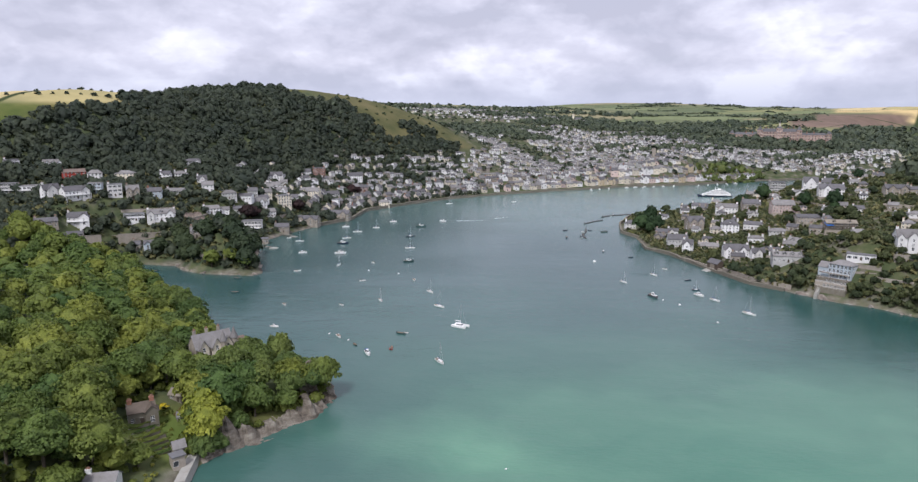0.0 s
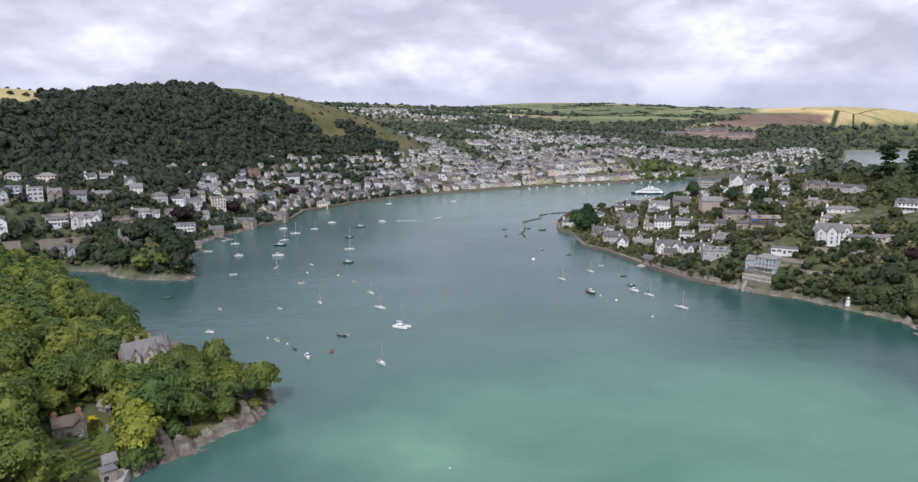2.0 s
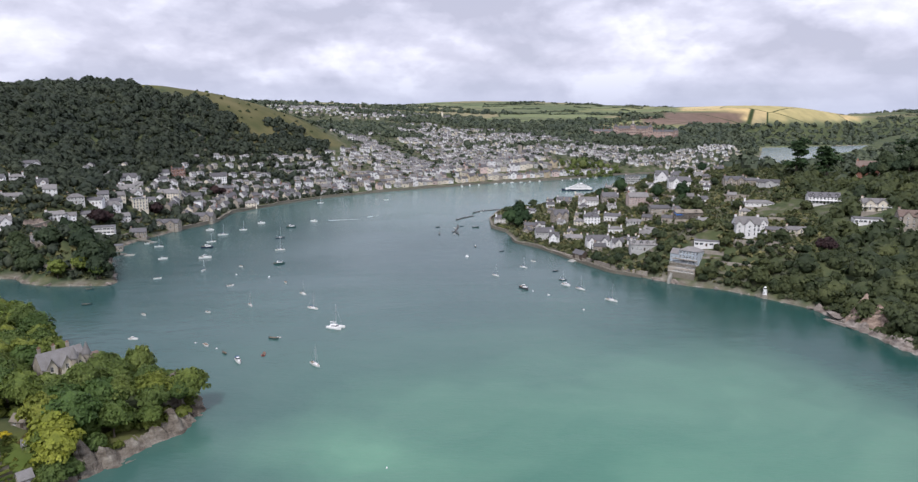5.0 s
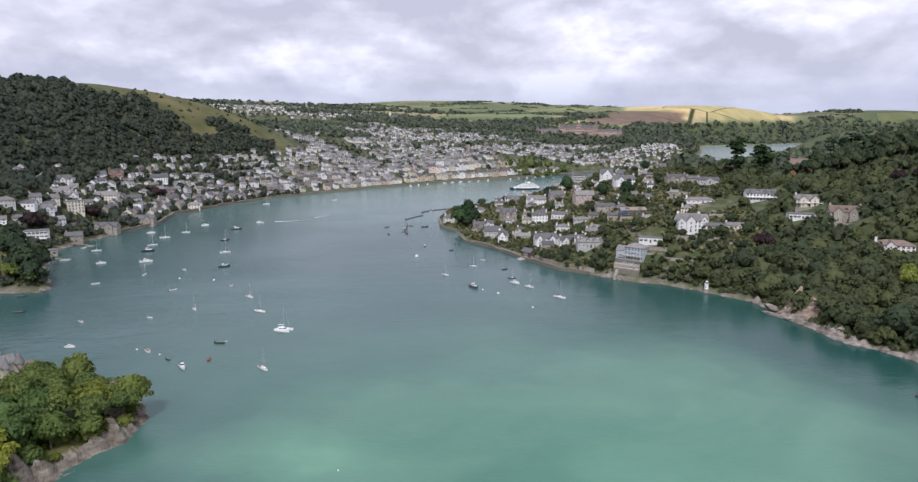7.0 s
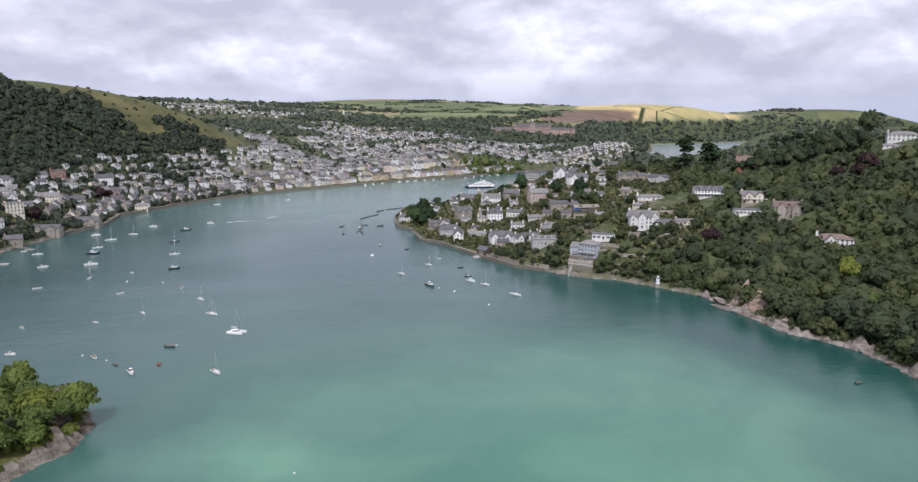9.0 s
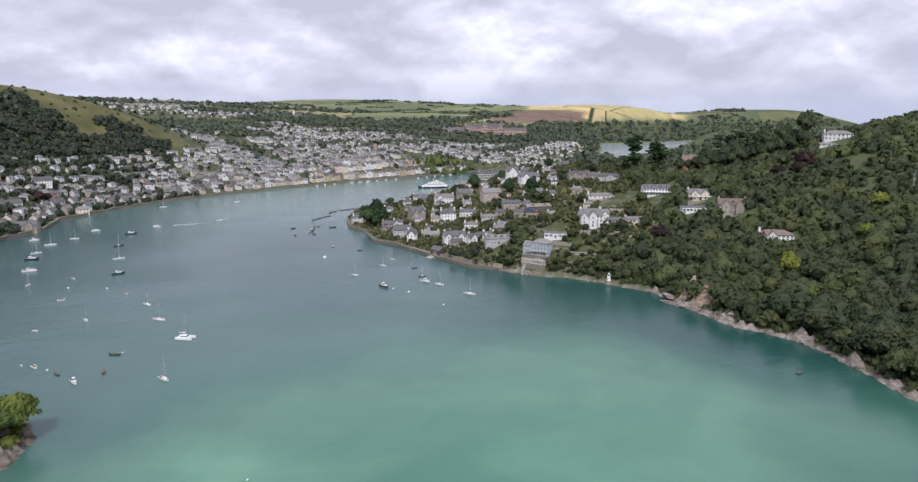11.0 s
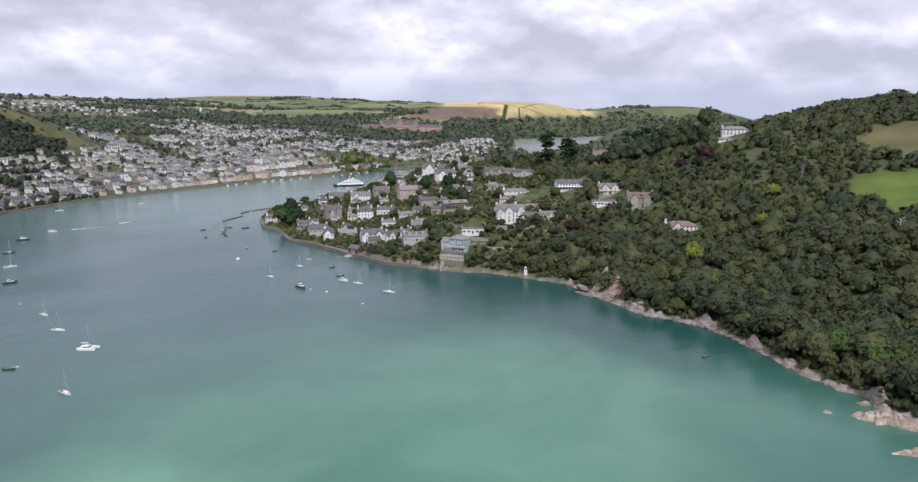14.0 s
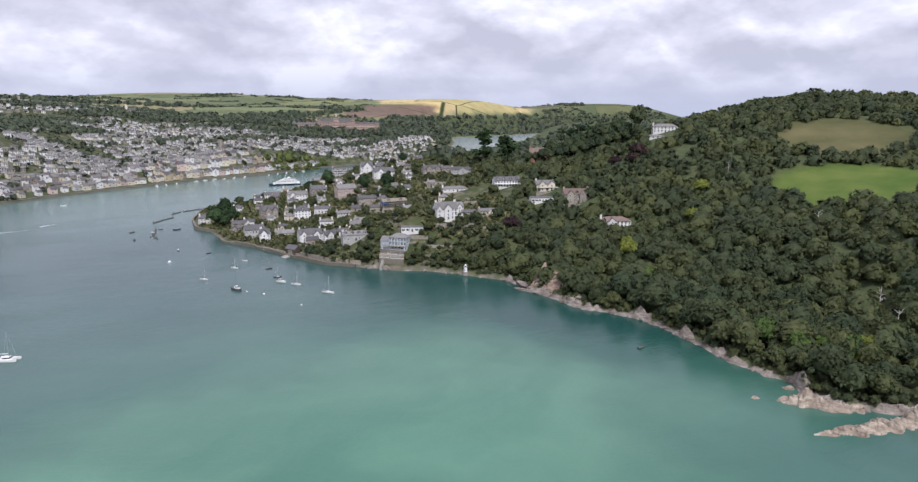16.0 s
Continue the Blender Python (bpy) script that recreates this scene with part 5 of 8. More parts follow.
    for (x, y, turn, back), h, d, m in zip(got, z, inland_by, meadow):
        if d < 6 or (m > 0.3 and h > 60) or (x < 40 and h > 58 and y < 1400) or (x < -30 and y > 1350 and y < 1700) or h > 152 or (x > 420 and y < 1330 and back > 40) or college_grounds(x, y) or not clear_of(np.array([x]), np.array([y]), GROVES)[0] or any((x - p) ** 2 + (y - q) ** 2 < 150 for p, q, r in TAKEN[:110]):
            continue
        TAKEN.append((x, y, 5.5))
        if back < 110 and single < 205:
            single += 1
            near_quay = back < 40 and 190 < x < 440
            kind = rng.choice(BIG_KINDS if near_quay and rng.random() < 0.5 else TOWN_KINDS)
            s = rng.uniform(0.8, 1.05)
            copy_thing(kind, Matrix.Translation((x, y, h)) @ Matrix.Rotation(radians(turn + rng.uniform(-8, 8)), 4, "Z") @ Matrix.Diagonal((s, s, s * rng.uniform(0.85, 1.05), 1)))
        else:
            # pale roofs picked most often, to put the town's lit haze into colour
            far.add(x, y, h, turn + rng.uniform(-12, 12), rng.uniform(6.0, 10.0), rng.uniform(5.0, 6.5), rng.uniform(5.2, 7.6), rng.choice((0, 0, 0, 0, 0, 0, 1, 2, 3, 0, 1, 3)), rng.choice((6, 6, 7, 7, 7, 7, 7)))
    far.done()


build_town()
off_stage(TOWN_KINDS + BIG_KINDS)


def naval_college():
    """The long red brick college on the hill: centre block with tower and two wings, stone bands, many windows."""
    root = tagged(new("college_building"), "long red brick college with stone bands, tower and slate roofs", "building")
    z = float(ground_height(np.array([850.0]), np.array([1822.0]))[0])
    root.matrix_world = pose(850, 1822, z + 5, 0, 0, -25) @ Matrix.Diagonal((0.82, 0.9, 1.15, 1))
    def block(x0, x1, y0, y1, h, top, rows, step):
        w, d = x1 - x0, y1 - y0
        m = Matrix.Translation(((x0 + x1) / 2, (y0 + y1) / 2, 0))
        body = part("wall", wall_mesh(w, d, h, top, "hip", -12), COLLEGE_BRICK, root, m=m)
        part("roof", roof_mesh(w, d, h, top, "hip"), SLATE, root, m=m)
        for s in range(rows):
            part("stone_band", box(bmesh.new(), -w / 2 - 0.15, w / 2 + 0.15, -d / 2 - 0.2, -d / 2 + 0.3, (s + 1) * h / rows - 0.5, (s + 1) * h / rows), CREAM, body)
            n = int(w / step)
            for i in range(n):
                part("window", COLLEGE_WINDOW, None, body, m=Matrix.Translation((-w / 2 + (i + 0.5) * w / n, -d / 2 - 0.02, 1.2 + s * h / rows)))
    block(-55, 55, -2, 16, 19, 26, 3, 8)
    block(-138, -55, 4, 18, 12, 17, 2, 9)
    block(55, 138, 4, 18, 12, 17, 2, 9)
    block(-66, -50, -6, 18, 23, 31, 3, 6)
    block(50, 66, -6, 18, 23, 31, 3, 6)
    block(-9, 9, -7, 10, 27, 34, 4, 6)
    block(-150, -136, -4, 20, 15, 22, 2, 6)
    block(136, 150, -4, 20, 15, 22, 2, 6)
    tower = part("clock_tower", box(bmesh.new(), -2.4, 2.4, -2.4, 2.4, 30, 38), CREAM, root)
    part("cupola", limb(bmesh.new(), (0, 0, 38), (0, 0, 44), 2.6, 0.2, 8), SLATE, tower)
    for x in (-40, -25, 25, 40, -100, -80, 80, 100):
        part("chimney", STACK[BRICK], None, root, m=Matrix.Translation((x, 8, 25 if abs(x) < 60 else 16)) @ Matrix.Diagonal((1.4, 1.4, 2.2, 1)))


COLLEGE_WINDOW = window_mesh(2.6, 3.6)
# brick red paled and greyed for distance haze, with weather stains over it
COLLEGE_BRICK = surface("weathered_haze_brick", worn((0.40, 0.29, 0.25), 0.7), 0.9)
naval_college()


def church(x, y, turn, wall, label, s=1.0):
    root = tagged(new("church"), label, "church")
    z = float(ground_height(np.array([x]), np.array([y]))[0])
    root.matrix_world = pose(x, y, z, 0, 0, turn) @ Matrix.Diagonal((s, s, s, 1))
    part("wall", wall_mesh(22, 9, 7, 12, "gable"), wall, root)
    part("roof", roof_mesh(22, 9, 7, 12, "gable"), SLATE, root)
    tower = box(bmesh.new(), -14.5, -9, -2.8, 2.8, -3, 20)
    for i in range(4):
        for a, b in ((-14.5 + i * 1.5, -2.8), (-14.5 + i * 1.5, 2.1)):
            box(tower, a, a + 0.9, b, b + 0.7, 20, 21.2)
    part("tower", tower, wall, root)
    for i in range(4):
        part("window", TALL_WINDOW, None, root, m=Matrix.Translation((-6 + i * 4.5, -4.51, 2.0)) @ Matrix.Diagonal((1, 1, 1.5, 1)))


church(390, 1330, 15, STONE, "grey stone town church with battlemented tower")
church(345, 2010, 0, CREAM, "pale stone hill church with square tower")
church(120, 2330, 20, STONE, "far stone church tower among trees")

def lighthouse():
    root = tagged(new("lighthouse"), "small white harbour light on a stone base", "lighthouse")
    root.matrix_world = pose(274, 380, 0) @ Matrix.Diagonal((0.72, 0.72, 0.74, 1))
    base = bmesh.new()
    limb(base, (0, 0, -2), (0, 0, 3.4), 3.2, 2.7, 14)
    part("base", base, STONE, root)
    body = bmesh.new()
    limb(body, (0, 0, 3.4), (0, 0, 8.0), 1.9, 1.55, 14)
    part("tower", body, FRAME, root)
    gal = bmesh.new()
    limb(gal, (0, 0, 8.0), (0, 0, 8.3), 1.9, 1.9, 14)
    part("gallery", gal, FRAME, root)
    cap = bmesh.new()
    limb(cap, (0, 0, 8.3), (0, 0, 9.6), 1.1, 1.1, 10)
    part("lantern", cap, GLASS, root)
    top = bmesh.new()
    limb(top, (0, 0, 9.6), (0, 0, 10.9), 1.4, 0.1, 10)
    part("cap", top, FRAME, root)
    part("window", WINDOW, None, root, m=pose(-1.5, -0.95, 4.6, 0, 0, -55) @ Matrix.Diagonal((0.7, 1, 0.8, 1)))


lighthouse()


def blue_house():
    """Three-storey pale blue boarded house on stone terraces above the shore."""
    x, y, turn = 253, 436, -52
    z = 12.6
    TAKEN.extend([(x, y, 12), (x - 9, y - 5, 9)])
    root = tagged(new("house"), "pale blue boarded three-storey house on stepped stone terraces", "house", "houses on the east bank")
    root.matrix_world = pose(x, y, z, 0, 0, turn) @ Matrix.Diagonal((0.95, 0.95, 0.95, 1))
    part("wall", wall_mesh(15, 10, 9.5, 12, "hip", -12), PALE_BLUE, root)
    part("roof", roof_mesh(15, 10, 9.5, 12.3, "hip"), PALE_SLATE, root)
    part("side_wing", wall_mesh(8, 9, 6.0, 9.0, "gable", -12), PALE_BLUE, root, m=Matrix.Translation((-11, 1, 0)))
    part("side_wing_roof", roof_mesh(8, 9, 6.0, 9.0, "gable"), PALE_SLATE, root, m=Matrix.Translation((-11, 1, 0)))
    for s in range(3):
        for i in range(6):
            part("window", TALL_WINDOW, None, root, m=Matrix.Translation((-6.2 + i * 2.5, -5.02, 0.6 + s * 3.1)))
        for i in range(2):
            part("window", WINDOW, None, root, m=pose(7.51, -2 + 3.5 * i, 1 + s * 3.1, 0, 0, 90))
    for i in range(3):
        part("window", WINDOW, None, root, m=Matrix.Translation((-13.5 + i * 2.5, -3.52, 2.0)))
    for s in range(2):
        for i in range(6):
            part("window", TALL_WINDOW, None, root, m=Matrix.Translation((-6.2 + i * 2.5, -9.22 - s * 3.2, -3.0 - s * 2.7)) @ Matrix.Diagonal((1, 1, 0.8, 1)))
    part("upper_terrace", box(bmesh.new(), -13.0, 8.2, -9.2, -4.9, -14, -0.5), SEA_STONE, root)
    for k, (w, out, top) in enumerate(((19, 2.6, 2.9),)):
        deck = box(bmesh.new(), -w / 2 - 2.5, w / 2 - 2.5, -5 - out, -4.95, top - 0.3, top)
        part_deck = part("balcony", deck, TIMBER, root)
        rail = box(bmesh.new(), -w / 2 - 2.5, w / 2 - 2.5, -5 - out, -4.93 - out, top + 0.95, top + 1.08)
        for i in range(int(w / 1.6) + 1):
            px = -w / 2 - 2.46 + i * (w - 0.08) / int(w / 1.6)
            box(rail, px - 0.05, px + 0.05, -5 - out, -4.93 - out, top, top + 0.95)
        part("rail", rail, FRAME, part_deck)
        for i in range(4):
            px = -w / 2 - 2.2 + i * (w - 0.6) / 3
            part("post", box(bmesh.new(), px - 0.15, px + 0.15, -4.9 - out, -4.6 - out, top - 3.0, top - 0.3), FRAME, part_deck)
    part("stone_terrace", box(bmesh.new(), -12.5, 8.0, -12.4, -9.25, -15, -3.2), STONE, root)
    part("stone_terrace", box(bmesh.new(), -11.0, 9.0, -15.6, -12.45, -17, -5.8), SEA_STONE, root)
    for x0, x1, y, top in ((-13.0, 8.2, -9.1, -0.5), (-12.5, 8.0, -12.3, -3.2), (-11.0, 9.0, -15.5, -5.8)):
        fence = box(bmesh.new(), x0, x1, y - 0.05, y + 0.05, top + 1.0, top + 1.12)
        for i in range(12):
            px = x0 + 0.1 + i * (x1 - x0 - 0.2) / 11
            box(fence, px - 0.06, px + 0.06, y - 0.05, y + 0.05, top, top + 1.0)
        part("terrace_rail", fence, FRAME, root)
    for i in range(14):
        part("step", box(bmesh.new(), -1 + i * 0.1, 1 + i * 0.1, -16.2 - i * 0.55, -15.6 - i * 0.55, -11.5 - i * 0.30, -6.5 - i * 0.30), CONCRETE, root, m=Matrix.Translation((-8, 0, 0)))


blue_house()


def boathouse():
    root = tagged(new("boathouse"), "dark timber boathouse with slipway on the quay", "boathouse")
    root.matrix_world = pose(199, 513, 2.2, 0, 0, -70)
    part("wall", wall_mesh(11, 7, 3.6, 6.2, "gable", -4), DARK_WOOD, root)
    part("roof", roof_mesh(11, 7, 3.6, 6.2, "gable"), SLATE, root)
    part("door", box(bmesh.new(), -2.4, 2.4, -3.62, -3.4, -0.5, 3.0), TIMBER, root)
    slip = bmesh.new()
    prism(slip, [(-3.4, -2.0), (-16, -4.2), (-16, -3.4), (-3.4, -0.3)], -3.2, 3.2)
    turned(slip, Matrix.Rotation(math.pi / 2, 4, "Z"))
    part("slipway", slip, CONCRETE, root)
    TAKEN.append((199, 513, 8))


boathouse()


def castle_house():
    """Large slate-roofed mansion with turrets among the promontory trees."""
    x, y = -112, 294
    z = 7.4
    TAKEN.append((x, y, 13))
    TAKEN.append((-108, 285, 10))
    TAKEN.append((-103, 274, 6))
    root = tagged(new("mansion"), "grey stone waterside mansion with steep pale slate roofs and turrets", "house")
    root.matrix_world = pose(x, y, z, 0, 0, 42) @ Matrix.Diagonal((0.78, 0.85, 0.88, 1))
    part("wall", wall_mesh(22, 10, 8, 14, "gable", -9), STONE, root)
    part("roof", roof_mesh(22, 10, 8, 14, "gable"), PALE_SLATE, root)
    for wx in (-7, 0.5, 7):
        m = Matrix.Translation((wx, -5, 0)) @ Matrix.Rotation(math.pi / 2, 4, "Z")
        wing = part("gable_wing", wall_mesh(4, 5.5, 8, 12.5, "gable", -9), CREAM, root, m=m)
        part("gable_roof", turned(roof_mesh(8, 5.5, 8, 12.5, "gable"), Matrix.Translation((1.6, 0, 0.03))), PALE_SLATE, wing)
        for s in range(3):
            part("window", TALL_WINDOW, None, wing, m=pose(-2.02, 0, s * 3.2, 0, 0, -90))
    for tx, ty, r in ((11.5, -5, 2.0), (4, -7.5, 1.5)):
        t = bmesh.new()
        limb(t, (tx, ty, -9), (tx, ty, 10.5), r, r, 12)
        turret = part("turret", t, STONE, root)
        c = bmesh.new()
        limb(c, (tx, ty, 10.5), (tx, ty, 16.5), r + 0.5, 0.05, 12)
        part("turret_roof", c, PALE_SLATE, turret)
    for cx in (-9, -2, 5):
        part("chimney", STACK[STONE], None, root, m=Matrix.Translation((cx, 1, 14)) @ Matrix.Diagonal((1, 1, 1.4, 1)))
    part("rear_wing", wall_mesh(10, 8, 4, 7, "gable", -9), STONE, root, m=Matrix.Translation((17, 5, 0)))
    part("rear_roof", roof_mesh(10, 8, 4, 7, "gable"), TILE, root, m=Matrix.Translation((17, 5, 0)))


castle_house()


BROWN_ROOF = surface("mossy_brown_tiles", worn((0.135, 0.110, 0.090), 0.9), 0.9, bump=(2.5, 0.04))
BED = surface("bed_grass", lambda t: ramp(t, grain(t, 0.9, 4), [(0.35, (0.075, 0.110, 0.026)), (0.65, (0.190, 0.200, 0.055))]), 0.95)


def cottage_garden():
    """Stone cottage on the promontory with a terraced garden, sheds and retaining walls."""
    house(-113, 227, 9.0, 6.0, 6.8, 30, SEA_STONE, BROWN_ROOF, "gable", "brown stone cottage with brown stone-tiled roof and front windows", wings=((3.2, 4.2),), stacks=2)
    house(-107, 245, 6, 4.2, 4.0, -20, TIMBER, TIMBER, "gable", "small timber garden shed with shingle roof", stacks=0, name="shed", bays=2)
    house(-101, 233, 3.6, 3.0, 3.2, 20, TIMBER, PALE_SLATE, "gable", "small grey timber garden hut", stacks=0, name="shed", bays=2)
    house(-94.5, 213, 4.0, 3.4, 4.4, 40, STONE, PALE_SLATE, "gable", "small stone boat store above the water", stacks=0, name="shed", bays=2, far=True)
    house(-92, 206, 4.0, 3.6, 4.4, 40, STONE, LEAD, "flat", "stone boat store with flat terrace roof", stacks=0, name="shed", bays=2, far=True)
    house(-107, 188, 9, 7, 6.5, 10, WHITE, PALE_SLATE, "gable", "white cottage with slate roof and white chimney", stacks=1, z=3.5)
    TAKEN.append((-107, 186, 9))
    # stepped beds, each a low stone wall with a clipped hedge behind it
    for i in range(7):
        u = i * 2.9
        x, y = -112 + u * 0.75, 221 - u * 0.62
        z = float(ground_height(np.array([x]), np.array([y]))[0])
        w = 12 - abs(i - 3) * 1.2
        wall = part("garden_wall", box(bmesh.new(), -w / 2, w / 2, -0.25, 0.25, -1.5, 0.7), STONE, m=pose(x, y, z, 0, 0, 52))
        tagged(wall, "low dry-stone wall of a terraced garden", "wall", "garden terrace walls")
        v, n = crown_shape(900 + i, 26, 700, 0.16, 0.5)
        hedge = part("hedge", leafy_mesh("hedge", v * np.array([w * 0.48, 0.9, 1.3]), n), LEAF, m=pose(x + 0.9, y + 1.0, z + 0.8, 0, 0, 52))
        tagged(hedge, "clipped green garden hedge along a terrace", "hedge", "garden hedges")
        strip = box(bmesh.new(), -w / 2, w / 2, 0.25, 2.3, -1.2, 0.35)
        tagged(part("terrace_bed", strip, BED, m=pose(x, y, z, 0, 0, 52)), "narrow green garden bed behind a terrace wall", "garden bed", "garden beds")
    v, n = crown_shape(77, 10, 600, 0.14, 0.8)
    bush = part("shrub", leafy_mesh("shrub", v * 1.9, n), YELLOW_FLOWER, m=pose(-108.5, 235, 10.2))
    tagged(bush, "bright yellow flowering garden shrub", "shrub")
    lawn = bmesh.new()
    for x, y in ((-104, 243), (-98, 240), (-99, 232), (-105, 234)):
        lawn.verts.new((x, y, float(ground_height(np.array([float(x)]), np.array([float(y)]))[0]) + 0.35))
    lawn.faces.new(lawn.verts)
    bmesh.ops.solidify(lawn, geom=lawn.faces[:], thickness=0.3)
    tagged(part("lawn", lawn, surface("dry_lawn", worn((0.20, 0.17, 0.06), 0.7), 0.95)), "dry brown and green cottage lawn", "lawn", kind="structure")
    slab = bmesh.new()
    prism(slab, [(-2.0, -1), (2.2, -1), (1.4, 2.6), (-2.0, 2.2)], -9, 9)
    tagged(part("landing", turned(slab, Matrix.Identity(4)), CONCRETE, m=pose(-88.5, 205, 0.2, 0, 0, 8)), "pale concrete landing below the cottage garden", "landing", kind="structure")
    for p in ((-113, 228), (-109, 241), (-104, 230), (-108, 218), (-101, 222), (-97, 200)):
        TAKEN.append((*p, 8))


cottage_garden()


def building_site():
    x, y = 333, 586
    root = house(x, y, 26, 10, 7.5, -5, STONE, TIMBER, "gable", "house under repair with scaffolding and blue tarpaulin", stacks=1, name="house", group="houses on the east bank", dormers=2)
    tarp = box(bmesh.new(), -13.6, -7.5, -5.6, 1.0, 5.2, 5.5)
    part("tarpaulin", turned(tarp, Matrix.Rotation(radians(18), 4, "X")), TARP, root, "bright blue tarpaulin")
    frame_mesh = bmesh.new()
    for i in range(9):
        px = -12 + i * 3
        limb(frame_mesh, (px, -6.6, -3), (px, -6.6, 7.5), 0.07, 0.07, 5)
    for zz in (1.5, 3.5, 5.5):
        limb(frame_mesh, (-12.5, -6.6, zz), (12.5, -6.6, zz), 0.06, 0.06, 5)
        box(frame_mesh, -12.5, 12.5, -6.6, -5.6, zz - 0.1, zz)
    part("scaffold", frame_mesh, TIMBER, root)


building_site()


def hillside_terrace():
    """Small houses packed on the steep bank between the creek and the town."""
    rng = random.Random(29)
    for x, y in ((-222, 811), (-216, 810), (-209, 810), (-212, 782), (-212, 757), (-221, 681), (-216, 687), (-213, 698), (-208, 704), (-204, 717), (-252, 674), (-245, 661), (-194, 857), (-184, 859), (-185, 829), (-174, 831), (-162, 854), (-155, 874), (-215, 676), (-204, 693), (-190, 764), (-225, 642), (-175, 885), (-169, 914)):
        if any((x - p) ** 2 + (y - q) ** 2 < 60 for p, q, r in TAKEN):
            continue
        wall, colour = rng.choice(((WHITE, "white"), (WHITE, "white"), (WHITE, "white"), (CREAM, "cream"), (GREY_RENDER, "grey")))
        house(x, y, rng.uniform(8, 12), rng.uniform(6, 7.5), rng.uniform(7, 10.5), rng.uniform(8, 42), wall, rng.choice((SLATE, PALE_SLATE)), rng.choice(("gable", "gable", "hip")), f"{colour} hillside house with slate roof in a steep terrace",
              stacks=1, wings=((rng.uniform(-1.5, 1.5), 4.0),) if rng.random() < 0.5 else (), group="houses on the west bank", bays=3)


hillside_terrace()


def earthworks():
    """A bare cut of brown earth and rubble beside a building plot."""
    xs, ys = np.linspace(-15, 15, 46), np.linspace(-8, 8, 26)
    c, s = math.cos(radians(62)), math.sin(radians(62))
    at = lambda x, y: (-239 + x * c - y * s, 607 + x * s + y * c)
    def height(x, y):
        wx, wy = at(x, y)
        rim = np.clip((1 - np.maximum(np.abs(x) / 15, np.abs(y) / 8)) / 0.25, 0, 1)
        return ground_height(wx, wy) - 0.6 + rim * (1.4 + 0.9 * ripple(wx, wy, 7) + 0.5 * ripple(wx, wy, 2.6))
    me, x, y, z = sheet(xs, ys, height)
    wx, wy = at(x, y)
    me.vertices.foreach_set("co", np.stack([wx, wy, z], 1).astype(np.float32).ravel())
    me.materials.append(surface("bare_earth", lambda t: ramp(t, grain(t, 0.5, 6), [(0.35, (0.13, 0.10, 0.08)), (0.65, (0.30, 0.245, 0.20))]), 0.95, bump=(1.5, 0.3)))
    tagged(new("earthworks", me), "bare brown earth and rubble on a cleared slope", "earth", kind="structure")
    TAKEN.extend([(-239, 607, 8), (-234, 618, 7), (-244, 597, 7)])


earthworks()


def bank_walls():
    """Old stone retaining walls that step the east bank gardens."""
    for x, y, n, turn, h in WALLS:
        z = float(ground_height(np.array([float(x)]), np.array([float(y)]))[0])
        wall = box(bmesh.new(), -n / 2, n / 2, -0.4, 0.4, -4, h)
        box(wall, -n / 2 - 0.1, n / 2 + 0.1, -0.55, 0.55, h, h + 0.25)
        tagged(part("retaining_wall", wall, STONE, m=pose(x, y, z, 0, 0, turn)), "mossy grey-brown stone retaining wall", "wall", "garden retaining walls")


WALLS = [(205, 485, 34, -73, 2.2), (218, 458, 27, -57, 2.0), (193, 524, 46, -72, 2.2), (345, 653, 71, -64, 2.5), (274, 416, 22, -44, 2.0), (264, 431, 19, -38, 1.8), (293, 420, 29, -27, 2.0), (385, 516, 26, -28, 1.6), (314, 579, 34, -53, 1.6), (398, 586, 49, -39, 1.4), (287, 640, 34, -57, 1.5), (310, 407, 23, -27, 1.8), (389, 425, 35, -74, 1.6), (-269, 546, 35, 16, 2.2), (-296, 517, 37, 62, 2.0), (-238, 605, 56, 80, 2.2), (-187, 506, 26, -17, 3.6), (-252, 549, 50, 22, 4.2), (-300, 514, 44, 30, 3.4), (-262, 566, 40, 24, 2.0), (-205, 622, 30, 60, 2.6), (-190, 655, 26, 66, 2.8), (-184, 705, 30, 72, 3.0), (-215, 585, 26, 55, 2.4)]
bank_walls()

# ---- rocks ----
def rock_mesh(seed, level=3):
    """A craggy, split block of bedded rock of about unit size, cut by many planes."""
    rng = random.Random(seed)
    bm = bmesh.new()
    bmesh.ops.create_icosphere(bm, subdivisions=level, radius=1)
    cuts = []
    for i in range(22):
        n = Vector((rng.gauss(0, 1), rng.gauss(0, 1), rng.gauss(0.15, 0.8))).normalized()
        cuts.append((n, rng.uniform(0.55, 0.92)))
    shift = Vector((seed * 7.3, seed * 1.9, 0))
    for v in bm.verts:
        p = v.co.copy() * (1 + 0.25 * noise.noise(v.co * 1.4 + shift))
        for n, k in cuts:
            over = p.dot(n) - k
            if over > 0:
                p -= n * over
        crack = abs(noise.noise(Vector((p.x * 5, p.y * 5, p.z * 2)) + shift))
        p *= 1 + 0.16 * noise.noise(p * 5 + shift) - 0.22 * max(0, 0.18 - crack) / 0.18
        v.co = p
    me = bpy.data.meshes.new("rock")
    bm.to_mesh(me)
    bm.free()
    me.materials.append(ROCK)
    return me


ROCKS = [rock_mesh(i) for i in range(6)]


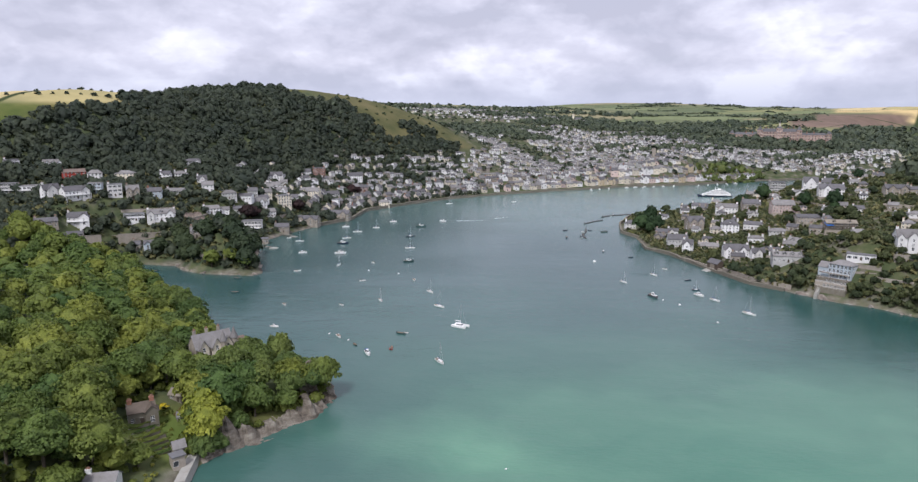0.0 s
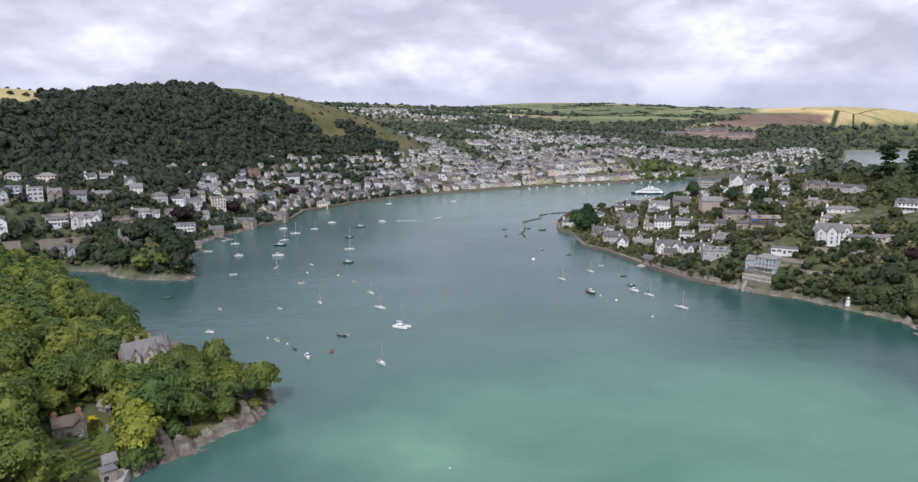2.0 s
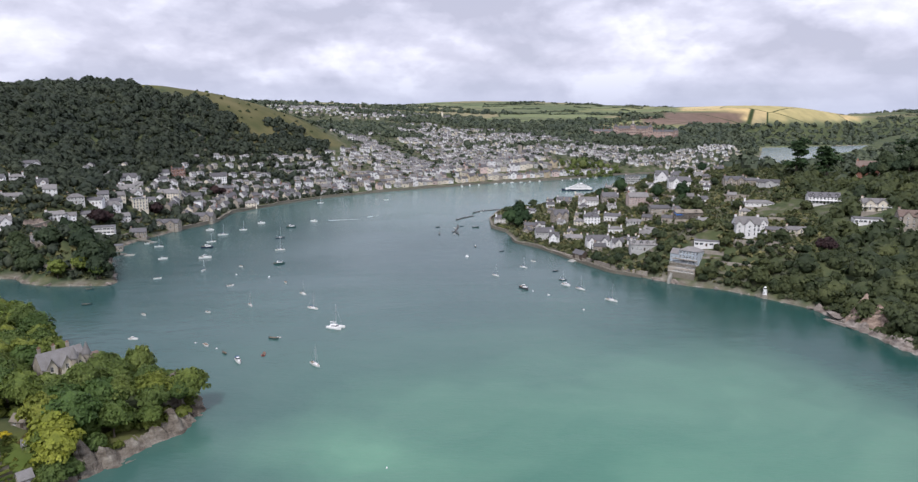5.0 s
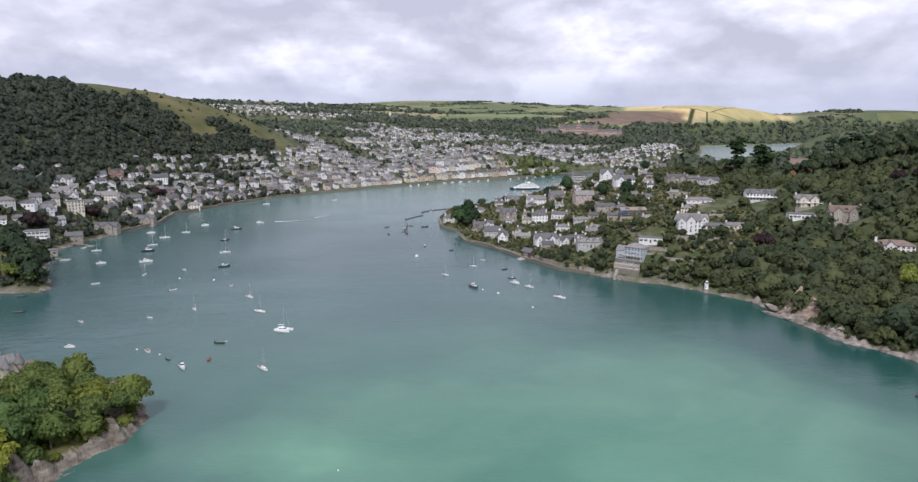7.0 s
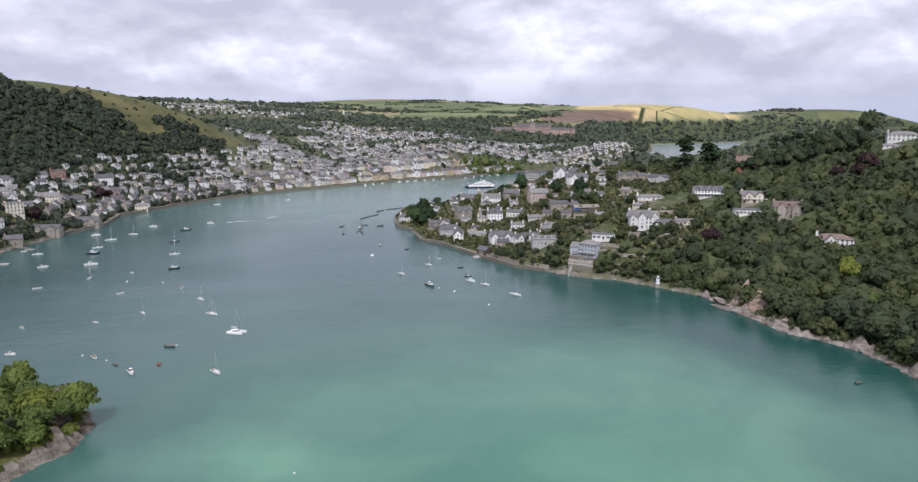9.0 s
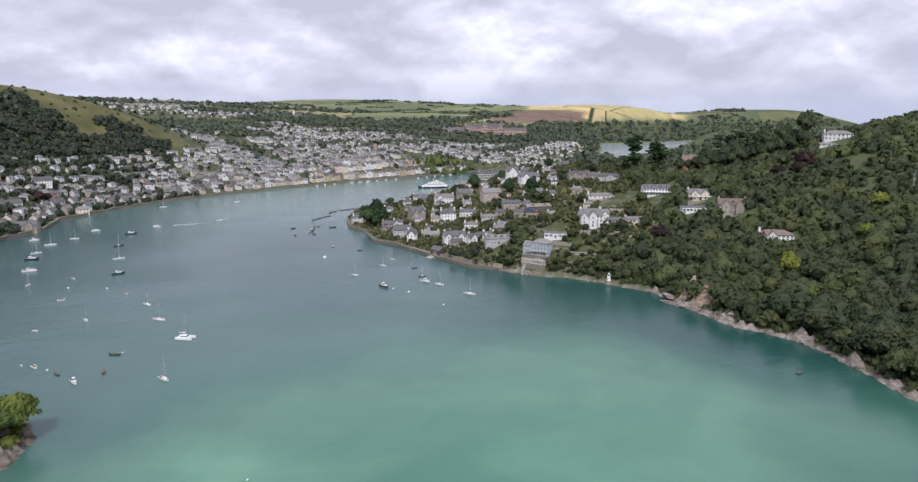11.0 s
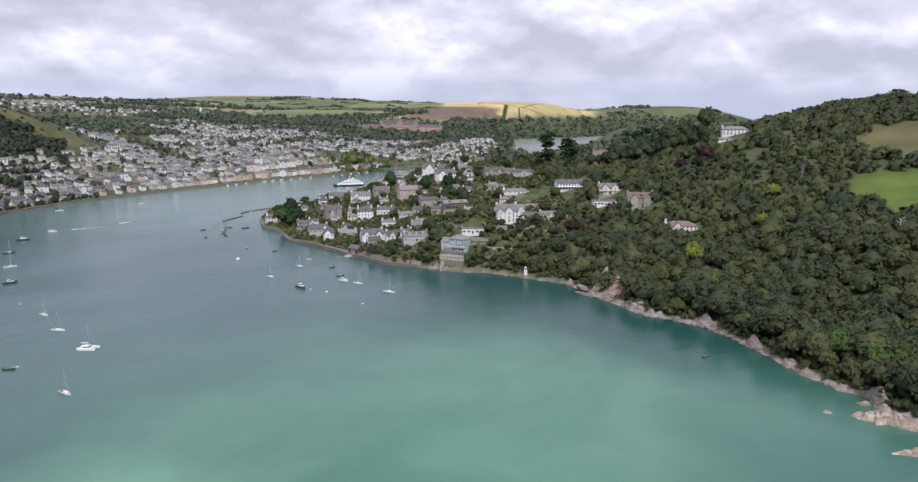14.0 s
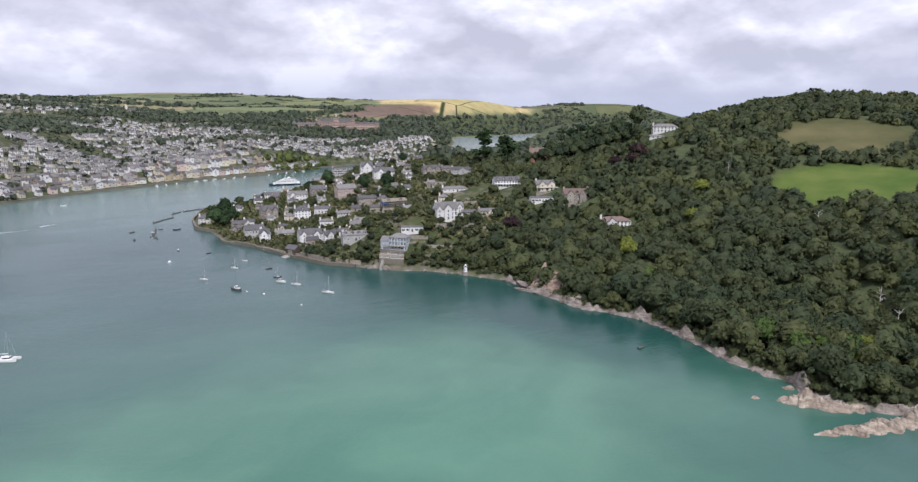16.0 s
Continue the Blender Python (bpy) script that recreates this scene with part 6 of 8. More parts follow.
def rock(x, y, z, sx, sy, sz, turn, k=0, label="craggy pale grey and brown shore rock", tilt=0.0):
    ob = new("shore_rock", ROCKS[k % 6])
    ob.matrix_world = pose(x, y, z, tilt, 0, turn) @ Matrix.Diagonal((sx, sy, sz, 1))
    return tagged(ob, label, "rock", "shore rocks")


def shore_rocks():
    rng = random.Random(5)
    east = [(222, 448), (239, 421), (259, 405), (271, 385), (288, 350), (285, 315), (282, 275), (295, 240), (290, 213), (285, 195), (277, 172), (275, 152)]
    for i, (x, y, dx, dy) in enumerate(along(east, 9.0)):
        big = 1.0 if y < 340 else 0.5
        out = rng.uniform(-1.0, 2.5)
        s = rng.uniform(1.0, 2.2) * big + 0.3
        rock(x - dy * out, y + dx * out, rng.uniform(-0.3, 0.9), s * rng.uniform(1, 1.7), s, s * rng.uniform(0.6, 1.2), rng.uniform(0, 360), i)
    # cliff scar with a ledge in front of it
    TAKEN.extend([(293, 308, 8), (299, 310, 8), (304, 309, 5)])
    rock(281, 322, 0.3, 13, 2.6, 1.6, 100, 1, "long flat rock ledge at the waterline")
    rock(287, 333, 1.5, 9, 4, 3, 80, 4, "pale rock shelf beside the shore path")
    # promontory crags
    west = [(-92, 212), (-86, 219), (-80, 224), (-75, 229), (-66, 240), (-58, 251), (-53, 262), (-55, 274), (-62, 286)]
    for i, (x, y, dx, dy) in enumerate(along(west, 6.0)):
        s = rng.uniform(0.8, 1.7)
        rock(x - dy * rng.uniform(0, 2.5), y + dx * rng.uniform(0, 2.5), rng.uniform(-0.3, 1.0), s * 1.4, s, s * rng.uniform(0.6, 1.1), rng.uniform(0, 360), i)
    # little point in the creek and the banks towards the town
    for i, (x, y, dx, dy) in enumerate(along([(-222, 522), (-211, 507), (-194, 496), (-153, 489), (-148, 498), (-168, 556), (-187, 620), (-177, 665), (-151, 725)], 14.0)):
        s = rng.uniform(1.2, 2.6)
        rock(x - dy, y + dx, 0.4, s * 1.5, s, s * 0.8, rng.uniform(0, 360), i)


shore_rocks()

def crag_strip(name, label, line, width, height, material, seed, step=0.9, across=12, taper=False):
    """Craggy bedrock along a line, rising from the water on its left-hand side of travel to a rough top."""
    pts = along(line, step)
    n = len(pts)
    bm = bmesh.new()
    rows = []
    for i, (x, y, dx, dy) in enumerate(pts):
        end = min(1.0, 4.0 * min(i, n - 1 - i) / n + 0.15) if taper else 1.0
        row = []
        for j in range(across):
            v = j / (across - 1)
            p = Vector((x, y, 0)) * 0.16 + Vector((seed, 0, 0))
            ridge = abs(noise.noise(p + Vector((0, 0, v * 1.4)))) * 1.6
            tooth = abs(noise.noise(p * 3.7 + Vector((v * 3, 0, 0))))
            fine = noise.noise(p * 11 + Vector((v * 9, 0, 3)))
            if taper:
                prof = math.sin(math.pi * min(1, max(0, v))) ** 0.8
            else:
                prof = min(1, v * 2.2) * (1 - 0.35 * max(0, v - 0.55) / 0.45)
            z = -0.8 + end * height * (0.35 + 1.3 * abs(noise.noise(p * 0.35 + Vector((5, 0, 0))))) * prof * (0.5 + ridge + 0.45 * tooth) + 0.35 * fine * height * 0.3
            z = 0.7 * z + 0.3 * math.floor(z / 0.7) * 0.7
            o = (v - (0.5 if taper else 0.3)) * width * (0.8 + 0.5 * ridge) * (end if taper else 1) + 0.5 * fine
            shift = 0.8 * noise.noise(p * 6 + Vector((0, v * 5, 0)))
            row.append(bm.verts.new((x - dy * o + dx * shift, y + dx * o + dy * shift, z)))
        rows.append(row)
    for a, b in zip(rows, rows[1:]):
        for j in range(across - 1):
            bm.faces.new((a[j], b[j], b[j + 1], a[j + 1]))
    bmesh.ops.recalc_face_normals(bm, faces=bm.faces)
    ob = part(name, bm, material)
    return ob


def cliff_face(name, label, line, height, lean, seed):
    """A split rock face along a line: ribs and gullies that run up it, leaning back as it rises."""
    pts = along(line, 0.7)
    n, up = len(pts), 26
    bm, rows = bmesh.new(), []
    for i, (x, y, dx, dy) in enumerate(pts):
        end = min(1.0, 5.0 * min(i, n - 1 - i) / n + 0.25)
        row = []
        for j in range(up):
            v = j / (up - 1)
            p = Vector((x * 0.22 + v * 0.6, y * 0.22, seed))
            rib = abs(noise.noise(p)) * 2.4 + 1.0 * abs(noise.noise(p * 3.1)) + 0.5 * noise.noise(Vector((x * 1.3, y * 1.3, v * 14)))
            top = height * end * (0.75 + 0.6 * noise.noise(Vector((x * 0.15, y * 0.15, seed + 4))))
            o = -1.5 + lean * v ** 1.3 - rib * (1 - 0.4 * v)
            row.append(bm.verts.new((x - dy * o, y + dx * o, -1.0 + (top + 1.0) * v + 0.4 * noise.noise(Vector((x, y, v * 9))))))
        rows.append(row)
    for a, b in zip(rows, rows[1:]):
        for j in range(up - 1):
            bm.faces.new((a[j], b[j], b[j + 1], a[j + 1]))
    bmesh.ops.recalc_face_normals(bm, faces=bm.faces)
    return tagged(part(name, bm, CLIFF_ROCK), label, "rock", kind="structure")


CLIFF_ROCK = surface("brown_cliff_rock", lambda t: mix(t, 1.0, rock_colour(t), (1.25, 1.1, 1.0), "MULTIPLY"), 0.9, bump=(1.2, 0.5))
cliff_face("cliff_scar", "steep split brown and pink cliff scar above the shore", [(289, 330), (287, 314), (289, 302), (294, 290)], 15.0, 11.0, 3.0)
EAST_EDGE = [(206, 468), (222, 448), (239, 421), (259, 405), (271, 385), (288, 350), (285, 315), (282, 275), (295, 240), (290, 213), (285, 195), (277, 172), (275, 152), (277, 140), (265, 129), (267, 116), (276, 107), (285, 98), (300, 78), (316, 40), (322, 10)]
tagged(crag_strip("rock_shore_east", "", EAST_EDGE[:6], 6, 2.0, ROCK, 1.0), "low pale rock ledges along the east shore", "rock", kind="structure")
tagged(crag_strip("rock_cliff_east", "", EAST_EDGE[5:], 8.5, 5.4, ROCK, 2.0), "craggy pale grey and pink rock band below the wood", "rock", kind="structure")
tagged(crag_strip("rock_cliff_point", "", [(-60, 281), (-53, 267), (-58, 251), (-75, 229), (-84, 221), (-88, 213)][::-1], 14.0, 7.6, SLATE_ROCK, 5.0), "slanting grey-brown slate crags round the promontory", "rock", kind="structure")
tagged(crag_strip("rock_shore_west", "", [(-123, 769), (-151, 725), (-177, 665), (-187, 620), (-168, 556), (-148, 498), (-153, 489), (-194, 496), (-211, 507), (-222, 522)][::-1], 5, 2.4, SLATE_ROCK, 7.0, 1.4), "dark rocky foreshore of the west bank", "rock", kind="structure")
tagged(crag_strip("rock_shore_village", "", [(172, 640), (169, 599), (183, 568), (195, 511), (206, 468)], 4, 1.5, SLATE_ROCK, 9.0, 1.2), "weedy boulders at the foot of the village quay", "rock", kind="structure")
for k, (line, w, h) in enumerate((([(253, 136), (259, 130), (264, 122), (271, 114), (278, 108)], 11, 5.4), ([(235, 112), (244, 108), (255, 103), (268, 98), (285, 92), (302, 84)], 11, 6.0), ([(247, 143), (250, 140)], 3.6, 2.0), ([(266, 142), (271, 137)], 4.5, 2.6), ([(254, 156), (257, 155)], 2.6, 1.2), ([(-77, 224), (-66, 232), (-60, 238)], 6, 1.6))):
    tagged(crag_strip("rock_reef", "", line, w, h, SLATE_ROCK if k == 5 else REEF_ROCK, 11.0 + k, 0.7, 13, True), "jagged rock reef rising out of the water", "rock", "rock reefs")

# ---- planting ----
def open_ground(x, y):
    """True where no building or garden stands."""
    ok = np.ones(x.shape, bool)
    for tx, ty, r in TAKEN:
        ok &= (x - tx) ** 2 + (y - ty) ** 2 > r * r
    return ok


def open_front(x, y):
    """True where no tall tree would stand before a house front."""
    ok = np.ones(x.shape, bool)
    for tx, ty, r in FRONTS:
        ok &= (x - tx) ** 2 + (y - ty) ** 2 > r * r
    return ok


GARDEN = [(-114, 217, 7, 7, 0), (-112, 208, 7, 6, 0), (-110, 238, 6, 6, 0), (-103, 227, 9, 8, 0), (-98, 216, 8, 9, 0), (-99, 204, 9, 8, 0), (-106, 214, 6, 7, 0)]   # open ground round the cottage


def promontory_trees():
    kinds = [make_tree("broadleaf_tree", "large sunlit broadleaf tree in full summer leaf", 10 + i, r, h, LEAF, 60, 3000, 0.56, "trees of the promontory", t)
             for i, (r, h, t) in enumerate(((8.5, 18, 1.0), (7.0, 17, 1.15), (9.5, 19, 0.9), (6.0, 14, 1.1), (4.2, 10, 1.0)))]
    def inside(x, y):
        d = inland(WEST_SHORE + TOWN_SHORE, x, y)
        point = (x > -124) & (y > 250 + 0.25 * (x + 124)) & (y < 345)
        return (d > 4.0) & ~point & open_ground(x, y) & clear_of(x, y, GARDEN) & (y < 505 - 0.1 * x) & (y > 140) & (x > -330) & ((y > 205) | (x < -112))
    spots = scatter(inside, (-330, -50, 120, 500), 10.0, 3)
    spots = spots[spots[:, 0] > -0.70 * spots[:, 1] - 14]
    plant(kinds, spots[spots[:, 1] < 290], 5, 0.75, 1.25)
    back = [make_tree("broadleaf_tree", "broadleaf tree in the wood behind the point", 20 + i, r, h, LEAF, 40, 900, 0.95, "trees of the promontory", t)
            for i, (r, h, t) in enumerate(((7.5, 16, 1.0), (6.5, 15, 1.1), (8.0, 16, 0.9)))]
    plant(back, spots[spots[:, 1] >= 290], 6, 0.75, 1.2)
    # the clump on the point: dark green, with one tall tree and a thin one that leans over the rocks
    clump = [make_tree("broadleaf_tree", "dark green broadleaf tree on the rocky point", 30 + i, r, h, LEAF_POINT, n, k, 0.52, "trees of the promontory", t)
             for i, (r, h, t, n, k) in enumerate(((7.0, 16, 1.0, 60, 3200), (6.0, 20, 1.45, 56, 3000), (6.2, 13, 0.85, 22, 1500), (4.0, 9, 1.0, 30, 1800)))]
    for k, x, y, s, turn in ((0, -94, 290, 1.0, 0), (1, -79, 287, 1.0, 40), (0, -86, 276, 1.02, 80), (0, -72, 273, 0.95, 200), (2, -59, 263, 1.0, 10), (0, -79, 256, 1.0, 130), (0, -67, 256, 0.85, 260),
                             (0, -93, 262, 1.08, 310), (0, -88, 247, 0.8, 20), (3, -74, 247, 1.0, 0), (3, -60, 270, 1.1, 70), (3, -66, 282, 1.2, 150), (3, -84, 298, 1.1, 220), (3, -107, 268, 1.2, 90), (1, -122, 268, 0.85, 190),
                             (0, -99, 252, 0.95, 33), (1, -128, 276, 0.9, 300), (0, -116, 256, 1.0, 12), (0, -140, 318, 1.1, 55), (0, -143, 352, 1.15, 99), (0, -134, 334, 1.0, 140), (0, -155, 368, 1.1, 170)):
        copy_thing(clump[k], Matrix.Translation((x, y, float(ground_height(x, y)))) @ Matrix.Rotation(radians(turn), 4, "Z") @ Matrix.Diagonal((s, s, s, 1)))
    plant(kinds, np.array([(-126, 240), (-133, 230), (-120, 250), (-134, 245), (-138, 222), (-128, 216)], float), 12, 0.85, 1.1)
    off_stage(kinds + back + clump)


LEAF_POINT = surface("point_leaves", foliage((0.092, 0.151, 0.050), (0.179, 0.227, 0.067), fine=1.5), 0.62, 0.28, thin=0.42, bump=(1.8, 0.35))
promontory_trees()


def cottage_planting():
    bed = lambda x, y: (spot(x, y, -103, 215, 10, 22, 20) > 0.4) & clear_of(x, y, [(-119, 231, 7, 6, 30), (-107, 245, 4, 4, 0), (-92, 207, 5, 7, 0), (-102, 239, 4, 5, 0)])
    spots = scatter(bed, (-125, -85, 188, 250), 2.3, 41)
    wood("garden_beds", "flower beds and clipped shrubs of the cottage garden", spots[::2], 0.95, 40, 0.36, 520, LEAF_GARDEN, core=False, sink=0.35)
    bright = make_tree("garden_ash", "pale yellow-green tree over the water", 95, 6.6, 16, LEAF_GARDEN_TREE, 40, 2300, 0.6, "trees of the promontory", 1.15)
    plant([bright], np.array([(-91, 229), (-88, 222)], float), 2, 1.0, 1.15)
    edge = make_tree("broadleaf_tree", "mid-green tree beside the cottage garden", 96, 5.0, 11, LEAF, 36, 1500, 0.6, "trees of the promontory", 1.1)
    plant([edge], np.array([(-102, 200), (-107, 195), (-124, 214), (-118, 199), (-124, 240), (-119, 248), (-84, 238), (-127, 224), (-120, 194)], float), 9, 0.75, 1.15)
    off_stage([bright, edge])


def point_scrub():
    def brink(x, y):
        d = inland(WEST_SHORE + TOWN_SHORE, x, y)
        return (d > 2.2) & (d < 11) & (y > 214) & (y < 330) & (x > -135) & clear_of(x, y, [(-72, 241, 7, 4, 40), (-92, 207, 5, 8, 0)])
    spots = scatter(brink, (-135, -45, 200, 330), 3.2, 45)
    wood("point_scrub", "ivy, brambles and bushes above the point's crags", spots, 2.3, 170, 0.5, 64, LEAF_GARDEN, sink=0.45, variants=6, clumps=14, hue=(0.0, 0.35), lift=0.4)
    under = scatter(lambda x, y: open_ground(x, y) & clear_of(x, y, GARDEN) & (inland(WEST_SHORE + TOWN_SHORE, x, y) > 6), (-190, -98, 150, 262), 4.2, 46)
    wood("undergrowth", "brambles and saplings under the promontory trees", under, 2.6, 90, 0.6, 67, LEAF_GARDEN, sink=0.4, variants=6, clumps=14, hue=(0.0, 0.3), lift=0.5)
    low = make_tree("broadleaf_tree", "low green tree leaning over the water", 98, 4.6, 8.5, LEAF_POINT, 34, 1500, 0.55, "trees of the promontory", 1.1)
    plant([low], np.array([(-84.5, 221), (-88, 216), (-81, 232), (-84, 242)], float), 10, 0.9, 1.1)
    off_stage([low])


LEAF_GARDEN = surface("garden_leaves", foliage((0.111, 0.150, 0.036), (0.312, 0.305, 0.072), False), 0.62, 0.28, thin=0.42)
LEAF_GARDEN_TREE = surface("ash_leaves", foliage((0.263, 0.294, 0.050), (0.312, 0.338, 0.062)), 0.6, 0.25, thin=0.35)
cottage_planting()
point_scrub()


def east_slope_trees():
    kinds = [make_tree("woodland_tree", "green woodland tree on the steep river bank", 40 + i, r, h, LEAF_SLOPE, 42, 950, 0.68, "trees of the east bank", t, lift=0.7)
             for i, (r, h, t) in enumerate(((6.2, 13, 1.05), (7.0, 14, 1.0), (5.2, 14, 1.3), (8.0, 16, 0.95), (4.6, 9.5, 1.1)))]
    gaps = [(588, 462, 26, 16, 35), (650, 308, 60, 56, 0), (532, 248, 56, 54, 0), (394, 345, 19, 15, 0)]
    def inside(x, y):
        d = inland(EAST_SHORE, x, y)
        south_of_village = (y < 395 - 0.0 * x) | (x > 345 + (y - 395) * 0.55)
        return (d > 5.0) & open_ground(x, y) & open_front(x, y) & clear_of(x, y, gaps) & south_of_village & (y < 760) & (x < 930)
    spots = scatter(inside, (240, 930, -60, 760), 7.0, 9)
    order = np.argsort(np.hypot(spots[:, 0], spots[:, 1]))
    spots = spots[order]
    near, far = spots[:300], spots[300:]
    far = far[(far[:, 1] > 0.36 * far[:, 0] - 90) & (far[:, 0] < 860)]
    far = far[(inland(EAST_SHORE, far[:, 0], far[:, 1]) < 560) | (far[:, 0] > 600)]
    reach = np.hypot(far[:, 0], far[:, 1])
    far, back = far[reach < 520], far[reach >= 520]
    back = back[np.random.default_rng(2).random(len(back)) < 0.75]
    plant(kinds, near, 6, 0.55, 1.45)
    off_stage(kinds)
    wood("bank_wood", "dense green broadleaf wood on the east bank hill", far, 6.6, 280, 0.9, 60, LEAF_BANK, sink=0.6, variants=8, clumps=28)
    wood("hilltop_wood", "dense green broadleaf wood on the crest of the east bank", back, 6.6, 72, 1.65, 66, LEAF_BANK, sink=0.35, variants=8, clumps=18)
    def brink(x, y):
        d = inland(EAST_SHORE, x, y)
        return (d > 2.6) & (d < 13) & open_ground(x, y) & (y < 400)
    spots = scatter(brink, (230, 340, 20, 400), 3.6, 44)
    wood("shore_scrub", "low scrub and overhanging bushes above the shore rocks", spots, 2.5, 120, 0.6, 62, LEAF_BANK, sink=0.5, variants=6, clumps=14)
    # bright and copper trees that stand out
    bright = make_tree("woodland_tree", "tall bright green tree in the bank wood", 71, 6.5, 15, LEAF, 30, 1300, 0.9, "trees of the east bank", 1.15)
    plant([bright], np.array([(302, 142), (308, 134), (296, 150), (312, 128), (330, 265), (352, 300), (420, 300), (300, 170), (470, 330)], float), 3, 0.85, 1.1)
    copper = make_tree("copper_beech", "dark purple copper beech", 73, 8.0, 15, LEAF_COPPER, 30, 1300, 1.0, "copper beeches", 1.0)
    plant([copper], np.array([(505, 432), (516, 424), (522, 440), (497, 446), (-208, 660), (-204, 668), (-177, 742), (-140, 885), (-134, 893), (340, 410)], float), 4, 0.7, 1.0)
    off_stage([bright, copper])


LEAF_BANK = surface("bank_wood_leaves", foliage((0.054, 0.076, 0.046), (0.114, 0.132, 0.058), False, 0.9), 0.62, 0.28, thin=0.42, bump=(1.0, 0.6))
east_slope_trees()


def village_houses():
    """Smaller houses and cottages that fill the village streets."""
    rng = random.Random(23)
    def inside(x, y):
        d = inland(EAST_SHORE, x, y)
        return (d > 14) & open_ground(x, y) & (y > 470) & (x < 300 + (y - 395) * 0.5) & (y < 800) & clear_of(x, y, [(303, 505, 26, 16, 20), (182, 700, 14, 22, 0), (400, 540, 26, 14, 0)])
    for x, y in scatter(inside, (175, 480, 470, 800), 13.5, 71)[:62]:
        wall, colour = rng.choice(((WHITE, "white"), (WHITE, "white"), (CREAM, "cream"), (STONE, "stone"), (GREY_RENDER, "grey")))
        w = rng.uniform(6.5, 11)
        house(x, y, w, rng.uniform(5.5, 7), rng.uniform(5.0, 7.5), rng.uniform(-55, -5), wall, rng.choice((SLATE, PALE_SLATE)), rng.choice(("gable", "gable", "hip")), f"small {colour} village house with slate roof",
              stacks=rng.choice((1, 1, 2)), wings=((rng.uniform(-1, 1), 3.6),) if rng.random() < 0.4 else (), group="houses on the east bank", bays=3)


village_houses()


def plot_walls():
    """Low stone garden walls before the village houses, each along the lower edge of its plot."""
    rng = random.Random(37)
    for x, y, w, d, turn in PLOTS:
        if not (170 < x < 470 and 395 < y < 800) or rng.random() < 0.25:
            continue
        c, s = math.cos(radians(turn)), math.sin(radians(turn))
        out = d / 2 + rng.uniform(4.0, 6.5)
        px, py = x + s * out, y - c * out
        if shore_distance(np.array([px]), np.array([py]))[0] < 5:
            continue
        z = float(ground_height(px, py))
        n = w + rng.uniform(2, 7)
        wall = box(bmesh.new(), -n / 2, n / 2, -0.3, 0.3, -3.5, 0.9)
        box(wall, -n / 2 - 0.08, n / 2 + 0.08, -0.4, 0.4, 0.9, 1.05)
        tagged(part("garden_wall", wall, STONE, m=pose(px, py, z, 0, 0, turn)), "grey-brown stone wall holding up a village garden", "wall", "garden retaining walls")
        terrace = box(bmesh.new(), -n / 2 + 0.3, n / 2 - 0.3, 0.3, 2.4, -3.0, 0.55)
        tagged(part("terrace", terrace, PAVING, m=pose(px, py, z, 0, 0, turn)), "paved garden terrace behind a stone wall", "terrace", "garden terraces")


PAVING = surface("pale_paving", worn((0.33, 0.30, 0.26), 0.9), 0.9, bump=(2.0, 0.02))
plot_walls()


LEAF_VILLAGE = surface("village_leaves", foliage((0.065, 0.088, 0.052), (0.215, 0.202, 0.098), False, 0.8), 0.62, 0.28, thin=0.3)


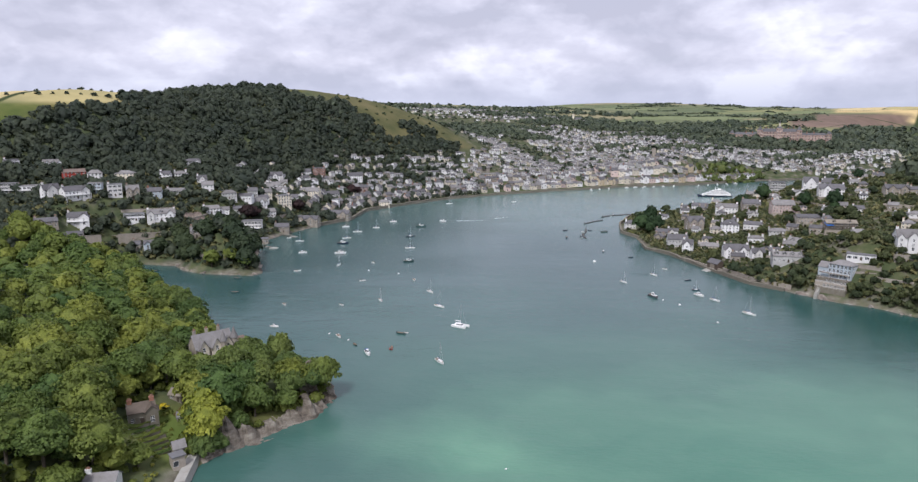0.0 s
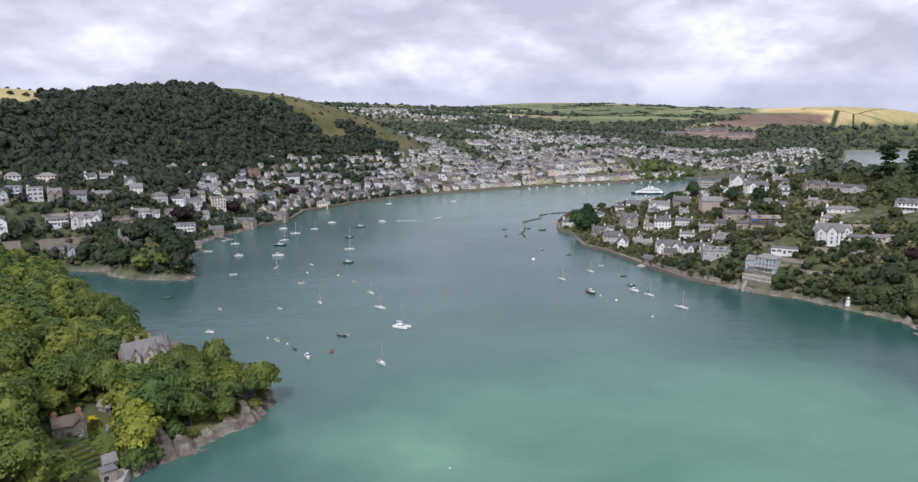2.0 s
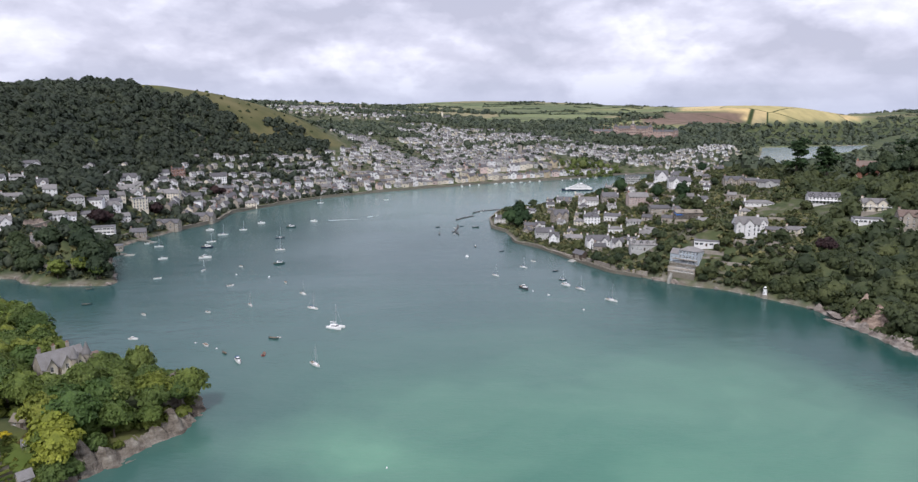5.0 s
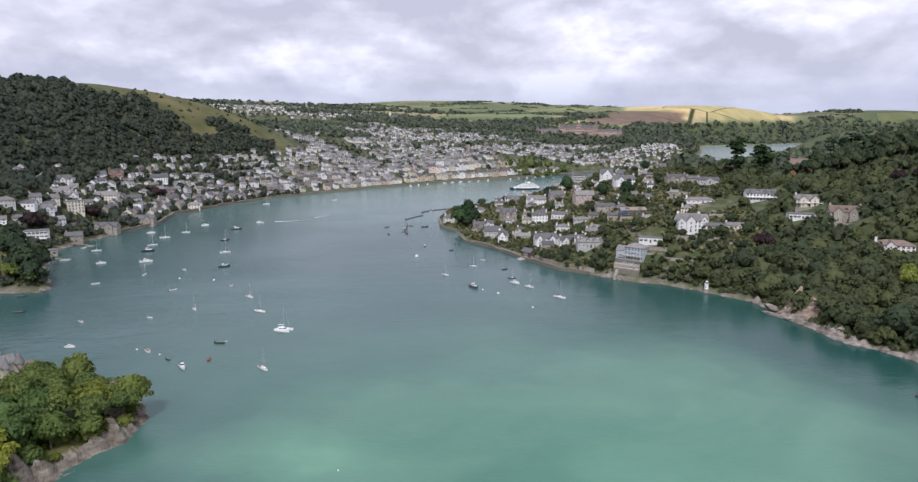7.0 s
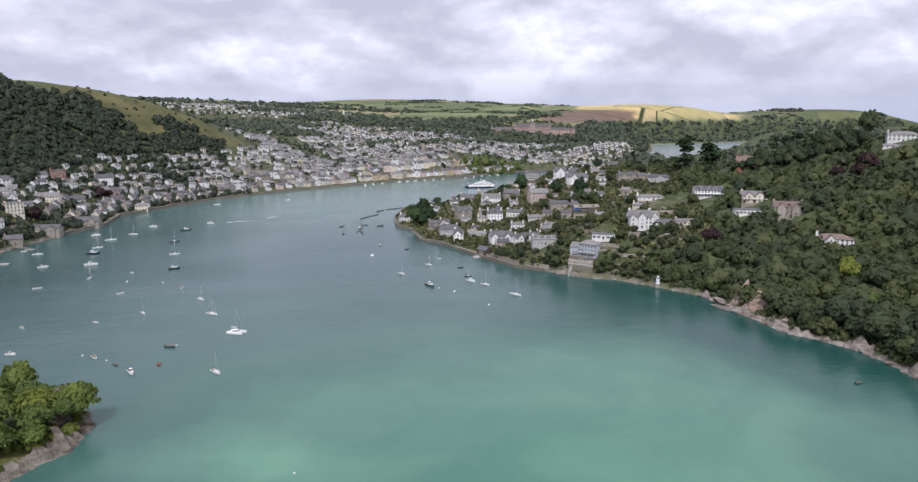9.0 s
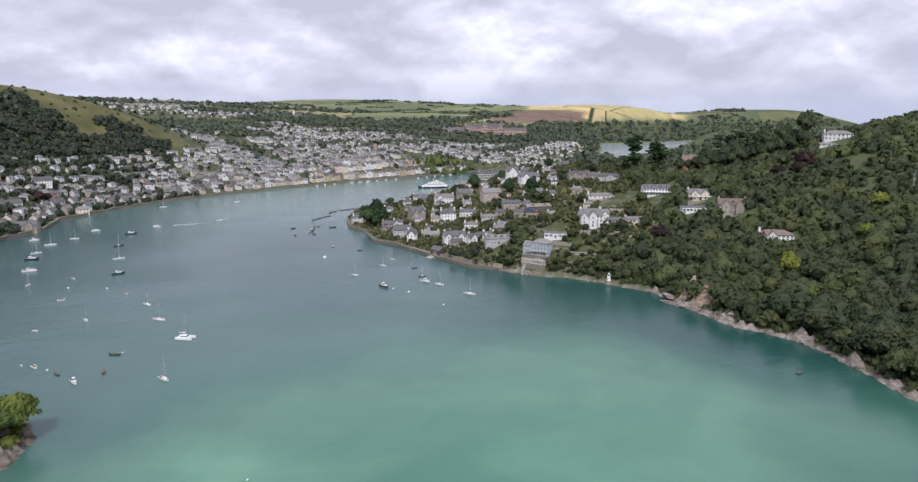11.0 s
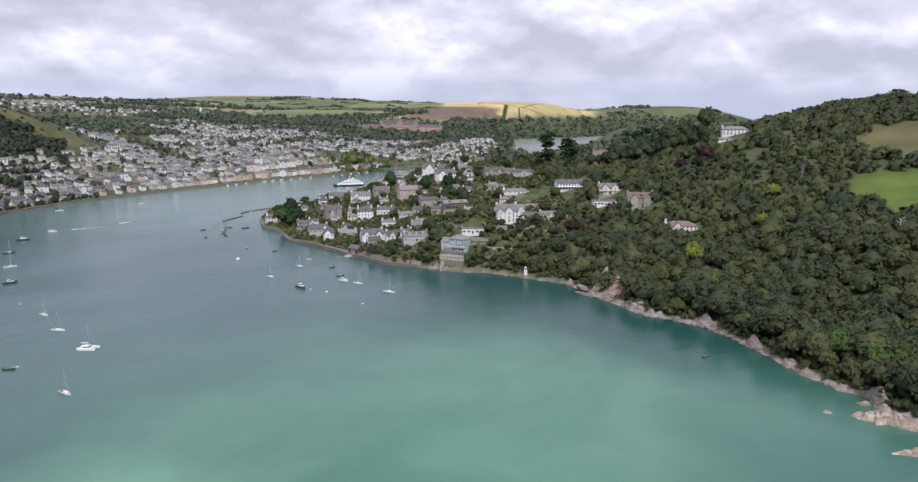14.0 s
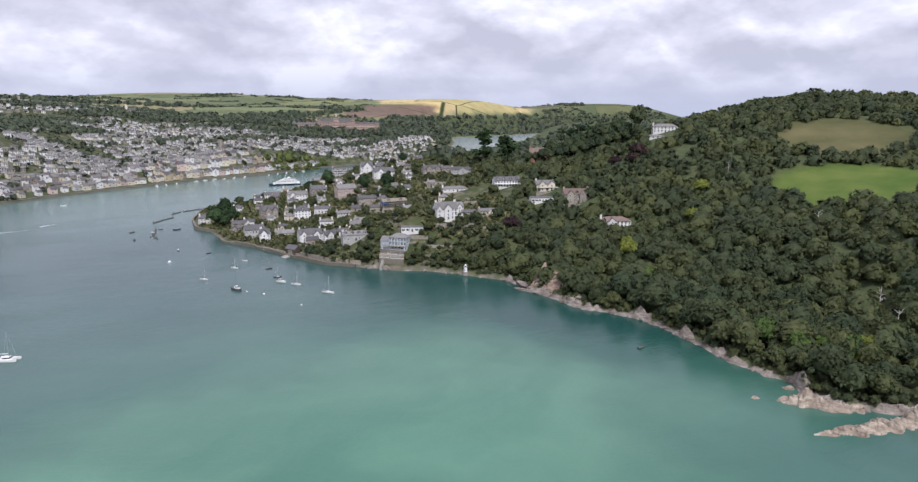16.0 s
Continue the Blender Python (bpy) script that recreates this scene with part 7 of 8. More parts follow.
def village_trees():
    kinds = [make_tree("garden_tree", "rounded green garden tree between houses", 80 + i, r, h, LEAF_SLOPE, 18, 220, 0.9, "garden trees", t)
             for i, (r, h, t) in enumerate(((2.6, 5.0, 1.0), (3.4, 6.8, 1.0), (2.0, 3.2, 0.85), (1.5, 2.2, 0.75)))]
    def inside(x, y):
        d = inland(EAST_SHORE, x, y)
        lawn = clear_of(x, y, [(303, 505, 26, 16, 20), (182, 700, 14, 22, 0), (330, 420, 14, 8, 0), (400, 540, 26, 14, 0)])
        return (d > 3.5) & open_ground(x, y) & lawn & (y > 395) & (x < 345 + (y - 395) * 0.55)
    spots = scatter(inside, (170, 520, 390, 860), 5.2, 12)
    spots = spots[np.argsort(np.hypot(spots[:, 0], spots[:, 1]))]
    plant(kinds, spots[:150], 7, 0.75, 1.25)
    wood("garden_shrubs", "mixed garden shrubs and hedges between far houses", spots[150:], 2.2, 24, 1.1, 140, LEAF_BANK, core=False, sink=0.35, hue=(0.2, 1.3))
    off_stage(kinds)
    shade = make_tree("garden_tree", "large dark green tree between the village houses", 87, 5.0, 10.5, LEAF_SLOPE, 26, 380, 1.0, "garden trees", 1.05)
    plant([shade], np.concatenate([scatter(inside, (190, 500, 400, 850), 31.0, 14), np.array([(333, 612), (340, 618), (346, 610), (352, 604), (338, 604), (262, 560), (268, 566), (240, 520)], float)]), 18, 0.6, 1.15)
    off_stage([shade])
    hedge = scatter(inside, (170, 520, 390, 860), 3.7, 13)
    wood("garden_hedges", "mixed hedges, shrubs and climbers filling the village gardens", hedge, 1.9, 15, 1.2, 150, LEAF_VILLAGE, core=False, sink=0.15, hue=(0.0, 1.0))
    # dark evergreens
    cedar = make_tree("cedar_tree", "tall dark evergreen beside the houses", 91, 7.5, 20, LEAF_DARK, 26, 1300, 1.05, "dark evergreens", 1.25)
    plant([cedar], np.array([(188, 672), (194, 680), (182, 668)], float), 15, 1.0, 1.1)
    plant([cedar], np.array([(190, 664), (196, 660), (187, 656), (300, 717), (306, 722), (327, 727), (346, 620), (350, 628), (425, 722), (336, 655)], float), 5, 0.6, 1.0)
    off_stage([cedar])


village_trees()


def pine(x, y, height, seed, s=1.0):
    """A bare-stemmed pine with flat clouds of needles."""
    rng = random.Random(seed)
    root = tagged(new("pine_tree"), "tall dark pine with flat layered crown", "tree", "ridge pines")
    z = float(ground_height(np.array([float(x)]), np.array([float(y)]))[0])
    root.matrix_world = pose(x, y, z)
    bm = bmesh.new()
    limb(bm, (0, 0, -1), (0.4, 0, height * 0.9), 0.5 * s, 0.2 * s, 8)
    vs, ns = [], []
    for i in range(22):
        a, up = rng.uniform(0, 6.28), height * rng.uniform(0.30, 0.97)
        out = rng.uniform(0.5, 4.2) * s * (1.3 - 0.65 * up / height)
        tip = np.array([math.cos(a) * out, math.sin(a) * out, up])
        limb(bm, (0.3, 0, up - 1.2), tuple(tip), 0.14, 0.06, 5)
        v, n = crown_shape(seed * 13 + i, 8, 110, 0.28, 0.6)
        r = rng.uniform(2.0, 3.2) * s
        vs.append(v * r + tip)
        ns.append(n)
    part("trunk", bm, BARK, root)
    part("crown", leafy_mesh("crown", np.concatenate(vs), np.concatenate(ns)), LEAF_DARK, root)


for i, (x, y, h) in enumerate([(481, 634, 40), (500, 612, 37), (547, 573, 38), (556, 566, 40), (563, 560, 38), (571, 552, 37), (579, 545, 34), (552, 560, 34), (588, 520, 26), (582, 530, 27), (594, 514, 22), (575, 540, 30), (566, 548, 30), (585, 535, 32)]):
    pine(x, y, h, 200 + i, 2.5 if i < 2 else 1.35)


LEAF_RIDGE = surface("ridge_leaves", foliage((0.046, 0.072, 0.044), (0.084, 0.108, 0.056)), 0.62, 0.28, thin=0.35, bump=(1.2, 0.5))


def ridge_wood():
    """Tall dark trees that stand in front of the pines and hide the upper river."""
    dark = make_tree("evergreen_oak", "tall dark evergreen oak on the ridge", 97, 8.0, 31, LEAF_RIDGE, 40, 1100, 1.1, "ridge trees", 1.4, lift=0.3)
    spots = scatter(lambda x, y: (spot(x, y, 546, 535, 56, 24, -48) > 0.4) & open_ground(x, y) & open_front(x, y), (440, 640, 460, 660), 12.0, 38)
    plant([dark], spots, 11, 0.62, 1.22)
    front = scatter(lambda x, y: (spot(x, y, 530, 520, 60, 14, -48) > 0.4) & open_ground(x, y) & open_front(x, y), (430, 630, 450, 650), 8.0, 39)
    plant([dark], front, 13, 0.5, 0.68)
    off_stage([dark])


ridge_wood()


def lone_tree():
    root = tagged(new("umbrella_pine"), "lone flat-topped tree on the skyline", "tree")
    x, y = 752.0, 396.0
    z = float(ground_height(np.array([x]), np.array([y]))[0])
    root.matrix_world = pose(x, y, z)
    bm = bmesh.new()
    limb(bm, (0, 0, -1), (0.6, 0, 13), 0.5, 0.3, 8)
    for i in range(6):
        limb(bm, (0.5, 0, 10 + i * 0.4), (4.5 * math.cos(i * 1.05), 4.5 * math.sin(i * 1.05), 15.5), 0.2, 0.08, 5)
    part("trunk", bm, BARK, root)
    v, n = crown_shape(301, 16, 900, 0.11, 0.36)
    part("crown", leafy_mesh("crown", v * 7.2 + np.array([0.5, 0, 16.0]), n), LEAF_DARK, root)


lone_tree()


def dead_tree(x, y, h, seed):
    rng = random.Random(seed)
    bm = bmesh.new()
    limb(bm, (0, 0, -1), (0, 0, h), 0.32, 0.1, 7)
    for i in range(9):
        a, u = rng.uniform(0, 6.28), rng.uniform(0.45, 0.95) * h
        limb(bm, (0, 0, u), (math.cos(a) * 2.4, math.sin(a) * 2.4, u + rng.uniform(0.8, 2.2)), 0.13, 0.04, 5)
    z = float(ground_height(np.array([float(x)]), np.array([float(y)]))[0])
    tagged(part("dead_tree", bm, surface("bleached_wood", worn((0.5, 0.48, 0.45), 0.5), 0.9), m=pose(x, y, z)), "bare bleached dead tree above the wood", "tree", "dead trees")


for i, (x, y, h) in enumerate([(352, 133, 17), (505, 330, 17), (372, 150, 15), (430, 215, 16)]):
    dead_tree(x, y, h, 400 + i)


# cloud shade and bluish haze over the west bank, put into the leaf colour
LEAF_HILL = surface("shaded_hill_leaves", foliage((0.054, 0.072, 0.060), (0.084, 0.102, 0.074), False, 0.7), 0.62, 0.28, thin=0.42, bump=(0.8, 0.7))


LEAF_CREEK = surface("creek_tree_leaves", foliage((0.046, 0.072, 0.044), (0.078, 0.108, 0.054)), 0.62, 0.28, thin=0.42, bump=(1.2, 0.5))


LEAF_CONIFER = surface("fir_leaves", foliage((0.030, 0.050, 0.030), (0.048, 0.072, 0.040)), 0.65, 0.25, thin=0.3)


def west_woods():
    def hill(x, y):
        d = inland(WEST_SHORE + TOWN_SHORE, x, y)
        z = ground_height(x, y)
        meadow = clear_of(x, y, [(-115, 1205, 215, 95, -28), (-280, 1190, 110, 80, 0)]) & ((z < 124) | (x > -385)) & ((z < 141) | (x > -400) & (x < -235) & (y < 1090)) & (spot(x, y, -466, 690, 40, 58, 0) < 0.5)
        copse = (spot(x, y, -70, 1170, 34, 16, 30) > 0.5) | (spot(x, y, -55, 1135, 70, 16, 42) > 0.5)
        steep = ((z > 60) & (x < -60)) | ((z > 44) & (x < -180) & (y > 690))
        return (d > 30) & (steep & meadow | copse) & open_ground(x, y) & (y < 1240) & (y > 480)
    spots = scatter(hill, (-560, 60, 520, 1240), 7.6, 21, 110000)
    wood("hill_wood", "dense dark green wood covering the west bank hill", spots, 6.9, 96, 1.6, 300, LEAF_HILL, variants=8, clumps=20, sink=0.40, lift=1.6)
    def gardens(x, y):
        d = inland(WEST_SHORE + TOWN_SHORE, x, y)
        z = ground_height(x, y)
        return (d > 5) & open_ground(x, y) & (z < 75) & (y > 440) & ((y < 1020) | (x < 0)) & (y < 1200) & (clear_of(x, y, [(-115, 1205, 215, 95, -28)]) | (z < 66))
    spots = scatter(gardens, (-480, 40, 440, 1200), 7.0, 22, 260000)
    wood("bank_trees", "garden trees and hedges between the west bank houses", spots, 4.2, 40, 1.5, 330, LEAF_HILL)
    low = scatter(lambda x, y: gardens(x, y) & (x < -120) & (x > -0.75 * y), (-480, -120, 440, 800), 4.6, 23, 90000)
    wood("bank_shrubs", "shrubs, climbers and hedges in the west bank gardens", low, 2.3, 22, 1.1, 335, LEAF_VILLAGE, core=False, sink=0.25)
    rows = [(-520 + 9 * k, 770 + 6.5 * k) for k in range(28)] + [(-470 + 10 * k, 720 + 10 * k) for k in range(30)] + [(-430 + 7 * k, 905 - 9 * k) for k in range(16)]
    wood("hill_hedges", "dark hedges between the hilltop fields", np.array(rows, float), 2.6, 40, 1.2, 345, LEAF_HILL, core=False, sink=0.3)
    big = make_tree("creek_tree", "large dark green tree on the creek point", 93, 8.0, 18, LEAF_CREEK, 30, 1000, 1.1, "trees of the creek", 1.2)
    plant([big], np.array([(-181, 525), (-176, 535), (-158, 496), (-166, 505), (-202, 510), (-214, 520), (-197, 522), (-186, 545), (-172, 515), (-240, 536), (-182, 540), (-190, 556), (-170, 548), (-176, 570), (-218, 532), (-228, 545)], float), 6, 0.8, 1.25)
    fir = make_tree("cedar_tree", "tall dark conifer at the creek mouth", 94, 7.0, 29, LEAF_CONIFER, 40, 1300, 1.0, "dark evergreens", 1.7)
    plant([fir], np.array([(-199, 577), (-207, 582), (-194, 566), (-203, 569)], float), 16, 0.8, 1.05)
    off_stage([big, fir])


west_woods()


LEAF_PARK = surface("park_leaves", foliage((0.100, 0.140, 0.050), (0.165, 0.200, 0.065), False, 0.5), 0.62, 0.28, thin=0.4)
# distance haze is put into this leaf colour: paler and greyer green
LEAF_FAR = surface("far_hazy_leaves", foliage((0.068, 0.091, 0.075), (0.120, 0.143, 0.099), False, 0.4), 0.62, 0.28, thin=0.3)


def far_trees():
    def town(x, y):
        d = inland(WEST_SHORE + TOWN_SHORE, x, y)
        return (d > 24) & open_ground(x, y) & (clear_of(x, y, [(-115, 1205, 215, 95, -28)]) | (ground_height(x, y) < 64))
    spots = scatter(town, (-200, 1150, 1020, 2300), 15.0, 31)
    built = np.maximum(spot(spots[:, 0], spots[:, 1], 480, 1450, 560, 300, 25), spot(spots[:, 0], spots[:, 1], 60, 1250, 420, 120, 40))
    upper = (spots[:, 1] > 1800) & (spots[:, 0] < 350)
    spots = spots[np.random.default_rng(6).random(len(spots)) > np.where(upper, 0.72, 0.38 * built)]
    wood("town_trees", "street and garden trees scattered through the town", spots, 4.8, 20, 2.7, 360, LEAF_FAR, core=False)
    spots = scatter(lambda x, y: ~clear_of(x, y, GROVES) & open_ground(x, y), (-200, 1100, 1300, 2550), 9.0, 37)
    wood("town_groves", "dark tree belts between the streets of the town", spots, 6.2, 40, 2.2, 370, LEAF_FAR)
    def college(x, y):
        near = (spot(x, y, 850, 1740, 330, 75, 25) > 0.4) | (spot(x, y, 1130, 1950, 170, 190, 40) > 0.4) | (spot(x, y, 620, 2060, 230, 80, 20) > 0.5) | (spot(x, y, 850, 1960, 260, 70, 20) > 0.5) | (spot(x, y, 1280, 2060, 130, 150, 0) > 0.4) | (spot(x, y, 1010, 1740, 120, 70, 30) > 0.4)
        d = inland(WEST_SHORE + TOWN_SHORE, x, y)
        return near & (d > 15) & open_ground(x, y) & clear_of(x, y, [(850, 1822, 160, 26, -25)])
    spots = scatter(college, (150, 1400, 1550, 2250), 18.0, 32)
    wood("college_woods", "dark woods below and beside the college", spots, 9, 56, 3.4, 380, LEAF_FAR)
    park = scatter(lambda x, y: (spot(x, y, 500, 1262, 85, 22, 25) > 0.4), (380, 620, 1200, 1330), 11.0, 33)
    wood("park_trees", "bright green rounded trees in the waterfront park", park, 7.6, 220, 1.5, 400, LEAF_PARK)
    def valley(x, y):
        d = inland(WEST_SHORE + TOWN_SHORE, x, y)
        z, bearing, reach = ground_height(x, y), np.degrees(np.arctan2(x, y)), np.hypot(x, y)
        band = (spot(x, y, 60, 2720, 700, 70, 0) > 0.5) | (spot(x, y, 820, 2330, 330, 60, 15) > 0.5) | (spot(x, y, -700, 2300, 500, 90, 0) > 0.5) | (spot(x, y, 1200, 2530, 60, 110, 30) > 0.5)
        band |= (bearing > 29.5) & (bearing < 43) & (z < 84) & (reach > 2200)
        band |= (bearing > 42) & (reach > 2300) & ((z < 96) | (ripple(x, y, 500) > 0.35))
        return band & (d > 20)
    spots = scatter(valley, (-1300, 3700, 2100, 3700), 24.0, 34)
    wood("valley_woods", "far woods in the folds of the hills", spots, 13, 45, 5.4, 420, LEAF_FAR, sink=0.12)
    # hedgerow trees and copses on the far skyline
    rng = np.random.default_rng(8)
    hx = np.concatenate([rng.uniform(-2400, 3000, 420)])
    hy = rng.uniform(2600, 4600, 420)
    ok = inland(WEST_SHORE + TOWN_SHORE, hx, hy) > 40
    lines = []
    for x, y in zip(hx[ok][:200], hy[ok][:200]):
        a = rng.choice([0.3, 1.7]) + rng.uniform(-0.3, 0.3)
        lines += [(x + k * 13 * math.cos(a), y + k * 13 * math.sin(a)) for k in range(rng.integers(6, 22))]
    golden = lambda x, y: 28 < math.degrees(math.atan2(x, y)) < 42 and 3000 < math.hypot(x, y) < 4100
    lines = [p for p in lines if not golden(*p)]
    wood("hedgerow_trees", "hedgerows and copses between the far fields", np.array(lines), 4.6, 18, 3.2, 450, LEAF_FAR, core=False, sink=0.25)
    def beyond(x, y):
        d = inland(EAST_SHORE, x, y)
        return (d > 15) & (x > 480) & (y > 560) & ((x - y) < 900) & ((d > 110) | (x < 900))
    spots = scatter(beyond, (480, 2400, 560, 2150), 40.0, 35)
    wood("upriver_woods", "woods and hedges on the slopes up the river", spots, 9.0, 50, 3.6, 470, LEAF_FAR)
    crest = np.array([(700 + 9 * i, 470 - 11 * i) for i in range(34)], float) + np.random.default_rng(3).uniform(-6, 6, (34, 2))
    wood("crest_hedge", "tall hedge trees along the crest of the hill", crest, 5.0, 160, 1.4, 490, LEAF_BANK)
    bushes = scatter(lambda x, y: spot(x, y, -115, 1205, 205, 90, -28) > 0.5, (-330, 110, 1080, 1320), 17.0, 36)
    wood("meadow_bushes", "scattered gorse bushes on the grassy hill", bushes[::2], 2.2, 40, 1.3, 500, LEAF_WOOD, core=False, sink=0.2)


far_trees()

# ---- boats ----
def hull_mesh(length, beam, free, sheer=0.25, stern=0.75, flat=False):
    """A boat's hull with pointed bow (+x), tumbled sides and a deck set in below the rail."""
    bm = bmesh.new()
    n, rings = 11, []
    for i in range(n):
        u = i / (n - 1)
        x = (u - 0.5) * length
        half = beam / 2 * (1 - max(0, (u - 0.42) / 0.58) ** 2.1) * (stern + (1 - stern) * min(1, u / 0.35)) + 0.02
        top = free * (1 + sheer * (2 * u - 0.8) ** 2)
        ring = [(-half, top), (-half * 0.97, top * 0.4), (-half * 0.75, -0.25), (0, -0.45), (half * 0.75, -0.25), (half * 0.97, top * 0.4), (half, top), (half * 0.86, top), (half * 0.84, top - 0.12), (-half * 0.84, top - 0.12), (-half * 0.86, top)]
        rings.append([bm.verts.new((x + (0.05 * length * u if z > 0.3 else 0), y, z)) for y, z in ring])
    k = len(rings[0])
    for a, b in zip(rings, rings[1:]):
        for j in range(k):
            f = bm.faces.new((a[j], b[j], b[(j + 1) % k], a[(j + 1) % k]))
            f.material_index = 1 if j in (8,) else 0
    bm.faces.new(rings[0][::-1]), bm.faces.new(rings[-1])
    bmesh.ops.recalc_face_normals(bm, faces=bm.faces)
    return bm


def cabin_mesh(x0, x1, w0, w1, z0, z1, slope=0.35):
    """A deck house, narrower at the front and top, front and back raked."""
    bm = bmesh.new()
    low = [bm.verts.new(p) for p in ((x0, -w0 / 2, z0), (x1, -w1 / 2, z0), (x1, w1 / 2, z0), (x0, w0 / 2, z0))]
    h = z1 - z0
    top = [bm.verts.new(p) for p in ((x0 + h * 0.15, -w0 * 0.42, z1), (x1 - h * slope * 2, -w1 * 0.40, z1), (x1 - h * slope * 2, w1 * 0.40, z1), (x0 + h * 0.15, w0 * 0.42, z1))]
    bm.faces.new(low[::-1]), bm.faces.new(top)
    for i in range(4):
        bm.faces.new((low[i], low[(i + 1) % 4], top[(i + 1) % 4], top[i]))
    bmesh.ops.recalc_face_normals(bm, faces=bm.faces)
    return bm


def moored(root, x, y, head):
    root.matrix_world = pose(x, y, 0.0, 0, 0, head)
    return root


def yacht(x, y, length, head, hull=None, label="white sailing yacht with bare mast on its mooring", cover=True):
    hull = hull or GELCOAT
    L, b = length * 0.82, length * 0.235
    root = moored(tagged(new("sailing_yacht"), label, "yacht", "moored boats"), x, y, head)
    part("hull", hull_mesh(L, b, 0.095 * L), [hull, TEAK], root)
    part("cabin", cabin_mesh(-0.12 * L, 0.24 * L, b * 0.6, b * 0.38, 0.085 * L, 0.14 * L), GELCOAT, root)
    part("cockpit", cabin_mesh(-0.42 * L, -0.14 * L, b * 0.5, b * 0.55, 0.07 * L, 0.098 * L, 0.0), TEAK, root)
    mast = limb(bmesh.new(), (0.08 * L, 0, 0.1 * L), (0.08 * L, 0, 1.32 * L), 0.012 * L + 0.03, 0.07, 8)
    for z in (0.62, 0.95):
        limb(mast, (0.08 * L, -0.1 * L, z * L), (0.08 * L, 0.1 * L, z * L), 0.03, 0.03, 5)
    part("mast", mast, ALLOY, root)
    part("boom", limb(bmesh.new(), (0.07 * L, 0, 0.22 * L), (-0.33 * L, 0, 0.21 * L), 0.06, 0.05, 6), ALLOY, root)
    if cover:
        part("sail_cover", limb(bmesh.new(), (0.06 * L, 0, 0.245 * L), (-0.32 * L, 0, 0.225 * L), 0.17, 0.10, 7), CANVAS, root)
    stays = bmesh.new()
    for p in ((0.5 * L, 0, 0.11 * L), (-0.48 * L, 0, 0.1 * L), (0.05 * L, b * 0.45, 0.1 * L), (0.05 * L, -b * 0.45, 0.1 * L)):
        limb(stays, p, (0.08 * L, 0, 1.29 * L), 0.022, 0.022, 4)
    part("rigging", stays, ALLOY, root)
    return root


def motorboat(x, y, length, head, hull=None, label="white motor cruiser on its mooring", canopy=None):
    L, b = length * 0.82, length * 0.26
    root = moored(tagged(new("motor_boat"), label, "motor boat", "moored boats"), x, y, head)
    part("hull", hull_mesh(L, b, 0.13 * L, 0.3, 0.9), [hull or GELCOAT, TEAK], root)
    part("cabin", cabin_mesh(-0.05 * L, 0.36 * L, b * 0.78, b * 0.4, 0.11 * L, 0.2 * L), GELCOAT, root)
    part("wheelhouse", cabin_mesh(-0.18 * L, 0.14 * L, b * 0.72, b * 0.62, 0.17 * L, 0.31 * L), GELCOAT, root)
    part("windscreen", cabin_mesh(-0.10 * L, 0.135 * L, b * 0.735, b * 0.64, 0.225 * L, 0.285 * L), GLASS, root)
    if canopy:
        part("canopy", cabin_mesh(-0.44 * L, -0.14 * L, b * 0.8, b * 0.74, 0.2 * L, 0.29 * L, 0.1), canopy, root)
    rail = bmesh.new()
    for s in (-1, 1):
        limb(rail, (0.48 * L, 0, 0.26 * L), (0.1 * L, s * b * 0.45, 0.24 * L), 0.03, 0.03, 4)
    part("rail", rail, ALLOY, root)
    return root


def dinghy(x, y, length, head, hull=None, label="small open dinghy on its mooring", engine=True):
    L, b = length * 0.82, length * 0.29
    root = moored(tagged(new("dinghy"), label, "dinghy", "moored boats"), x, y, head)
    part("hull", hull_mesh(L, b, 0.13 * L, 0.3, 0.9), [hull or GELCOAT, TEAK], root)
    for a, c, w in ((-0.25, -0.15, 0.4), (0.08, 0.18, 0.38)):
        part("seat", box(bmesh.new(), a * L, c * L, -b * w, b * w, 0.12 * L, 0.14 * L), TEAK, root)
    if engine:
        part("outboard", box(bmesh.new(), -0.56 * L, -0.48 * L, -0.16, 0.16, 0.05, 0.24 * L), RUBBER, root)
    return root


def buoy(x, y, r, material, label):
    bm = bmesh.new()
    bmesh.ops.create_uvsphere(bm, u_segments=10, v_segments=7, radius=r)
    root = moored(tagged(new("mooring_buoy"), label, "buoy", "mooring buoys"), x, y, 0)
    part("float", bm, material, root)
    part("ring", limb(bmesh.new(), (0, 0, r * 0.8), (0, 0, r * 1.4), 0.06, 0.06, 6), ALLOY, root)


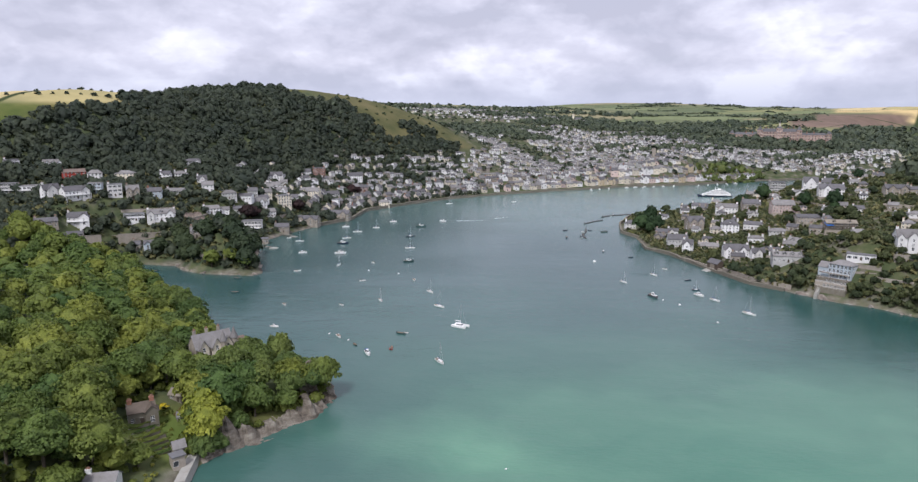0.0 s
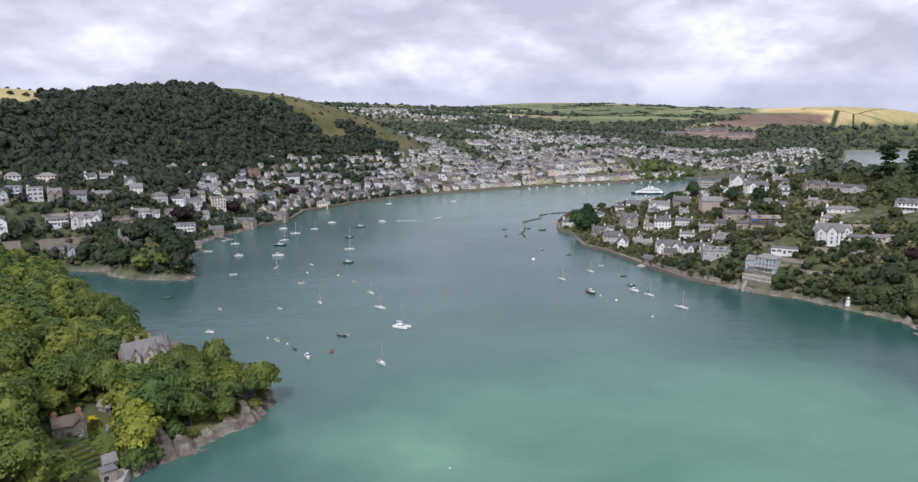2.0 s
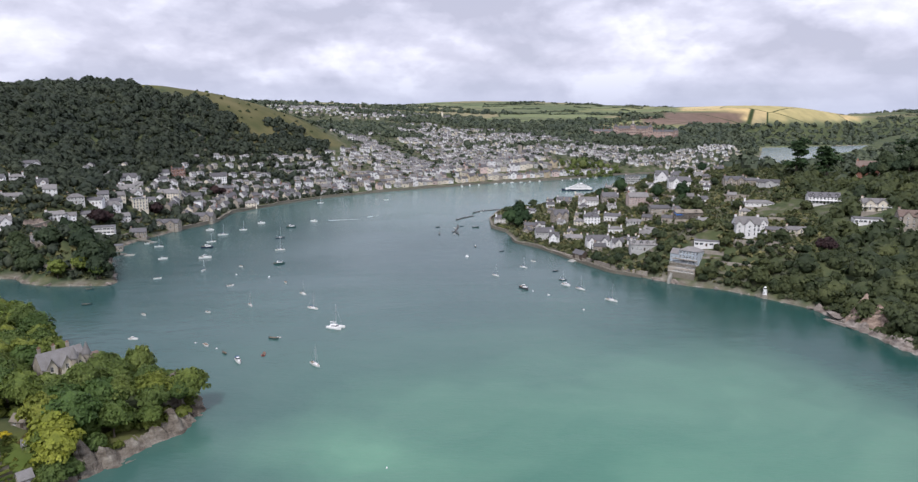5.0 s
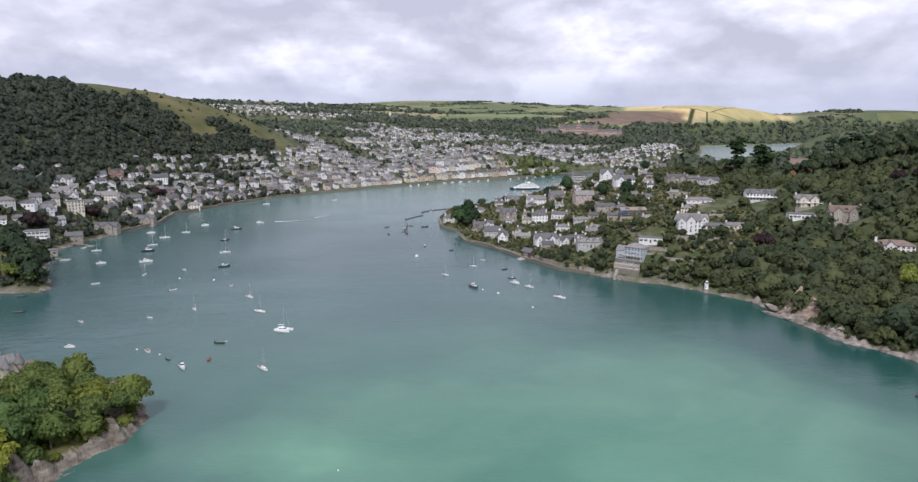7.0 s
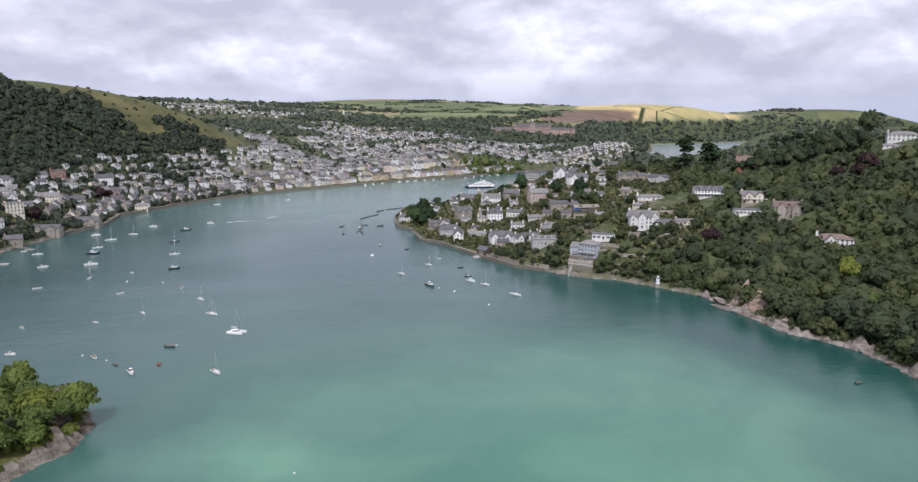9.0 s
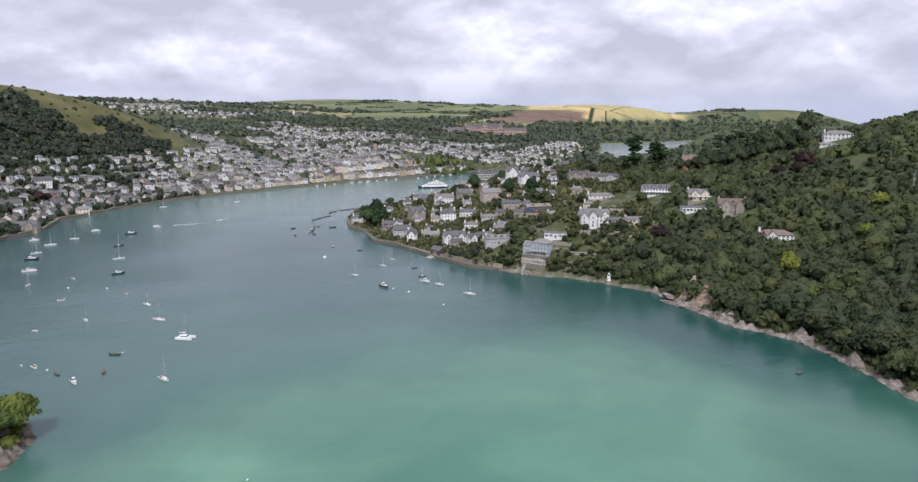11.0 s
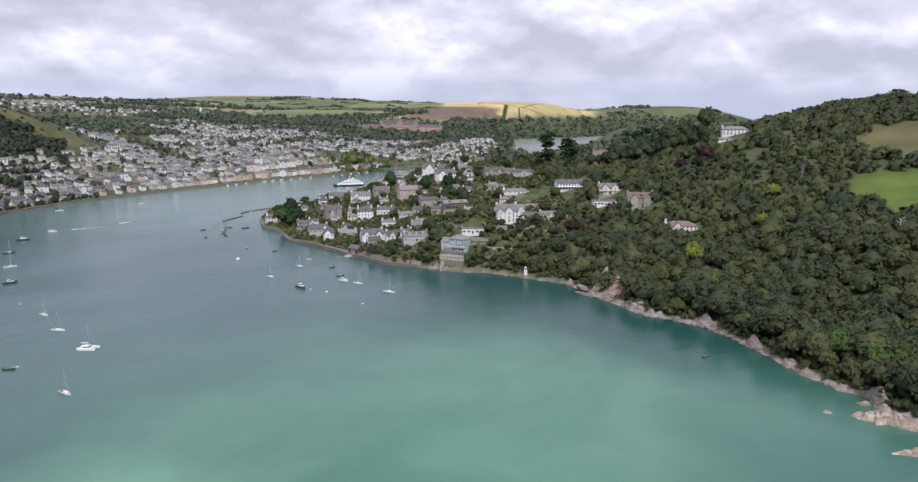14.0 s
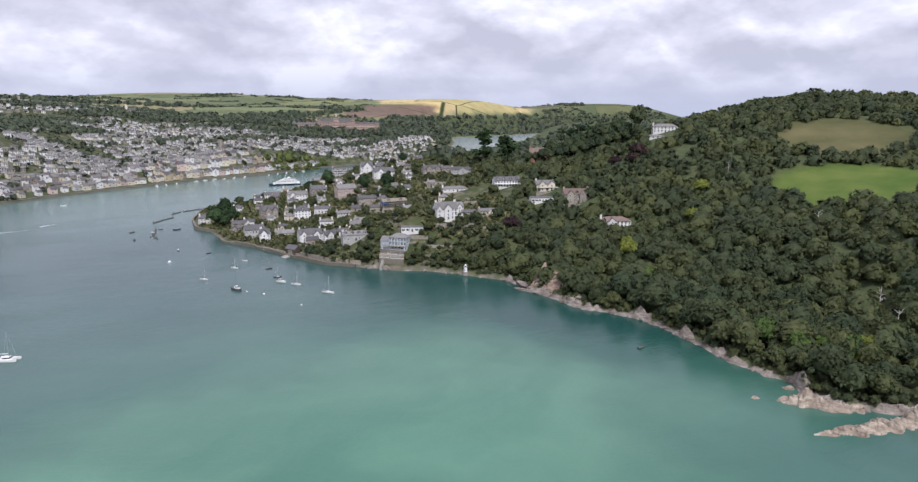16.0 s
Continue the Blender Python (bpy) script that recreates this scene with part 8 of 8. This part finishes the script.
def catamaran(x, y, L, head):
    root = moored(tagged(new("catamaran"), "white sailing catamaran with furled sail", "yacht", "moored boats"), x, y, head)
    for s in (-1, 1):
        part("hull", hull_mesh(L, L * 0.15, 0.12 * L), [GELCOAT, GELCOAT], root, m=Matrix.Translation((0, s * L * 0.22, 0)))
    part("bridge_deck", cabin_mesh(-0.42 * L, 0.22 * L, L * 0.5, L * 0.45, 0.07 * L, 0.13 * L), GELCOAT, root)
    part("saloon", cabin_mesh(-0.25 * L, 0.18 * L, L * 0.42, L * 0.3, 0.13 * L, 0.22 * L, 0.6), GELCOAT, root)
    part("saloon_window", cabin_mesh(-0.2 * L, 0.165 * L, L * 0.43, L * 0.31, 0.15 * L, 0.195 * L, 0.6), GLASS, root)
    part("mast", limb(bmesh.new(), (0.05 * L, 0, 0.2 * L), (0.05 * L, 0, 1.5 * L), 0.13, 0.08, 8), ALLOY, root)
    part("boom", limb(bmesh.new(), (0.04 * L, 0, 0.34 * L), (-0.4 * L, 0, 0.33 * L), 0.08, 0.06, 6), ALLOY, root)
    part("furled_sail", limb(bmesh.new(), (0.03 * L, 0, 0.375 * L), (-0.39 * L, 0, 0.355 * L), 0.2, 0.13, 7), FRAME, root)
    stays = bmesh.new()
    for p in ((0.5 * L, 0, 0.12 * L), (-0.1 * L, 0.25 * L, 0.12 * L), (-0.1 * L, -0.25 * L, 0.12 * L)):
        limb(stays, p, (0.05 * L, 0, 1.45 * L), 0.025, 0.025, 4)
    part("rigging", stays, ALLOY, root)


def large_yacht(x, y, L, head):
    """The white passenger yacht with stacked decks beside the town quay."""
    root = moored(tagged(new("large_motor_yacht"), "large white motor yacht with three decks and dark hull", "ship"), x, y, head)
    b = L * 0.17
    part("hull", hull_mesh(L, b, 0.045 * L, 0.5, 0.85), [NAVY_HULL, TEAK], root)
    part("upper_hull", cabin_mesh(-0.47 * L, 0.42 * L, b * 0.98, b * 0.55, 0.04 * L, 0.105 * L, 0.3), GELCOAT, root)
    for i, (a, c, z0, z1) in enumerate(((-0.4, 0.3, 0.105, 0.145), (-0.32, 0.2, 0.145, 0.185), (-0.22, 0.1, 0.185, 0.22))):
        deck = part("deck_house", cabin_mesh(a * L, c * L, b * (0.9 - 0.12 * i), b * (0.6 - 0.08 * i), z0 * L, z1 * L, 0.7), GELCOAT, root)
        part("window_band", cabin_mesh((a + 0.01) * L, (c - 0.02) * L, b * (0.91 - 0.12 * i), b * (0.61 - 0.08 * i), (z0 + 0.014) * L, (z0 + 0.028) * L, 0.7), GLASS, deck)
    part("funnel", cabin_mesh(-0.16 * L, -0.06 * L, b * 0.3, b * 0.25, 0.22 * L, 0.26 * L), GELCOAT, root)
    part("mast", limb(bmesh.new(), (0, 0, 0.22 * L), (-0.01 * L, 0, 0.33 * L), 0.5, 0.15, 6), GELCOAT, root)


PONTOON = surface("wet_grey_decking", worn((0.10, 0.10, 0.10), 0.7), 0.8)


def pontoon(points, width, label):
    bm = bmesh.new()
    for (ax, ay), (bx, by) in zip(points, points[1:]):
        n = math.hypot(bx - ax, by - ay)
        deck = box(bmesh.new(), 0, n, -width / 2, width / 2, -0.3, 0.55)
        me = bpy.data.meshes.new("deck")
        bmesh.ops.transform(deck, matrix=pose(ax, ay, 0, 0, 0, math.degrees(math.atan2(by - ay, bx - ax))), verts=deck.verts)
        deck.to_mesh(me)
        deck.free()
        bm.from_mesh(me)
        bpy.data.meshes.remove(me)
    root = tagged(new("pontoon"), label, "pontoon", "pontoons")
    part("deck", bm, PONTOON, root)
    for x, y in points:
        part("pile", limb(bmesh.new(), (x, y + width / 2 + 0.3, -2), (x, y + width / 2 + 0.3, 3.0), 0.25, 0.25, 8), DARK_WOOD, root)


def jetty(ax, ay, bx, by, label):
    n, a = math.hypot(bx - ax, by - ay), math.degrees(math.atan2(by - ay, bx - ax))
    root = tagged(new("jetty"), label, "jetty", "jetties")
    root.matrix_world = pose(ax, ay, 0, 0, 0, a)
    part("deck", box(bmesh.new(), 0, n, -1.2, 1.2, 1.3, 1.6), TIMBER, root)
    for i in range(4):
        for s in (-1, 1):
            part("pile", limb(bmesh.new(), (n * (i + 0.6) / 4, s, -2), (n * (i + 0.6) / 4, s, 1.9), 0.16, 0.16, 7), DARK_WOOD, root)
    part("landing_stage", box(bmesh.new(), n - 1, n + 6, -2.4, 2.4, -0.3, 0.7), CONCRETE, root)


yacht(-9, 310, 9.5, -62, label="white sailing yacht with tall bare mast")
catamaran(1, 366, 9.0, -34)
yacht(-50, 421, 8.0, -70)
yacht(-12, 407, 9.5, -43, cover=True)
yacht(-19, 443, 8.5, -58, cover=False)
dinghy(-32, 476, 6.5, -78)
motorboat(-41, 541, 10, 15, TEAL_HULL, "dark hulled work boat with white wheelhouse")
motorboat(-45, 321, 8.5, -70, None, "white motor cruiser with dark canopy", CANVAS)
dinghy(-34, 329, 5.5, 84, RED_HULL, "small red open boat on its mooring")
dinghy(-31, 353, 6.5, -28, TEAL_HULL, "dark rigid inflatable boat with engine")
dinghy(-29, 354, 4.0, 5, None, "small white tender beside a dark boat")
dinghy(-64, 348, 6.5, -62, None, "covered white open boat", False)
dinghy(-53, 334, 5.0, -60, TEAL_HULL)
motorboat(-103, 365, 6.0, -20)
dinghy(-109, 411, 5.5, -55)
dinghy(-73, 410, 4.5, -40)
dinghy(-69, 536, 6.0, -60)
dinghy(-69, 474, 6.0, 20)
dinghy(-123, 505, 6.5, 15)
yacht(-95, 527, 7.5, 75)
motorboat(-135, 576, 8.5, 10)
motorboat(-102, 574, 11.5, 0)
yacht(-44, 599, 10, 5)
yacht(-48, 660, 10, 15, NAVY_HULL, "dark blue sailing yacht on its mooring")
motorboat(-41, 723, 12, 0, TEAL_HULL, "dark green motor boat with low cabin")
yacht(-109, 649, 10, 18)
motorboat(-108, 621, 12, -5, NAVY_HULL, "dark blue motor launch")
yacht(-104, 687, 11, 5)
yacht(-88, 714, 9, -10)
yacht(-151, 633, 9, 5)
dinghy(-149, 440, 7, 0, TEAL_HULL, "dark green open boat in the creek mouth")
dinghy(-231, 504, 7, 0, TEAL_HULL, "dark open boat moored in the creek")
motorboat(-74, 756, 9, 0)
motorboat(-18, 761, 9, 160, None, "white motor boat under way")
motorboat(128, 432, 10.5, -68, RUBBER, "grey motor cruiser on its mooring")
motorboat(159, 435, 9, -62)
yacht(165, 423, 9, -62)
yacht(174, 392, 10.5, -60)
dinghy(166, 478, 5, 0, NAVY_HULL)
yacht(146, 495, 8, -62)
dinghy(160, 515, 5, -42)
yacht(118, 472, 8, -62)
yacht(162, 450, 6.5, -15, NAVY_HULL, "small dark yacht on its mooring")
buoy(111, 543, 1.4, FRAME, "large white mooring buoy")
motorboat(127, 585, 6, 80, NAVY_HULL, "small dark launch seen end on")
buoy(139, 412, 0.8, FRAME, "round white mooring buoy")
buoy(149, 375, 0.6, FRAME, "round white mooring buoy")
buoy(16, 209, 0.35, FRAME, "round white mooring buoy")
buoy(132, 424, 0.5, FRAME, "round white mooring buoy")
buoy(-58, 342, 0.5, FRAME, "round white mooring buoy")
buoy(-70, 353, 0.5, FRAME, "round white mooring buoy")
buoy(-69, 508, 0.7, FRAME, "round white mooring buoy")
buoy(-45, 497, 0.7, FRAME, "round white mooring buoy")
dinghy(106, 656, 7, 80, NAVY_HULL)
dinghy(111, 698, 6, 20, NAVY_HULL)
dinghy(150, 690, 8, 0, TEAL_HULL)
dinghy(145, 560, 4.5, 0, NAVY_HULL)
dinghy(257, 208, 5.0, 10, TEAL_HULL, "small boat with outboard near the rocks")
dinghy(77, 944, 8, 0)
yacht(-13, 923, 10, 5)
dinghy(-179, 594, 6, 0)
motorboat(-121, 718, 9, 0)
dinghy(-165, 650, 5, 10)
dinghy(-160, 480, 6, 0, TEAL_HULL)
large_yacht(386, 1018, 48, 178)
pontoon([(140, 745), (152, 760), (165, 772)], 3.0, "long grey timber pontoon off the point")
pontoon([(124, 650), (124, 668), (131, 690), (134, 705)], 1.6, "dark floating pontoon with small boats")
pontoon([(172, 800), (186, 812), (205, 820), (224, 822)], 4.0, "ferry landing pontoon at the point")
for i, (x, y) in enumerate([(121, 655), (121, 664), (126, 676), (128, 688), (137, 700), (170, 795), (182, 806), (196, 812), (210, 814), (188, 818)]):
    dinghy(x, y, 4.8, 60 + 25 * i, (None, NAVY_HULL, TEAL_HULL)[i % 3], "small boat tied to a pontoon")
for i, (x, y) in enumerate([(284, 1144), (300, 1150), (316, 1154), (334, 1160), (352, 1165), (372, 1170), (420, 1186), (440, 1196), (460, 1206), (250, 1128), (232, 1118), (216, 1106), (480, 1216), (500, 1226)]):
    motorboat(x, y, 9 + i % 3, 20 + 7 * i, None, "white boat berthed along the town quay")
jetty(-181, 668, -164, 658, "timber jetty with floating stage")
jetty(-184, 598, -168, 597, "short timber jetty with floating stage")
for k, (x, y, n, a) in enumerate(((-2, 765, 46, 8), (42, 784, 24, 40))):
    wake = bmesh.new()
    ring = [wake.verts.new((u * n, w * (1 - u) + 0.2 * math.sin(u * 20 + k), 0.05)) for u, w in ((0, 1.6), (0.3, 1.4), (0.6, 1.0), (1, 0.3), (1, -0.3), (0.6, -1.0), (0.3, -1.4), (0, -1.6))]
    wake.faces.new(ring)
    tagged(part("wake", wake, FOAM, m=pose(x, y, 0, 0, 0, a)), "white foam wake behind a moving boat", "wake", kind="structure")

# the lawn on the point
lawn = bmesh.new()
ring = [lawn.verts.new((x, y, 3.7)) for x, y in ((184, 664), (188, 690), (190, 728), (181, 722), (172, 684), (173, 668))]
foot = [lawn.verts.new((v.co.x, v.co.y, 0.5)) for v in ring]
lawn.faces.new(ring)
for i in range(6):
    lawn.faces.new((ring[i], foot[i], foot[(i + 1) % 6], ring[(i + 1) % 6]))
bmesh.ops.recalc_face_normals(lawn, faces=lawn.faces)
tagged(part("lawn", lawn, surface("mown_lawn", worn((0.13, 0.14, 0.04), 0.7), 0.95)), "mown green lawn behind the point's quay wall", "lawn", kind="structure")
